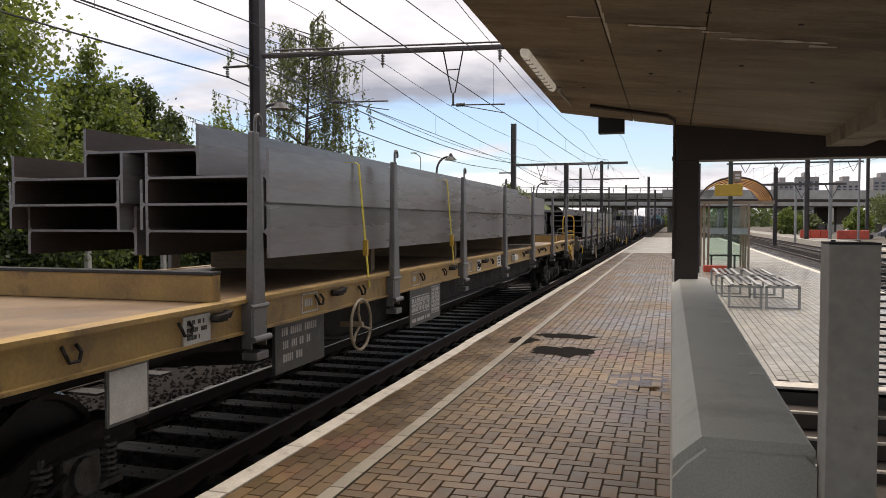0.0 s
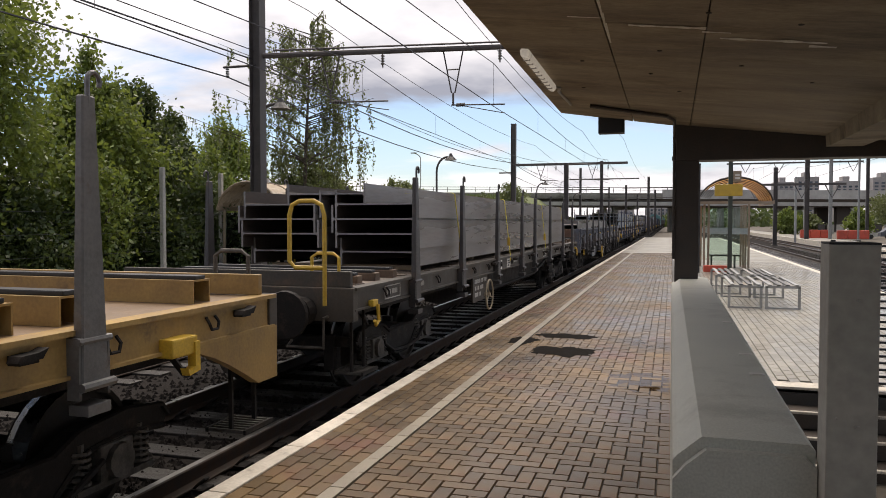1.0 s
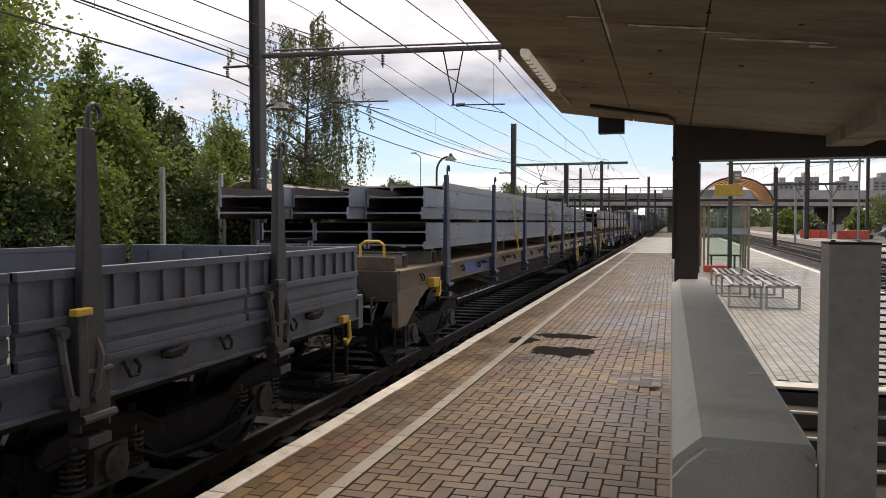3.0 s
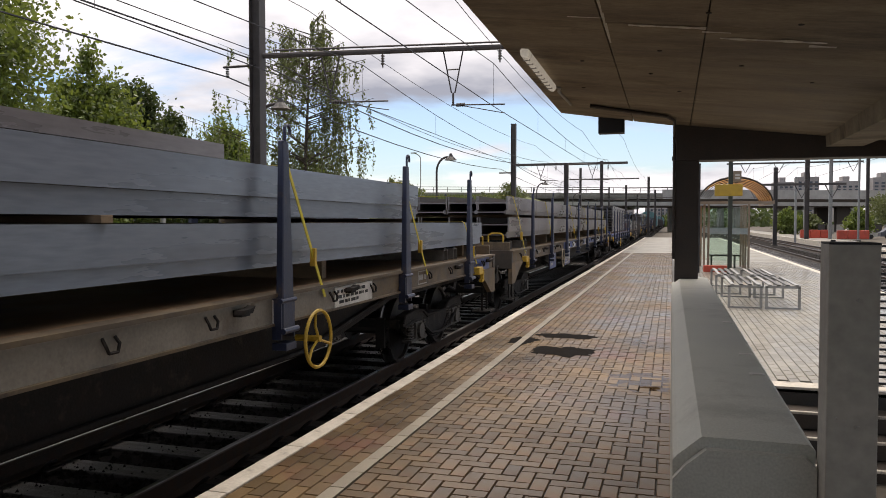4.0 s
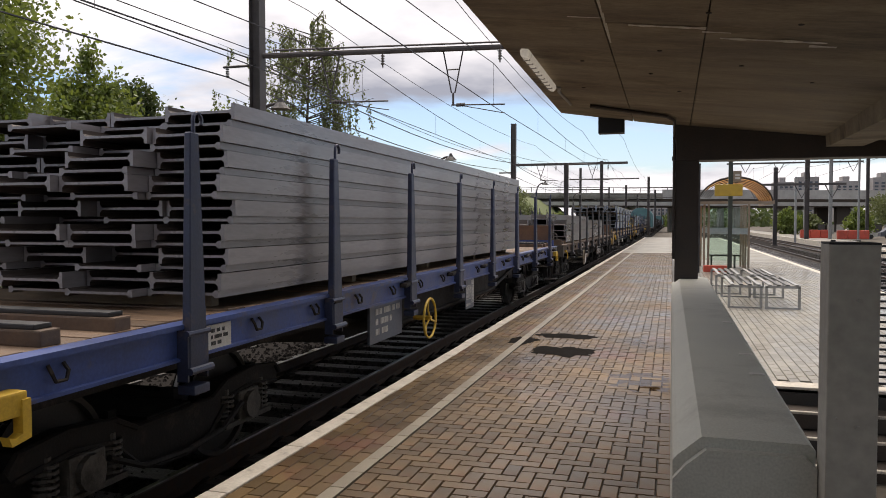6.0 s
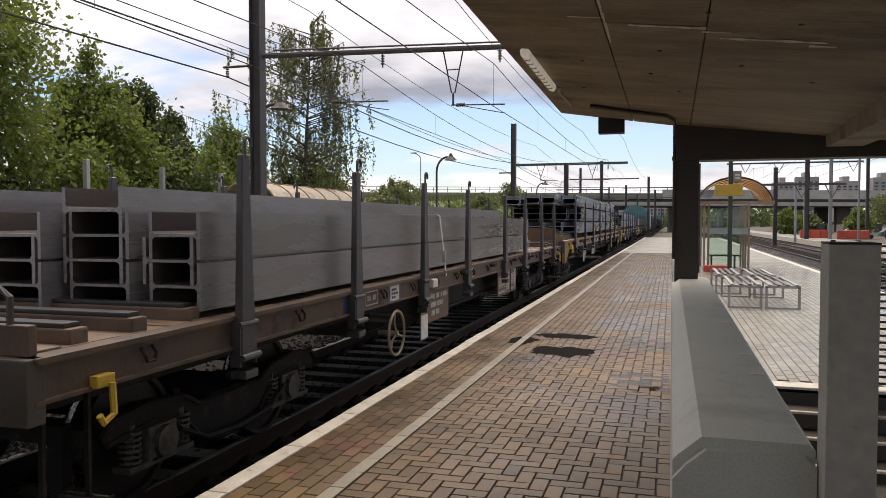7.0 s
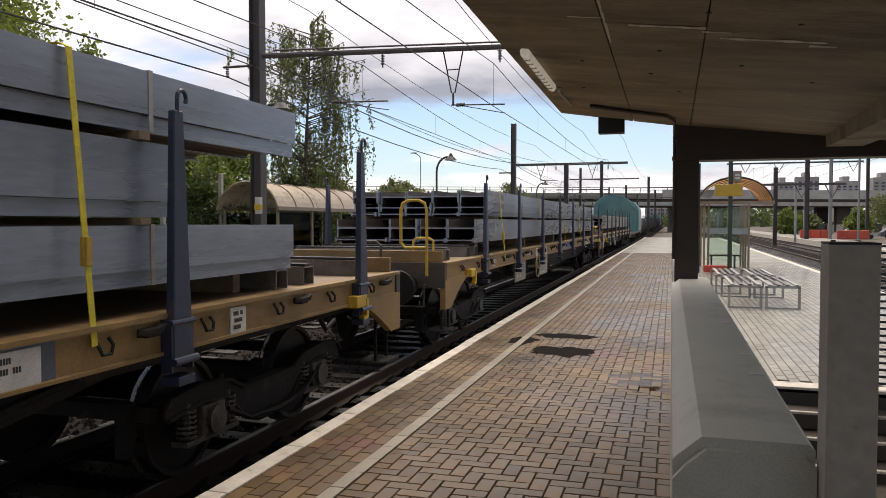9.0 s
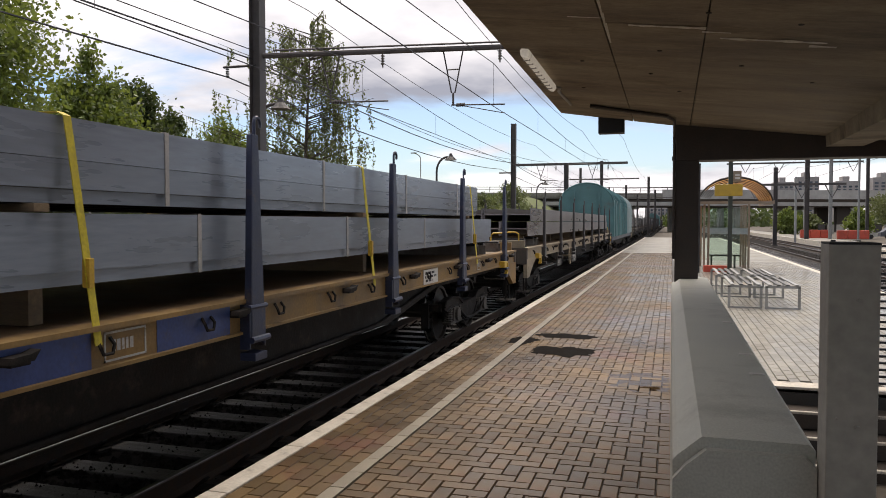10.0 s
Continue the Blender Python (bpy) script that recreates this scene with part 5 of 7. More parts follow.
for q in (7.2, 10.4, 17.1):
    strap(q, P + 2.28, P + 1.0, "strap", 0.05)
# dark olive wagon
wagon("flat_wagon", "dark olive brown flat wagon with raised end board and stakes", 25.95, LB, "olive", "planks_dark", sill=(1.06, 1.30), stakes=(1.73, 3.88, 6.25, 8.58, 10.13, 12.37, 14.78, 16.86), stake_h=1.20, wheel_at=5.68, wheel_mat="ochre_pale",
      plates=((0.9, 1.4, "frame"), (1.9, 2.3, "text"), (4.0, 4.3, "frame"), (4.9, 5.9, "board"), (6.6, 6.9, "white"), (7.35, 7.65, "white"), (8.05, 8.35, "text"), (8.95, 9.25, "frame"), (11.6, 12.1, "frame"), (17.3, 17.8, "text")), bulkhead=(LB - 0.12, 0.42, "rust_red"), handrail=(-0.35, 1), board="olive")
timbers(28.8, 41.4, P + 1.02, 0.075, 5)
load(28.4, 41.95, P + 1.10, 2, 1, 1.11, 0.36, "mill", 0.1, 0.27, outer=1.266)
load(28.32, 42.0, P + 1.335, 2, 3, 1.18, 0.385, "mill", 0.12, 0.20, nest=0.055)
load(28.32, 41.8, P + 1.92, 1, 1, 1.15, 0.27, "mill", 0.2, outer=0.56)
for q in (29.9, 33.4, 37.75, 41.1):
    strap(q, P + 2.10, P + 0.92, "strap", 0.17)
# grey wagon with ribbed sides
wagon("side_board_wagon", "blue-grey wagon with ribbed drop sides and tall stakes", 45.5, 18.9, "wagon_grey", "planks_dark", sill=(0.98, 1.22), stakes=(1.7, 3.95, 6.35, 8.65, 10.15, 12.45, 15.0, 17.03), stake_h=1.24, stake_mat="stake_steel", wheel_at=8.0, wheel_mat="yellow",
      plates=((2.9, 3.3, "frame"), (3.4, 3.75, "frame"), (4.55, 5.9, "board"), (7.6, 7.95, "white"), (9.25, 9.7, "table"), (12.9, 13.2, "white"), (10.4, 10.9, "text"), (13.3, 13.8, "text")), sides=(0.49, 9), bolster=False, board="wagon_grey")
load(47.2, 60.0, P + 1.0, 2, 2, 1.1, 0.37, "mill", 0.3, 0.05, outer=1.12)
for q in (49.4, 54.8, 58.4):
    strap(q, P + 1.75, P + 1.0, "strap_white", 1.6, outer=1.13)
# long wagon with blue-grey bundles
wagon("flat_wagon", "weathered tan long flat wagon with dark blue patches and stakes", 65.4, LA, "rusty_ochre", stakes=[1.8 + 2.905 * k for k in range(8)], stake_h=1.22, stake_mat="stake_blue", wheel_at=17.0, wheel_mat="yellow", blue=((10.55, 11.3), (3.0, 5.0), (13.6, 18.4, "tan_grey"), (22.35, 23.7)),
      plates=((11.45, 11.75, "frame"), (12.4, 12.8, "text"), (16.3, 16.6, "white"), (17.45, 18.35, "white"), (19.9, 20.25, "frame"), (22.6, 23.5, "text")))
timbers(67.4, 88.6, P + 1.11, 0.195, 5)
stack(66.9, 89.0, ((1.31, 1.42, 0.03), (1.42, 1.67, 0)), 3, 0.84, "mill_blue")
stack(66.8, 85.6, ((1.72, 1.88, 0.03), (1.88, 2.14, 0)), 3, 0.84, "mill_blue", starts=(0, -0.5, -0.9), ends=(0, 0.5, 1.5))
stack(67.9, 81.3, ((2.15, 2.26, 0.06),), 2, 0.84, "mill_brown")
timbers(69.5, 85.2, P + 1.672, 0.048, 4, 1.555)
for q, z, lean in ((72.4, 2.145, 0.2), (77.35, 2.145, 0.0), (82.1, 2.145, 0.5), (85.0, 2.145, 0.6), (87.75, 1.675, 0.42)):
    strap(q, P + z, P + 1.0, "strap", lean)
# brown wagon with two bundles
wagon("flat_wagon", "rusty ochre long flat wagon with blue sill patch and stakes", 91.0, LA, "rusty_ochre", stakes=[2.1 + 2.9 * k for k in range(8)], stake_h=1.20, stake_mat="stake_blue", wheel_at=7.1, wheel_mat="ochre_pale", blue=((7.6, 10.7), (12.6, 17.2), (17.2, 19.6, "wagon_grey")),
      plates=((5.2, 6.3, "board"), (7.95, 9.1, "table"), (1.4, 1.7, "frame"), (3.0, 3.5, "text"), (8.25, 8.5, "frame"), (8.8, 9.0, "white"), (9.6, 9.8, "lamp"), (9.85, 10.1, "white"), (11.0, 11.25, "frame"), (13.2, 13.5, "white"), (18.0, 18.7, "white"), (20.0, 20.35, "frame")), board="navy")
timbers(91.9, 114.2, P + 1.11, 0.245, 5)
for a, b, c, d in ((91.28, 102.85, 91.15, 102.45), (103.72, 114.9, 102.62, 113.5)):
    stack(a, b, ((1.36, 1.47, 0.03), (1.47, 1.775, 0)), 4, 0.62, "mill_brown", jitter=0.05)
    stack(c, d, ((1.835, 1.92, 0.03), (1.92, 2.20, 0)), 4, 0.62, "mill_brown", jitter=0.06)
    timbers(a + 0.8, d - 0.8, P + 1.777, 0.056, 4, 1.555)
    bands(a, b, P + 1.36, P + 1.775, 5)
    bands(c, d, P + 1.835, P + 2.20, 5)
for q in (91.55, 95.65, 100.6, 104.7, 109.15, 112.6):
    strap(q, P + 2.20, P + 1.0, "strap", 0.85, bend=(0.55, P + 1.78))
# blue wagon with a tall stack of small sections
wagon("flat_wagon", "dark blue flat wagon with raised end wall and stakes", 116.8, LB, "navy", "planks", sill=(1.06, 1.30), stakes=[1.92 + 2.15 * k for k in range(8)], stake_h=1.24, stake_mat="stake_blue", wheel_at=7.0, wheel_mat="yellow",
      plates=((17.2, 17.9, "text"), (5.2, 6.2, "board"), (9.0, 9.5, "table"), (16.0, 16.3, "text"), (2.2, 2.5, "white")), bulkhead=(LB - 0.12, 0.56, "rust_red"), board="wagon_grey")
timbers(119.6, 130.2, P + 1.02, 0.1, 5)
for i in range(8):
    z = 1.125 + 0.181 * i
    stack(119.35 + (0.0, 0.1, 0.05, 0.2)[i % 4], 130.5, ((z, z + 0.055, 0.025), (z + 0.055, z + 0.178, 0)), 4, 0.61, "mill_brown", jitter=0.3)
# rusty brown wagon
wagon("flat_wagon", "rusty brown flat wagon with plank deck and end wall", 136.6, LB, "rust_brown", "planks", sill=(1.04, 1.28), stakes=(1.83, 3.88, 6.02, 8.15, 10.85, 12.85, 15.0, 17.0), stake_h=1.17, wheel_at=5.07, wheel_mat="ochre_pale", blue=((3.75, 4.15), (4.95, 5.35)),
      plates=((6.12, 6.42, "sheet_low"), (5.0, 5.28, "white"), (6.5, 7.45, "board"), (6.4, 6.6, "lamp"), (10.55, 11.6, "table"), (11.7, 12.2, "table"), (15.4, 15.65, "white"), (17.0, 18.1, "text"), (4.3, 4.65, "frame"), (8.5, 8.8, "frame")), bulkhead=(LB - 0.12, 0.50, "rust_red"), board="rust_brown")
timbers(138.9, 150.0, P + 1.0, 0.05, 5)
load(138.2, 150.7, P + 1.055, 1, 3, 0.42, 0.35, "mill", nest=0.055)
load(138.15, 150.5, P + 1.055, 1, 4, 0.52, 0.35, "mill", outer=0.75, nest=0.055)
load(138.0, 150.4, P + 1.055, 1, 3, 0.52, 0.35, "mill_brown", outer=0.12, nest=0.055)
load(138.1, 150.6, P + 1.055, 1, 4, 0.52, 0.35, "mill", outer=-0.52, nest=0.055)
strap(143.75, P + 1.77, P + 0.92, "strap_white", 0.0)
strap(149.85, P + 1.77, P + 0.92, "strap_white", 0.5, width=0.03)
# ochre wagon piled with blue-grey beams
wagon("flat_wagon", "ochre and tan long flat wagon piled with blue-grey beams", 156.0, LA, "ochre", stakes=[2.28 + 2.93 * k for k in range(8)], stake_h=1.27, stake_mat="stake_blue", wheel_at=17.6, wheel_mat="yellow", blue=((8.15, 11.1, "tan_grey"), (14.2, 16.8, "tan_grey"), (16.9, 19.0, "wagon_grey")),
      plates=((5.15, 5.55, "sheet_low"), (3.4, 3.7, "frame"), (5.2, 6.3, "board"), (8.15, 9.3, "table"), (8.5, 8.8, "frame"), (9.15, 9.4, "white"), (9.75, 9.95, "lamp"), (11.35, 11.6, "white"), (12.0, 12.2, "frame"), (13.1, 13.3, "frame"), (17.05, 17.35, "white"), (18.1, 18.9, "white"), (20.6, 20.8, "white")), board="tan_grey")
timbers(160.4, 177.2, P + 1.11, 0.165, 5)
stack(159.83, 177.75, ((1.28, 1.38, 0.03), (1.38, 1.66, 0)), 5, 0.48, "mill_blue", starts=(0, 0.05, -1.05, -1.08, 0.1), gap=0.03)
stack(161.37, 176.2, ((1.71, 1.81, 0.03), (1.81, 2.18, 0)), 5, 0.48, "mill_blue", starts=(0, -0.1, -0.2, 0.1, 0.0), gap=0.03)
stack(159.76, 177.8, ((2.24, 2.35, 0.03), (2.35, 2.62, 0)), 5, 0.48, "mill_blue", starts=(0, -1.38, -1.42, 0.3, 0.35), gap=0.03)
timbers(161.9, 175.8, P + 1.662, 0.046, 5, 1.555)
timbers(161.9, 175.8, P + 2.182, 0.056, 5, 1.555)
bands(160.5, 177.3, P + 1.28, P + 1.66, 6)
bands(160.5, 177.3, P + 2.24, P + 2.62, 6)
for q in (161.75, 165.15, 168.55, 171.95, 175.2):
    strap(q, P + 2.625, P + 1.0, "strap", 0.05)
# ochre wagon with a yellow loop rail
wagon("flat_wagon", "ochre and blue long flat wagon with yellow loop handrail", 181.9, LA, "ochre", stakes=[2.2 + 2.94 * k for k in range(8)], stake_h=1.22, stake_mat="stake_blue", wheel_at=7.4, wheel_mat="ochre_pale", blue=((11.75, 12.45), (13.0, 13.8)),
      plates=((5.2, 6.35, "board"), (8.05, 9.2, "table"), (5.3, 5.55, "white"), (7.45, 7.7, "white"), (8.75, 9.0, "white"), (2.9, 3.3, "frame"), (6.3, 6.8, "text"), (12.55, 12.9, "frame"), (18.2, 18.8, "white"), (21.0, 21.2, "frame")), handrail=(-0.38, 1), board="tan_grey")
timbers(185.0, 203.6, P + 1.11, 0.215, 5)
stack(184.1, 204.3, ((1.33, 1.41, 0.03), (1.41, 1.73, 0)), 5, 0.50, "mill_blue")
stack(184.88, 203.3, ((1.78, 1.86, 0.03), (1.86, 2.02, 0), (2.02, 2.25, 0)), 5, 0.50, "mill_blue")
timbers(185.6, 202.6, P + 1.732, 0.046, 5, 1.555)
bands(184.3, 204.2, P + 1.33, P + 1.73, 8)
bands(184.8, 203.2, P + 1.78, P + 2.25, 8)
for q in (185.75, 190.2, 194.28, 198.3, 202.7):
    strap(q, P + 2.255, P + 1.0, "strap", 0.10, width=0.026)
# next long wagon, further back
wagon("flat_wagon", "ochre long flat wagon with low stacks of beams", 207.2, LA, "ochre_pale", stakes=A_STAKES, stake_h=1.18, stake_mat="stake_steel", wheel_at=7.0, wheel_mat="ochre_pale",
      plates=((5.0, 5.8, "board"), (8.1, 9.0, "table")), handrail=None)
timbers(208.6, 229.4, P + 1.11, 0.24, 6)
load(208.0, 230.0, P + 1.355, 4, 1, 0.62, 0.33, "mill_brown", 0.5)
load(208.4, 229.6, P + 1.70, 4, 1, 0.60, 0.30, "mill_brown", 0.6)


def hood_wagon(q, L=19.0):
    """A wagon with a ribbed telescoping hood, round-topped."""
    w = wagon("hooded_wagon", "teal green hooded steel coil wagon with a pale end", q, L, "wagon_grey", "planks_dark", sill=(0.95, 1.2), bolster=False, detail=False)
    prof = []
    for k in range(17):
        a = math.pi * k / 16
        prof.append((1.45 * math.cos(a), 2.9 + 1.15 * math.sin(a)))
    prof = [(1.45, 1.15)] + prof + [(-1.45, 1.15)]
    n = 3
    for i in range(n):
        bm = bmesh.new()
        a, b = 0.25 + (L - 0.5) * i / n, 0.25 + (L - 0.5) * (i + 1) / n - 0.06
        prism(bm, prof, "y", a, b)
        hd = part("hood", bm, "teal" if i < 2 else "teal_pale", w, "ribbed round-topped hood")
        for k in range(6):
            y = a + (b - a) * k / 5
            bm = bmesh.new()
            pipe(bm, [(x * 1.012, y, z * 1.005) for x, z in prof], 0.04, 5)
            part("rib", bm, "teal" if i < 2 else "teal_pale", hd)
    bm = bmesh.new()
    for s in (-0.7, 0.7):
        box(bm, s - 0.05, s + 0.05, 0.10, 0.2, 1.2, 3.6)
    part("end_stay", bm, "teal", w)
    return w


hood_wagon(232.2)


# wagons still far off
def far_wagon(q, L, paint, mat_load, top, seed):
    r = random.Random(seed)
    n = int((L - 3) / 2.4)
    wagon("flat_wagon", "distant flat wagon stacked with steel beams", q, L, paint, "planks_dark", stakes=[1.7 + (L - 3.4) * k / n for k in range(n + 1)], stake_h=1.18, detail=False, bolster=False)
    a, b = q + r.uniform(0.8, 2.0), q + L - r.uniform(0.8, 2.5)
    timbers(a + 0.5, b - 0.5, P + 1.11, 0.14, 4)
    n = max(1, round(top / 0.31))
    load(a, b, P + 1.255, 3, n, 0.8, top / n, mat_load, 0.5)


qf = 252.5
for k, (paint, ml, top, L) in enumerate((("ochre_pale", "mill", 0.8, LA), ("rust_brown", "mill_brown", 0.9, LB), ("olive", "mill", 0.5, LB), ("ochre", "mill_blue", 0.9, LA), ("wagon_grey", "mill", 0.7, LB), ("ochre_pale", "mill_brown", 0.85, LA))):
    far_wagon(qf, L, paint, ml, top, 40 + k)
    qf += L + 1.2
hood_wagon(qf); qf += 20.2
for k, (paint, ml, top, L) in enumerate((("rust_brown", "mill", 0.8, LB), ("navy", "mill_brown", 0.9, LB), ("ochre", "mill", 0.6, LA))):
    far_wagon(qf, L, paint, ml, top, 60 + k)
    qf += L + 1.2


# ---- overhead line ----
def h_mast(x, y, z0, z1, w, label="dark steel mast of the overhead line", mat_="mast"):
    t = thing("catenary_mast", label, "mast", "overhead line masts")
    bm = bmesh.new()
    h = w / 2
    prism(bm, [(x - h, y - h), (x - h + 0.025, y - h), (x - h + 0.025, y - 0.012), (x + h - 0.025, y - 0.012), (x + h - 0.025, y - h), (x + h, y - h),
               (x + h, y + h), (x + h - 0.025, y + h), (x + h - 0.025, y + 0.012), (x - h + 0.025, y + 0.012), (x - h + 0.025, y + h), (x - h, y + h)], "z", z0, z1)
    part("shaft", bm, mat_, t)
    bm = bmesh.new()
    box(bm, x - h - 0.12, x + h + 0.12, y - h - 0.12, y + h + 0.12, z0 - 0.05, z0 + 0.12, 0.02)
    part("footing", bm, "edge_concrete", t)
    return t


def v_hanger(t, x, y, z, drop, arm):
    """A tapering hanger frame under the portal with a steady arm and insulators."""
    bm = bmesh.new()
    pipe(bm, [(x - 0.28, y, z), (x - 0.05, y, z - drop), (x + 0.05, y, z - drop), (x + 0.28, y, z)], 0.022, 6)
    pipe(bm, [(x - 0.16, y, z - drop * 0.45), (x + 0.16, y, z - drop * 0.45)], 0.018, 6)
    rod(bm, (x, y, z - drop), (x, y, z - drop - 0.35), 0.03)
    hg = part("hanger", bm, "mast", t)
    bm = bmesh.new()
    zz = z - drop - 0.33
    pipe(bm, [(x - 0.05, y, zz), (x + arm, y - 0.05, zz - 0.05)], 0.02, 6)
    pipe(bm, [(x + 0.2, y, zz - 0.02), (x + arm, y, zz - 0.28)], 0.012, 6)
    part("steady_arm", bm, "mast", hg)
    bm = bmesh.new()
    for k in range(5):
        rod(bm, (x + 0.10 + 0.05 * k, y, zz - 0.005), (x + 0.125 + 0.05 * k, y, zz - 0.007), 0.055, seg=10)
    part("insulator", bm, "insulator", hg, "brown ribbed insulator")
    for dx in (0.0,):
        bm = bmesh.new()
        rod(bm, (x + arm * 0.9, y, z), (x + arm * 0.9, y, z - 0.4), 0.02)
        for k in range(4):
            rod(bm, (x + arm * 0.9, y, z - 0.08 - 0.07 * k), (x + arm * 0.9, y, z - 0.11 - 0.07 * k), 0.05, seg=10)
        part("insulator", bm, "insulator", hg)


m1 = h_mast(-10.86, 18.33, 0, 9.4, 0.32)
bm = bmesh.new()
p, q = Vector((-10.7, 18.35, 6.20)), Vector((5.0, 23.27, 6.86))
pipe(bm, [p, q], 0.075, 8)
pipe(bm, [p + Vector((0.3, 0, 0.13)), q + Vector((0, 0, 0.13))], 0.025, 6)
part("portal_beam", bm, "mast", m1, "slim lattice beam across the tracks")
bm = bmesh.new()
pipe(bm, [(-11.9, 18.3, 5.95), (-10.9, 18.3, 5.95)], 0.035, 6)
for k in range(4):
    rod(bm, (-11.78, 18.3, 5.90 - 0.06 * k), (-11.78, 18.3, 5.87 - 0.06 * k), 0.05, seg=8)
part("feeder_arm", bm, "mast", m1)
bm = bmesh.new()
box(bm, -10.78, -10.62, 18.0, 18.12, 1.9, 2.35, 0.01)
part("marker_plate", bm, "white_paint", m1, "white and yellow marker plate")
bm = bmesh.new()
box(bm, -10.80, -10.60, 17.98, 18.10, 2.0, 2.15, 0.01)
part("marker_band", bm, "yellow", m1)
v_hanger(m1, -8.95, 18.9, 6.20, 0.92, 1.7)
v_hanger(m1, -5.75, 19.9, 6.36, 1.15, 1.45)
m2 = h_mast(-10.86, 53.2, 0, 8.7, 0.34)
bm = bmesh.new()
box(bm, -10.7, -2.9, 53.1, 53.3, 5.66, 5.82)
part("portal_beam", bm, "mast", m2)
bm = bmesh.new()
pipe(bm, [(-11.9, 53.2, 5.2), (-10.9, 53.2, 5.2)], 0.05, 6)
part("feeder_arm", bm, "mast", m2)
for x in (-8.9, -5.3):
    v_hanger(m2, x, 53.2, 5.66, 0.7, 1.2)
m3 = h_mast(-6.24, 46.8, -0.5, 5.32, 0.26)
bm = bmesh.new()
pipe(bm, [(-6.24, 46.8, 5.2), (-4.6, 46.8, 5.25)], 0.04, 6)
part("cantilever", bm, "mast", m3)
for x, y, h in ((-6.3, 72, 7.4), (-10.9, 95, 8.4), (-6.3, 112, 7.0), (-2.6, 92, 7.0), (-10.9, 140, 8.0), (-6.3, 150, 7.0), (-2.6, 130, 7.0), (1.0, 205, 7.5), (-6.3, 200, 7.5), (-3.0, 250, 7.5)):
    m = h_mast(x, y, -0.5 if -9.8 < x < -2.8 else 0, h, 0.28)
    bm = bmesh.new()
    pipe(bm, [(x - 3, y, 5.7), (x + 3.4, y, 5.7)], 0.06, 6)
    part("cantilever", bm, "mast", m)


def wire(name, pts, r, label):
    bm = bmesh.new()
    pipe(bm, pts, r, 5)
    return solid(name, label, "wire", "overhead wires", bm, "wire")


def catenary(x, z_contact, z_top, sag, supports, zig=0.2):
    t = thing("overhead_wire", "overhead contact wire hung from a sagging carrier wire", "wire", "overhead wires")
    con, mes = [], []
    for i in range(len(supports) - 1):
        a, b = supports[i], supports[i + 1]
        n = 10
        for k in range(n):
            u = k / n
            y = a + (b - a) * u
            xx = x + zig * ((-1) ** i) * (1 - 2 * u)
            con.append((xx, y, z_contact))
            mes.append((xx, y, z_top - 4 * sag * u * (1 - u)))
    for pts, r in ((con, 0.011), (mes, 0.011)):
        bm = bmesh.new(); pipe(bm, pts, r, 5)
        part("contact_wire" if pts is con else "carrier_wire", bm, "wire", t)
    for c, m in list(zip(con, mes))[::2]:
        if c[1] < 120:
            bm = bmesh.new(); rod(bm, c, m, 0.005, seg=4, caps=False)
            part("dropper", bm, "wire", t)


catenary(-4.43, 4.8, 5.95, 0.65, [-30, 19.95, 53, 95, 140, 200, 300])
catenary(-8.2, 4.8, 5.9, 0.65, [-30, 18.9, 53, 95, 140, 200, 300], -0.2)
catenary(6.55, 5.05, 6.3, 0.7, [-20, 30, 70, 110, 160, 240])
catenary(10.4, 5.05, 6.3, 0.7, [-20, 30, 70, 110, 160, 240], -0.2)
for x, z, r in ((-11.78, 5.68, 0.02), (-11.0, 6.12, 0.02), (-10.95, 6.35, 0.012), (-9.3, 7.3, 0.01), (-6.0, 8.2, 0.012), (-3.2, 7.6, 0.01)):
    pts = []
    for a, b in ((-30, 18.3), (18.3, 53.2), (53.2, 95), (95, 150), (150, 240)):
        for k in range(8):
            u = k / 8
            pts.append((x, a + (b - a) * u, z - (0.0 if a > 18 and z < 6.4 else 0.0) - 0.5 * 4 * u * (1 - u) * (0.6 if a < 0 else 1) - max(0, a + (b - a) * u - 18) * 0.006))
    wire("feeder_wire", pts, r, "thick black feeder wire beside the masts")


# ---- plants ----
def leaf_quads(c, size, droop, gen):
    n = len(c)
    d1 = gen.normal(size=(n, 3)); d1[:, 2] -= droop
    d1 /= np.linalg.norm(d1, axis=1, keepdims=True)
    d2 = np.cross(d1, gen.normal(size=(n, 3)))
    d2 /= np.linalg.norm(d2, axis=1, keepdims=True) + 1e-6
    s = size * gen.uniform(0.6, 1.3, (n, 1))
    return np.stack([c - d1 * s, c + d2 * s * 0.55, c + d1 * s, c - d2 * s * 0.55], axis=1)


def crown_points(count, centre, radius, clumps, gen, fill=0.55):
    """Leaf places: many small clumps spread through an uneven crown."""
    u = gen.normal(size=(clumps, 3)); u /= np.linalg.norm(u, axis=1, keepdims=True)
    rad = gen.uniform(fill, 1.0, (clumps, 1)) * gen.uniform(0.82, 1.12, (clumps, 1))
    cc = np.asarray(centre) + u * rad * np.asarray(radius)
    k = gen.integers(0, clumps, count)
    spread = np.minimum(radius[0], radius[2]) * gen.uniform(0.13, 0.26, (clumps, 1))
    pts = cc[k] + gen.normal(size=(count, 3)) * spread[k] * np.array([1, 1, 0.75])
    for p in (pts, cc):                # crowns narrow towards the top
        up = np.clip((p[:, 2:3] - centre[2]) / radius[2], 0, 1)
        p[:, :2] = np.asarray(centre[:2]) + (p[:, :2] - np.asarray(centre[:2])) * (1 - 0.55 * up)
    return pts, cc


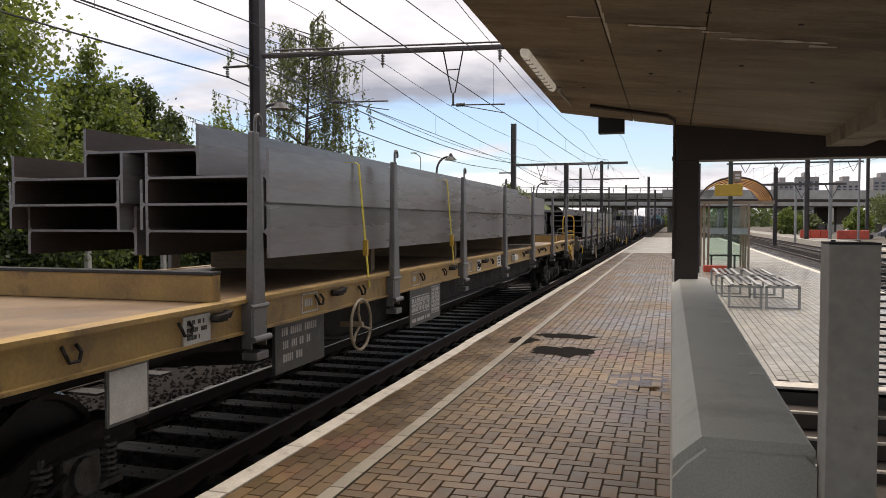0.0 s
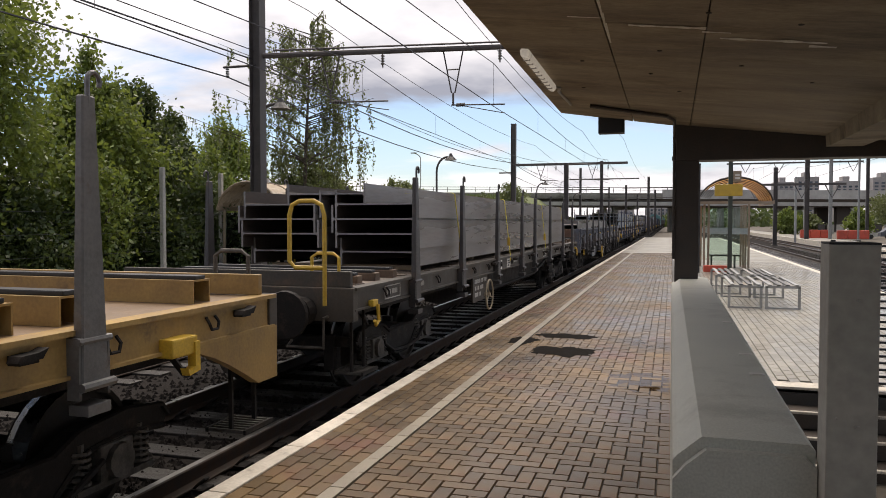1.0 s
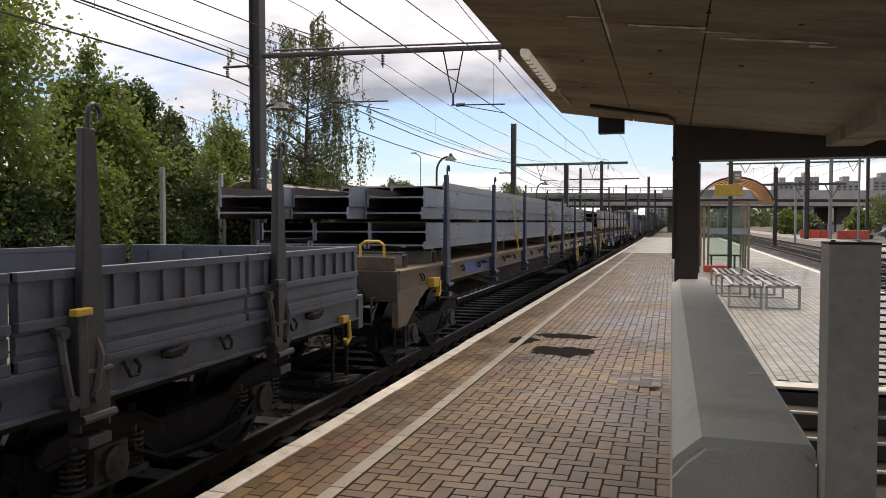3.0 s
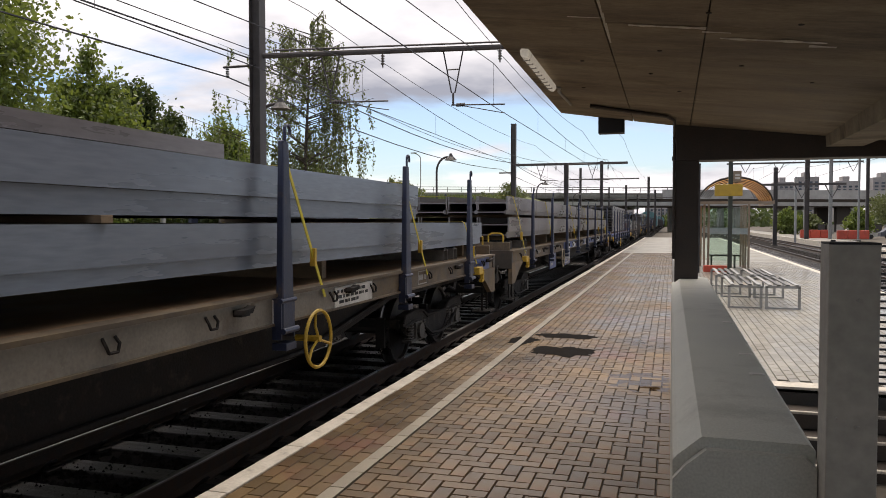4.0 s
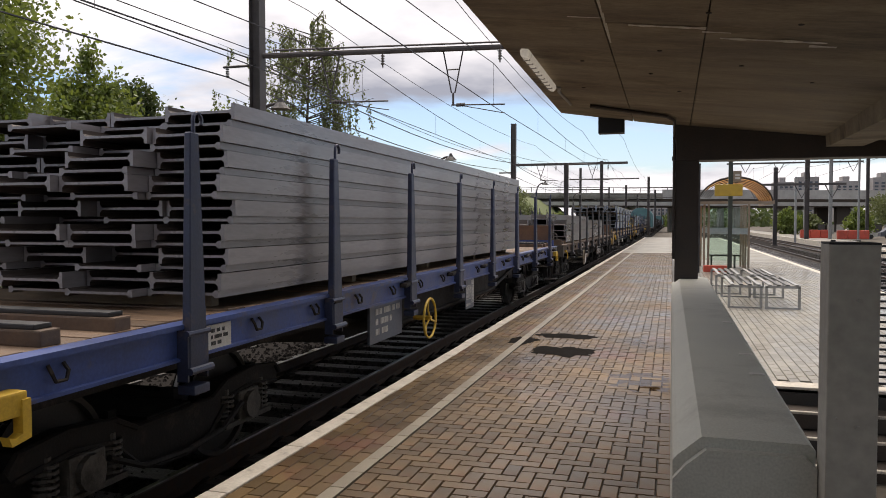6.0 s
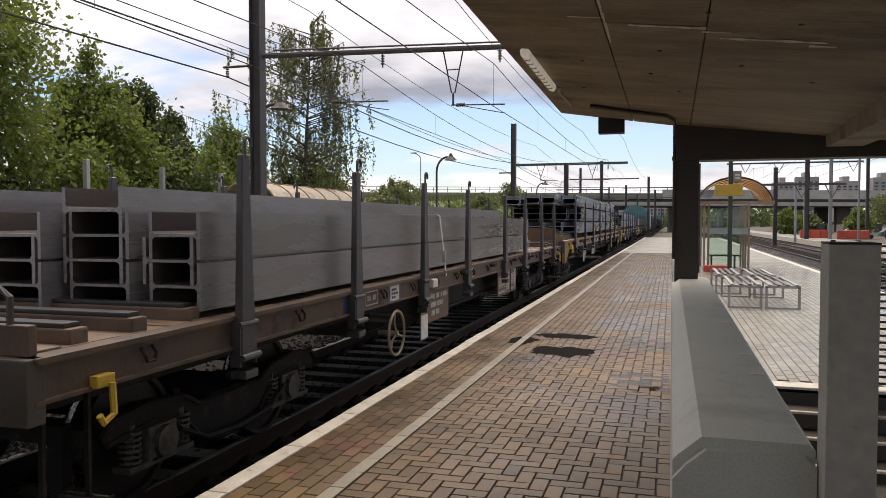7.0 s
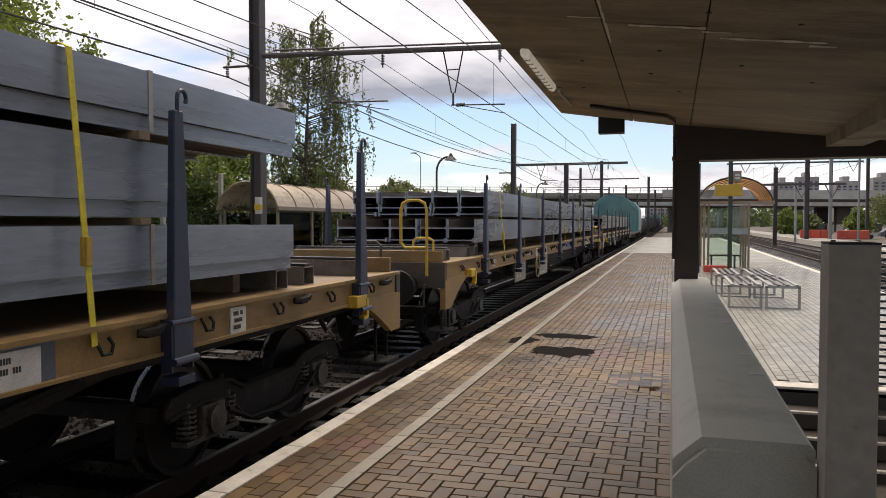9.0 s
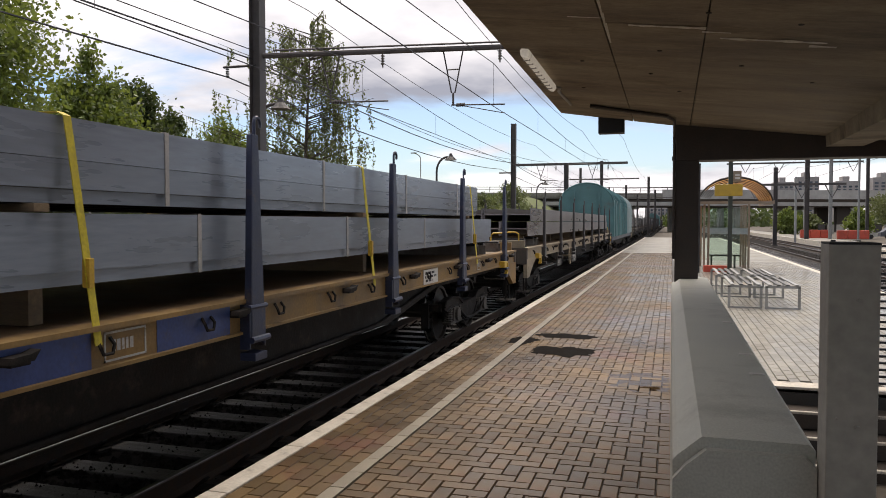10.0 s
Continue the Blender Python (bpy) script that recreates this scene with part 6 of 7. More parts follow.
def tree(x, y, h, r, leaves, leafmat, seed, size=0.11, base=0.25, label="leafy green deciduous tree with dense foliage", trunk=0.16, droop=0.2, ground=0.0):
    gen = np.random.default_rng(seed)
    t = thing("tree", label, "tree", "trees beside the railway")
    cz = ground + h * (base + 1) / 2
    rz = h * (1 - base) / 2
    pts, cc = crown_points(leaves, (x, y, cz), (r, r, rz), 90, gen)
    top = gen.random(len(pts)) < 0.15
    part("crown", quads("crown", leaf_quads(pts, size, droop, gen), leafmat), None, t)
    bm = bmesh.new()
    rod(bm, (x, y, ground - 0.3), (x + 0.1, y, ground + h * 0.45), trunk, trunk * 0.6, 9)
    rod(bm, (x + 0.1, y, ground + h * 0.45), (x - 0.1, y + 0.1, ground + h * 0.86), trunk * 0.6, 0.03, 7)
    for k in range(14):
        c = cc[gen.integers(0, len(cc))]
        z = ground + h * gen.uniform(0.25, 0.65)
        rod(bm, (x, y, z), tuple(c), trunk * 0.3, 0.012, 5)
    part("trunk", bm, "bark", t)
    return t


def shrub(x, y, h, r, leaves, leafmat, seed, size=0.09, ground=0.0, ry=None):
    gen = np.random.default_rng(seed)
    t = thing("shrub", "dense green shrub growing behind the platform", "shrub", "shrubs beside the railway")
    pts, cc = crown_points(leaves, (x, y, ground + h * 0.5), (r, ry or r, h * 0.55), 70, gen, 0.35)
    pts[:, 2] = np.maximum(pts[:, 2], ground + 0.02)
    part("foliage", quads("foliage", leaf_quads(pts, size, 0.2, gen), leafmat), None, t)
    bm = bmesh.new()
    for k in range(9):
        c = cc[gen.integers(0, len(cc))]
        rod(bm, (x + gen.uniform(-0.3, 0.3), y + gen.uniform(-0.3, 0.3), ground - 0.2), tuple(c), 0.035, 0.01, 5)
    part("stem", bm, "bark", t)


def birch(x, y, h, seed):
    """A silver birch: thin limbs with hanging strands of small leaves."""
    gen = np.random.default_rng(seed)
    t = thing("birch_tree", "slender birch with hanging sparse twigs", "tree", "trees beside the railway")
    bm = bmesh.new()
    rod(bm, (x, y, -0.3), (x + 0.2, y, h * 0.5), 0.10, 0.065, 8)
    rod(bm, (x + 0.2, y, h * 0.5), (x + 0.45, y, h * 0.97), 0.065, 0.01, 6)
    leaves = []
    for k in range(74):
        u = gen.uniform(0.40, 0.97)
        z0 = h * u
        a = gen.uniform(0, 2 * math.pi)
        reach = (4.6 * (1.04 - u) ** 0.6 + 0.2) * gen.uniform(0.45, 1.1) * (1.15 - 0.25 * math.cos(a))
        p0 = Vector((x + 0.2 + 0.5 * max(0, u - 0.5), y, z0))
        p1 = p0 + Vector((reach * math.cos(a), reach * math.sin(a), reach * 0.35))
        rod(bm, p0, p1, 0.03, 0.008, 4)
        for s in range(7):
            w = gen.uniform(0.35, 1.0)
            top = p0.lerp(p1, w)
            ln = gen.uniform(0.7, 2.6) * (0.5 + 0.6 * (1 - u))
            sway = Vector((gen.normal() * 0.1, gen.normal() * 0.1, -1))
            rod(bm, top, top + sway * ln, 0.006, 0.003, 3)
            m = int(26 * ln)
            f = gen.random((m, 1))
            leaves.append(np.array(top)[None] + f * np.array(sway)[None] * ln + gen.normal(size=(m, 3)) * 0.045)
    part("trunk", bm, "bark", t, "pale slender trunk and twigs")
    pts = np.concatenate(leaves)
    part("crown", quads("crown", leaf_quads(pts, 0.062, 1.2, gen), "leaf_birch"), None, t)


tree(-15.7, 12.2, 10.8, 2.9, 70000, "leaf", 1, 0.075, 0.02)
tree(-15.8, 17.6, 6.5, 1.8, 26000, "leaf", 2, 0.08, 0.03)
tree(-16.5, 20.0, 6.3, 1.6, 26000, "leaf_dark", 3, 0.08, 0.03)
tree(-16.5, 22.0, 5.2, 1.4, 18000, "leaf_dark", 4, 0.08, 0.03)
tree(-16.6, 24.6, 4.0, 1.4, 12000, "leaf_dark", 5, 0.08, 0.05)
tree(-27.0, 41.5, 7.9, 2.6, 11000, "leaf", 6, 0.13, 0.1)
tree(-25.0, 35.0, 5.9, 2.6, 9000, "leaf", 7, 0.12, 0.05)
# mostly the dark leaf tone: the deep shade under the trees is painted in
for k in range(12):
    shrub(-14.5 + 0.5 * math.sin(k * 2.1), 9.0 + 1.6 * k, 3.0 + 0.8 * math.sin(k * 1.7 + 1), 1.3, 8500, "leaf_dark" if k % 4 else "leaf", 20 + k, 0.075)
for k in range(7):
    shrub(-14.3 - 0.75 * k + 0.4 * math.sin(k), 27.2 + 2.4 * k, 4.5 - 0.28 * k, 2.0, 8500, "leaf" if k % 2 else "leaf_birch", 40 + k, 0.085)
birch(-13.8, 26.5, 9.5, 9)

# grass bank up to the road on the bridge
bm = bmesh.new()
gx, gy = 30, 34
grid = []
for j in range(gy):
    row = []
    for i in range(gx):
        y = 4 + 170 * (j / (gy - 1)) ** 1.3
        x = -13.25 - 90 * (i / (gx - 1)) ** 1.6
        up = max(0.0, min(1.0, (-x - 13.2 - 4.0) / 12.0))
        rise = (0.6 + 3.6 * min(1, max(0, (y - 30) / 60)) + 2.8 * min(1, max(0, (y - 90) / 60))) * up * up * (3 - 2 * up)
        z = -0.05 + rise + 0.25 * noise.noise((x * 0.2, y * 0.2, 0)) * up
        row.append(bm.verts.new((x, y, z)))
    grid.append(row)
for j in range(gy - 1):
    for i in range(gx - 1):
        bm.faces.new([grid[j][i], grid[j][i + 1], grid[j + 1][i + 1], grid[j + 1][i]])
tagged(part("grass_bank", bm, "grass", smooth=True), "grassy embankment rising behind the far platform", "bank", kind="structure")


def bank_z(x, y):
    up = max(0.0, min(1.0, (-x - 13.2 - 4.0) / 12.0))
    return -0.05 + (0.6 + 3.6 * min(1, max(0, (y - 30) / 60)) + 2.8 * min(1, max(0, (y - 90) / 60))) * up * up * (3 - 2 * up)


gen = np.random.default_rng(77)
n = 26000
bx, by = -13.6 - 30 * gen.random(n) ** 1.4, 24 + 115 * gen.random(n) ** 1.5
bz = np.array([bank_z(a, b) for a, b in zip(bx, by)])
hh = gen.uniform(0.25, 0.75, n)
ang = gen.uniform(0, 6.28, n)
c = np.stack([bx, by, bz], axis=1)
side = np.stack([np.cos(ang), np.sin(ang), np.zeros(n)], axis=1) * 0.05
tip = c + np.stack([gen.normal(size=n) * 0.12, gen.normal(size=n) * 0.12, hh], axis=1)
tagged(new("tall_grass", quads("tall_grass", np.stack([c - side, c + side, tip + side * 0.3, tip - side * 0.3], axis=1), "blade")), "tall yellow-green weeds on the embankment", "grass", kind="stuff")
for k, (x, y, h, r) in enumerate(((-24, 62, 2.6, 2.4), (-21, 74, 2.8, 2.6), (-22.5, 90, 3.2, 3.0), (-18.5, 84, 2.4, 2.2), (-20, 104, 3.4, 3.0), (-17, 118, 3.0, 2.6), (-25, 120, 4.0, 3.4), (-16.5, 98, 2.6, 2.0), (-30, 80, 3, 3.4), (-34, 66, 2.6, 3.0))):
    shrub(x, y, h, r, 2600, "leaf" if k % 2 else "leaf_birch", 60 + k, 0.17, bank_z(x, y))

# ---- far platform: shelter, lamps, fence posts ----
def barrel_shelter(x0, x1, y0, y1, ez, pz, roofmat, posts, label, glassy=True):
    t = thing("platform_shelter", label, "shelter", "platform shelters")
    bm = bmesh.new()
    n = 14
    outer, inner = [], []
    for k in range(n + 1):
        a = math.pi * (0.06 + 0.88 * k / n)
        s0, s1 = math.sin(math.pi * 0.06), 1.0
        zz = ez + (pz - ez) * (math.sin(a) - s0) / (s1 - s0)
        x = (x0 + x1) / 2 - (x1 - x0) / 2 * math.cos(a) / math.cos(math.pi * 0.06)
        outer.append((x, zz)); inner.append((x, zz - 0.025))
    prism(bm, outer + inner[::-1], "y", y0, y1)
    roof = part("roof", bm, roofmat, t, "curved translucent roof sheet")
    m = 7
    for i in range(m):
        y = y0 + (y1 - y0) * i / (m - 1)
        bm = bmesh.new()
        pipe(bm, [(x, y, z + 0.01) for x, z in outer], 0.028, 5)
        part("rib", bm, "frame_bronze" if roofmat == "polycarb" else "column", roof)
    for x in (x0, x1):
        bm = bmesh.new()
        box(bm, x - 0.05, x + 0.05, y0, y1, ez - 0.10, ez + 0.02, 0.01)
        part("eaves_beam", bm, "frame_bronze", t)
    for x, y in posts:
        bm = bmesh.new()
        box(bm, x - 0.035, x + 0.035, y - 0.035, y + 0.035, 0, ez - 0.08, 0.004)
        part("post", bm, "frame_bronze", t)
    return t


ls = barrel_shelter(-13.0, -11.0, 19.6, 26.6, 2.12, 2.86, "polycarb", [(x, y) for x in (-11.1, -12.9) for y in (19.8, 22.0, 24.2, 26.4)], "glass platform shelter with a curved brownish roof")
for x, y0, y1 in ((-12.9, 19.8, 22.0), (-12.9, 22.0, 24.2), (-12.9, 24.2, 26.4), (-11.1, 19.8, 22.0), (-11.1, 24.2, 26.4)):
    bm = bmesh.new()
    box(bm, x - 0.006, x + 0.006, y0 + 0.05, y1 - 0.05, 0.25, 1.95)
    part("pane", bm, "glass", ls)
for y in (19.8, 26.4):
    bm = bmesh.new()
    box(bm, -12.85, -11.15, y - 0.006, y + 0.006, 0.25, 1.95)
    part("pane", bm, "glass", ls)


def bell_lamp(x, y, h, arm, flip=1):
    t = thing("platform_lamp", "dark platform lamp post with a bell-shaped head", "lamp post", "platform lamps")
    bm = bmesh.new()
    pts = [(x, y, 0), (x, y, h - 0.7)]
    for k in range(7):
        a = math.pi / 2 * k / 6
        pts.append((x + flip * arm * (1 - math.cos(a)), y, h - 0.7 + 0.7 * math.sin(a)))
    pipe(bm, pts, 0.05, 8)
    part("pole", bm, "mast", t)
    bm = bmesh.new()
    rod(bm, (x + flip * (arm + 0.15), y, h + 0.16), (x + flip * (arm + 0.15), y, h + 0.02), 0.05, 0.12, 12)
    rod(bm, (x + flip * (arm + 0.15), y, h + 0.02), (x + flip * (arm + 0.15), y, h - 0.16), 0.12, 0.30, 12)
    part("head", bm, "black", t)


bell_lamp(-11.6, 19.3, 5.05, 0.75)
bell_lamp(-10.7, 34.2, 4.75, 0.55)
bell_lamp(-10.7, 62.0, 4.9, 0.55)
bell_lamp(-10.7, 86.0, 4.9, 0.55)


def street_lamp(x, y, z0, z1, arm):
    t = thing("street_lamp", "tall thin grey street lamp with a curved arm", "street lamp", "street lamps on the road")
    bm = bmesh.new()
    pts = [(x, y, z0), (x, y, z1 - 1.0)]
    for k in range(6):
        a = math.pi / 2 * k / 5
        pts.append((x + arm * (1 - math.cos(a)), y, z1 - 1.0 + math.sin(a)))
    pipe(bm, pts, 0.08, 6)
    part("pole", bm, "galv", t)
    bm = bmesh.new()
    box(bm, x + arm, x + arm + 0.9, y - 0.15, y + 0.15, z1 - 0.1, z1 + 0.06, 0.03)
    part("head", bm, "galv", t)


street_lamp(-41.5, 97, 3, 11.3, 0.8)
street_lamp(-38.0, 113, 5, 12.6, -1.6)
street_lamp(-29.5, 210, 6, 13, 1.0)

for k in range(6):
    t = thing("fence_post", "grey concrete fence post", "fence post", "fence posts behind the platform")
    bm = bmesh.new()
    x, y = -13.15, 9.0 + 2.75 * k
    box(bm, x - 0.06, x + 0.06, y - 0.06, y + 0.06, -0.1, 3.15, 0.02)
    part("shaft", bm, "concrete_pale", t)
t = thing("wire_fence", "thin wire fence between concrete posts", "fence")
for z in (0.4, 0.9, 1.4, 1.9):
    bm = bmesh.new()
    rod(bm, (-13.15, 5, z), (-13.15, 26, z), 0.006, seg=4)
    part("strand", bm, "wire", t)
bm = bmesh.new()
box(bm, -14.2, -12.6, 44, 48, -0.1, 1.55, 0.08)
box(bm, -14.0, -12.8, 44.6, 47.2, 1.5, 1.85, 0.1)
solid("parked_van", "white van parked beyond the far platform", "van", "", bm, "white_paint")

# ---- the road bridge ----
br = thing("road_bridge", "long grey concrete road bridge over the tracks", "bridge")
ORG, ang = Vector((-54, 150, 0)), math.atan2(40, 99)
BM_ = Matrix.Translation(ORG) @ Matrix.Rotation(ang, 4, "Z")


def bpart(name, boxes, material, label=""):
    bm = bmesh.new()
    for b in boxes:
        box(bm, *b)
    return part(name, bm, material, br, label, BM_)


# set-back deck in dark concrete: the shadowed gap between girders is in its colour
bpart("deck", [(-30, 230, 0.8, 14, 5.0, 7.0)], "concrete_dark")
bpart("edge_girder", [(-30, 230, -1.4, -0.9, 5.2, 6.0)], "concrete_pale", "pale lower edge girder")
bpart("edge_girder", [(-30, 56, -0.4, 0.8, 6.7, 7.4)], "bridge")
bpart("edge_girder", [(112, 230, -0.4, 0.8, 6.3, 7.1)], "bridge")
bpart("parapet", [(-30, 56, -0.6, -0.4, 7.1, 7.9)], "bridge", "stained concrete parapet")
bpart("screen_wall", [(56, 112, -0.7, -0.4, 6.7, 8.7)], "concrete_pale", "pale smooth screen wall")
for k in range(30):
    bpart("railing_post", [(-30 + 3 * k, -29.9 + 3 * k, -0.65, -0.55, 8.0, 9.1)], "mast")
bpart("handrail", [(-30, 58, -0.65, -0.55, 9.02, 9.12)], "mast")
bpart("handrail", [(-30, 58, -0.65, -0.55, 8.5, 8.56)], "mast")
for k, u in enumerate((28, 46, 62, 74, 98, 122, 150, 178)):
    for v in (2.5, 10.5):
        bm = bmesh.new()
        box(bm, u, u + (3.2 if u in (98, 122) else 1.2), v, v + 1.2, -0.6, 5.0)
        part("pier", bm, "concrete_dark" if u in (98, 122) else "bridge", br, "", BM_)
for k in range(6):
    bpart("cross_girder", [(-30 + 40 * k, -29 + 40 * k, 0, 14, 4.4, 5.0)], "bridge")

# ---- things on the island platform behind the stairs ----
rs = barrel_shelter(0.85, 3.17, 26.6, 30.4, 2.36, 3.15, "roof_orange", [(1.08, 27.2), (2.50, 27.2), (2.50, 28.3), (2.5, 29.2), (1.08, 30.2), (2.5, 30.2), (1.22, 27.2)], "glass platform shelter with a curved orange-striped roof")
for k in range(6):
    bm = bmesh.new()
    pts = []
    for i in range(11):
        a = math.pi * (0.10 + 0.8 * i / 10)
        r = 1.0 - 0.055 * k
        pts.append((2.01 - 1.17 * r * math.cos(a), 26.58 - 0.005 * k, 2.26 + 0.86 * r * math.sin(a)))
    pipe(bm, pts, 0.012, 5)
    part("gable_bar", bm, "column", rs)
bm = bmesh.new()
box(bm, 0.84, 3.18, 26.57, 26.66, 2.27, 2.36, 0.01)
part("front_beam", bm, "frame_bronze", rs)
for a, b, y in ((1.25, 2.47, 27.2), (1.12, 2.47, 30.2)):
    bm = bmesh.new()
    box(bm, a, b, y - 0.006, y + 0.006, 0.22, 2.2)
    part("pane", bm, "glass", rs, "greenish glass pane")
    bm = bmesh.new()
    box(bm, a, b, y - 0.012, y - 0.008, 1.26, 1.46)
    part("frosted_band", bm, "teal_pale", rs, "pale frosted band on the glass")
bm = bmesh.new()
box(bm, 1.05, 1.9, 26.6, 26.9, 0.0, 0.22, 0.02)
part("plinth", bm, "red", rs, "red painted plinth")
bm = bmesh.new()
box(bm, 1.3, 2.4, 29.2, 29.6, 0.42, 0.48, 0.01)
box(bm, 1.4, 1.46, 29.3, 29.5, 0, 0.42)
box(bm, 2.2, 2.26, 29.3, 29.5, 0, 0.42)
part("seat", bm, "green_post", rs)

sp = thing("sign_post", "dark green post with a blank yellow sign", "sign post")
bm = bmesh.new()
box(bm, 1.74, 1.87, 25.7, 25.83, 0, 4.6, 0.01)
part("post", bm, "green_post", sp)
bm = bmesh.new()
box(bm, 1.32, 2.16, 25.62, 25.68, 2.50, 2.88, 0.02)
part("sign", bm, "yellow", sp, "plain yellow sign panel")
bm = bmesh.new()
box(bm, 1.88, 2.12, 25.66, 25.84, 2.96, 3.30, 0.01)
part("number_box", bm, "frame_bronze", sp)
bm = bmesh.new()
for z in (3.04, 3.14):
    box(bm, 1.93, 2.07, 25.65, 25.66, z, z + 0.06)
part("number_bar", bm, "white_paint", sp)
t = thing("signal_post", "thin dark post with small lamps", "signal")
bm = bmesh.new()
pipe(bm, [(0.88, 26.2, 0), (0.88, 26.2, 3.6)], 0.03)
box(bm, 0.70, 0.86, 26.1, 26.3, 2.86, 3.0, 0.03)
part("post", bm, "black", t)


def bench(x, y, w, l):
    t = thing("platform_bench", "grey steel frame bench without back", "bench", "platform benches")
    for yy in (y, y + l):
        for xx in (x, x + w):
            bm = bmesh.new()
            box(bm, xx - 0.025, xx + 0.025, yy - 0.025, yy + 0.025, 0, 0.43, 0.004)
            part("leg", bm, "galv", t)
        bm = bmesh.new()
        box(bm, x - 0.025, x + w + 0.025, yy - 0.025, yy + 0.025, 0.40, 0.45, 0.004)
        part("cross_bar", bm, "galv", t)
        bm = bmesh.new()
        box(bm, x, x + w, yy - 0.015, yy + 0.015, 0.0, 0.03)
        part("foot_bar", bm, "galv", t)
    for k in range(4):
        bm = bmesh.new()
        xx = x + 0.02 + (w - 0.1) * k / 3
        box(bm, xx, xx + 0.07, y - 0.05, y + l + 0.05, 0.45, 0.475, 0.006)
        part("slat", bm, "galv" if k in (0, 3) else "bench_mesh", t)


bench(1.10, 15.7, 0.58, 2.2)
bench(1.78, 15.7, 0.58, 2.2)
bench(1.02, 18.6, 0.52, 2.2)
bench(1.75, 18.6, 0.52, 2.2)

# ---- across the passenger tracks ----
for x, y, h, w, mt in ((9.0, 74, 6.6, 0.34, "mast"), (12.7, 81, 9.3, 0.4, "mast"), (11.7, 81, 6.1, 0.2, "galv"), (14.8, 81, 9.0, 0.3, "galv"), (13.6, 88, 5.4, 0.2, "galv"), (16.2, 76, 8.6, 0.16, "galv"), (20, 90, 9, 0.3, "mast")):
    h_mast(x, y, -0.1 if x > 12.3 else -0.5, h, w, "mast beside the passenger tracks", mt)
for x0, x1, y, z in ((4.5, 13.2, 66.2, 4.6), (6.0, 20, 92, 8.2)):
    t = thing("portal_beam", "thin steel beam across the passenger tracks", "beam", "overhead line beams")
    bm = bmesh.new()
    box(bm, x0, x1, y - 0.06, y + 0.06, z, z + 0.18)
    part("beam", bm, "mast", t)
    for x in (x0 + 2, x0 + 5.5, x1 - 1):
        bm = bmesh.new()
        pipe(bm, [(x - 0.5, y, z), (x, y, z - 1.0), (x + 0.5, y, z)], 0.05, 5)
        part("hanger", bm, "mast", t)
for x, y in ((12.9, 86), (15.6, 82)):
    t = thing("work_barrier", "orange-red plastic work barrier on the far platform", "barrier", "red work barriers")
    for k in range(3):
        bm = bmesh.new()
        box(bm, x + 0.95 * k, x + 0.92 + 0.95 * k, y - 0.2, y + 0.2, 0.0, 0.85, 0.06)
        part("segment", bm, "red", t)
t = thing("low_fence", "long pale fence behind the far tracks", "fence")
for k in range(40):
    bm = bmesh.new()
    box(bm, 20 + 1.2 * k, 20.9 + 1.2 * k, 118, 118.1, 0, 1.3)
    part("panel", bm, "concrete_pale" if k % 3 else "mast", t)
for k, (x, y, h, r) in enumerate(((15.5, 114, 3.9, 1.7), (19.5, 120, 3.2, 1.6), (24, 112, 4.0, 1.5), (25.5, 98, 4.8, 1.1), (33, 108, 8.5, 3.5), (36, 140, 9, 5), (44, 150, 10, 5))):
    tree(x, y, h, r, 6000, "leaf" if k % 2 == 0 else "leaf_birch", 90 + k, 0.2, 0.15, "leafy tree beyond the far tracks", 0.14, ground=-0.6)
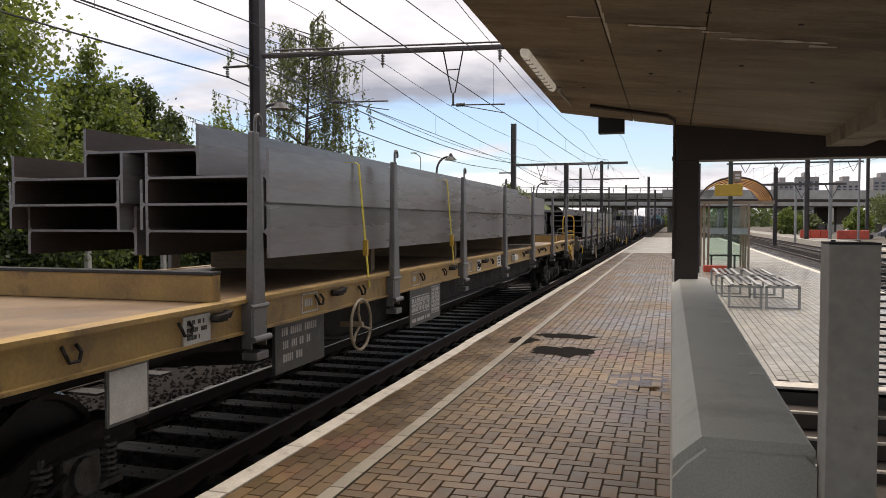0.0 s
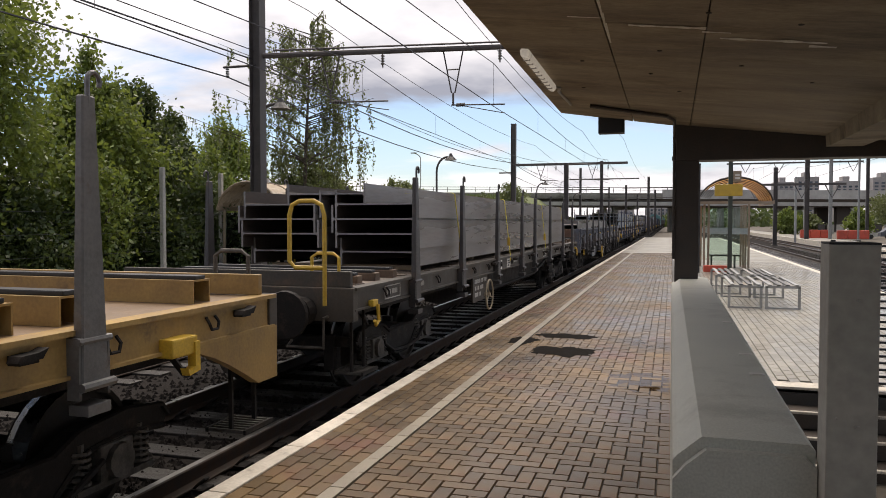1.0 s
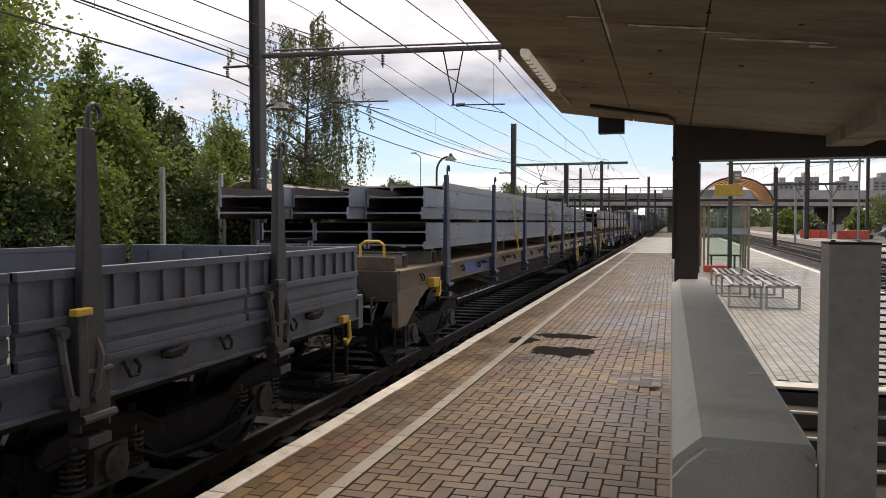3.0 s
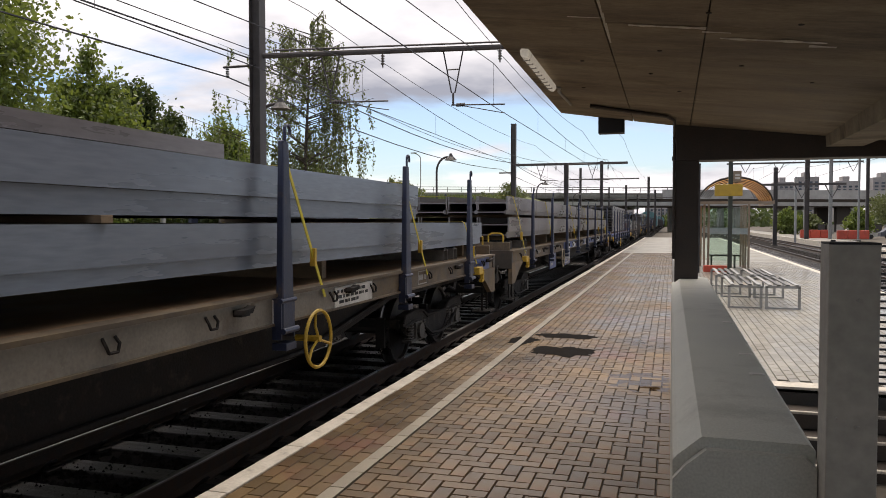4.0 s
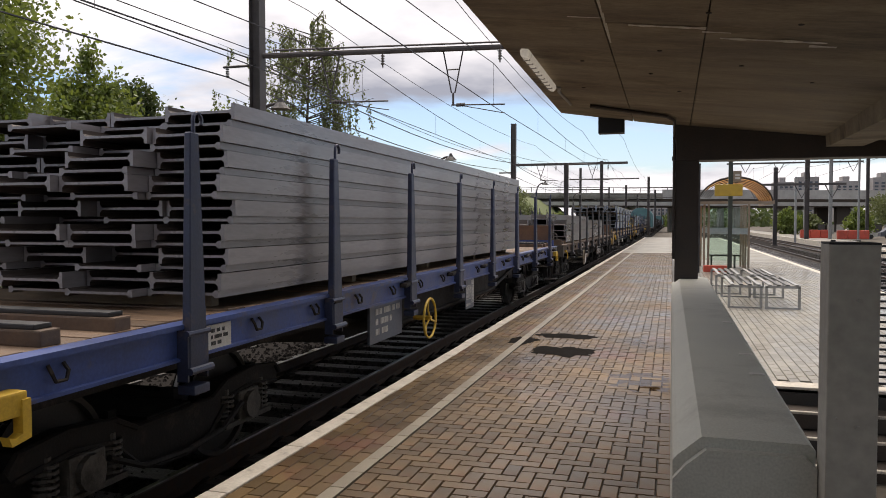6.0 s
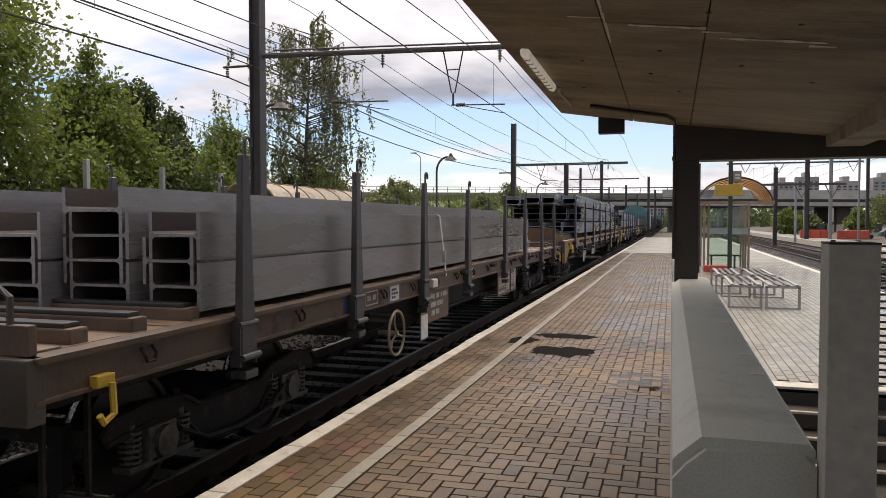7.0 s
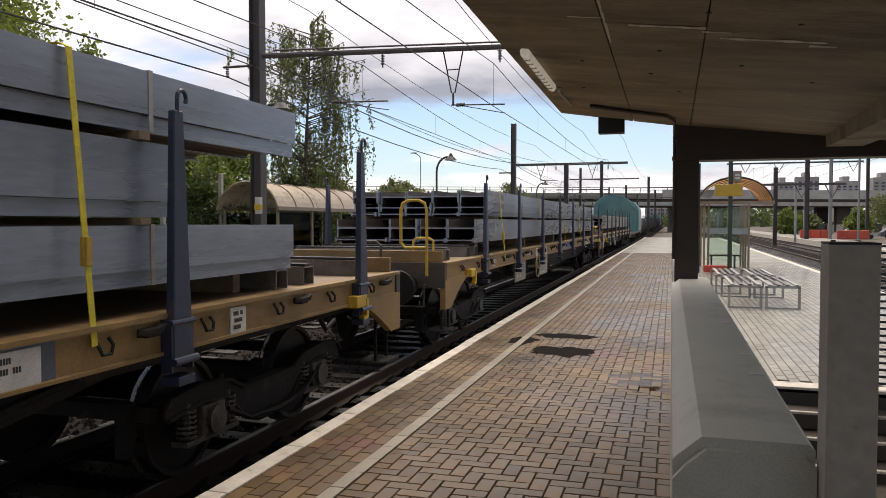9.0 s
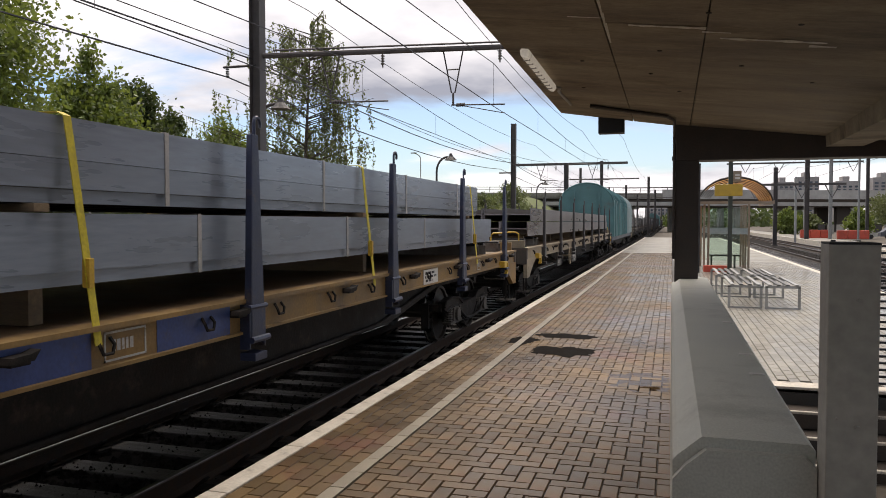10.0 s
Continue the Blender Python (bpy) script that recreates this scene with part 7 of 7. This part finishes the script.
for x, y, col_ in ((22, 112, "white_paint"), (27, 114, "wagon_grey"), (32, 113, "white_paint"), (37, 114, "wagon_grey")):
    t = thing("parked_car", "car parked behind the far fence", "car", "parked cars")
    bm = bmesh.new()
    prism(bm, [(0, 0.3), (4.2, 0.3), (4.25, 0.8), (3.4, 0.95), (2.8, 1.45), (1.0, 1.5), (0.3, 0.95), (0, 0.85)], "y", 0, 1.7)
    part("body", bm, col_, t, "", pose(x, y, -0.6))
    for dx in (0.8, 3.4):
        bm = bmesh.new()
        rod(bm, (dx, -0.05, 0.3), (dx, 0.15, 0.3), 0.3, seg=12)
        part("wheel", bm, "black", t, "", pose(x, y, -0.6))


def tower(x, y, w, d, h, floors, bays):
    t = thing("apartment_tower", "distant grey apartment tower with rows of windows", "apartment tower", "distant towers")
    bm = bmesh.new()
    box(bm, x, x + w, y, y + d, -2, h)
    part("wall", bm, "block_wall", t)
    bm = bmesh.new()
    box(bm, x + w * 0.3, x + w * 0.6, y + 2, y + d - 2, h, h + 3)
    part("roof_house", bm, "block_wall", t)
    wm = bmesh.new()
    box(wm, 0, w / bays * 0.55, -0.25, 0.0, 0, h / floors * 0.5)
    wm = mesh_of("window", wm, "block_glass")
    for i in range(floors):
        for k in range(bays):
            part("window", wm, None, t, "", pose(x + w * (k + 0.22) / bays, y, 2 + (h - 4) * i / floors))


tower(62.3, 520, 11.6, 14, 27, 11, 4)
tower(76, 520, 12.4, 14, 30, 12, 4)
tower(98, 520, 13, 14, 27, 11, 4)
tower(118.5, 520, 15, 14, 29, 12, 4)
for k, (x, w, h) in enumerate(((-60, 30, 12), (-20, 24, 15), (10, 26, 10), (40, 22, 13), (170, 60, 20), (125, 40, 14))):
    tower(x, 640 if k < 4 else 430, w, 14, h, 4, 8)
# woods along the horizon
gen = np.random.default_rng(5)
n = 30000
a = gen.uniform(-1.25, 1.1, n)
r = gen.uniform(360, 430, n)
c = np.stack([np.sin(a) * r, np.cos(a) * r, gen.random(n) ** 1.5 * (7 + 4 * np.sin(a * 23) + 3 * np.sin(a * 61))], axis=1)
tagged(new("far_woods", quads("far_woods", leaf_quads(c, 1.5, 0.1, gen), "leaf_dark")), "dark woods along the horizon", "woods", kind="stuff")


# ---- what moves ----
def motions():
    for ob, q, z, x in MOVERS:
        walk(ob, [(0.0, pose(x, q, z)), (5.0, pose(x, q - SPEED * 5, z)), (10.0, pose(x, q - SPEED * 10, z))])
    # the wheels roll: one turn in 2.89 m
    for ws, dy in SPINNERS:
        walk(ws, [(k / FPS, pose(0, dy, 0.46, math.degrees(SPEED / 0.46) * k / FPS)) for k in range(10 * FPS + 1)])


motions()
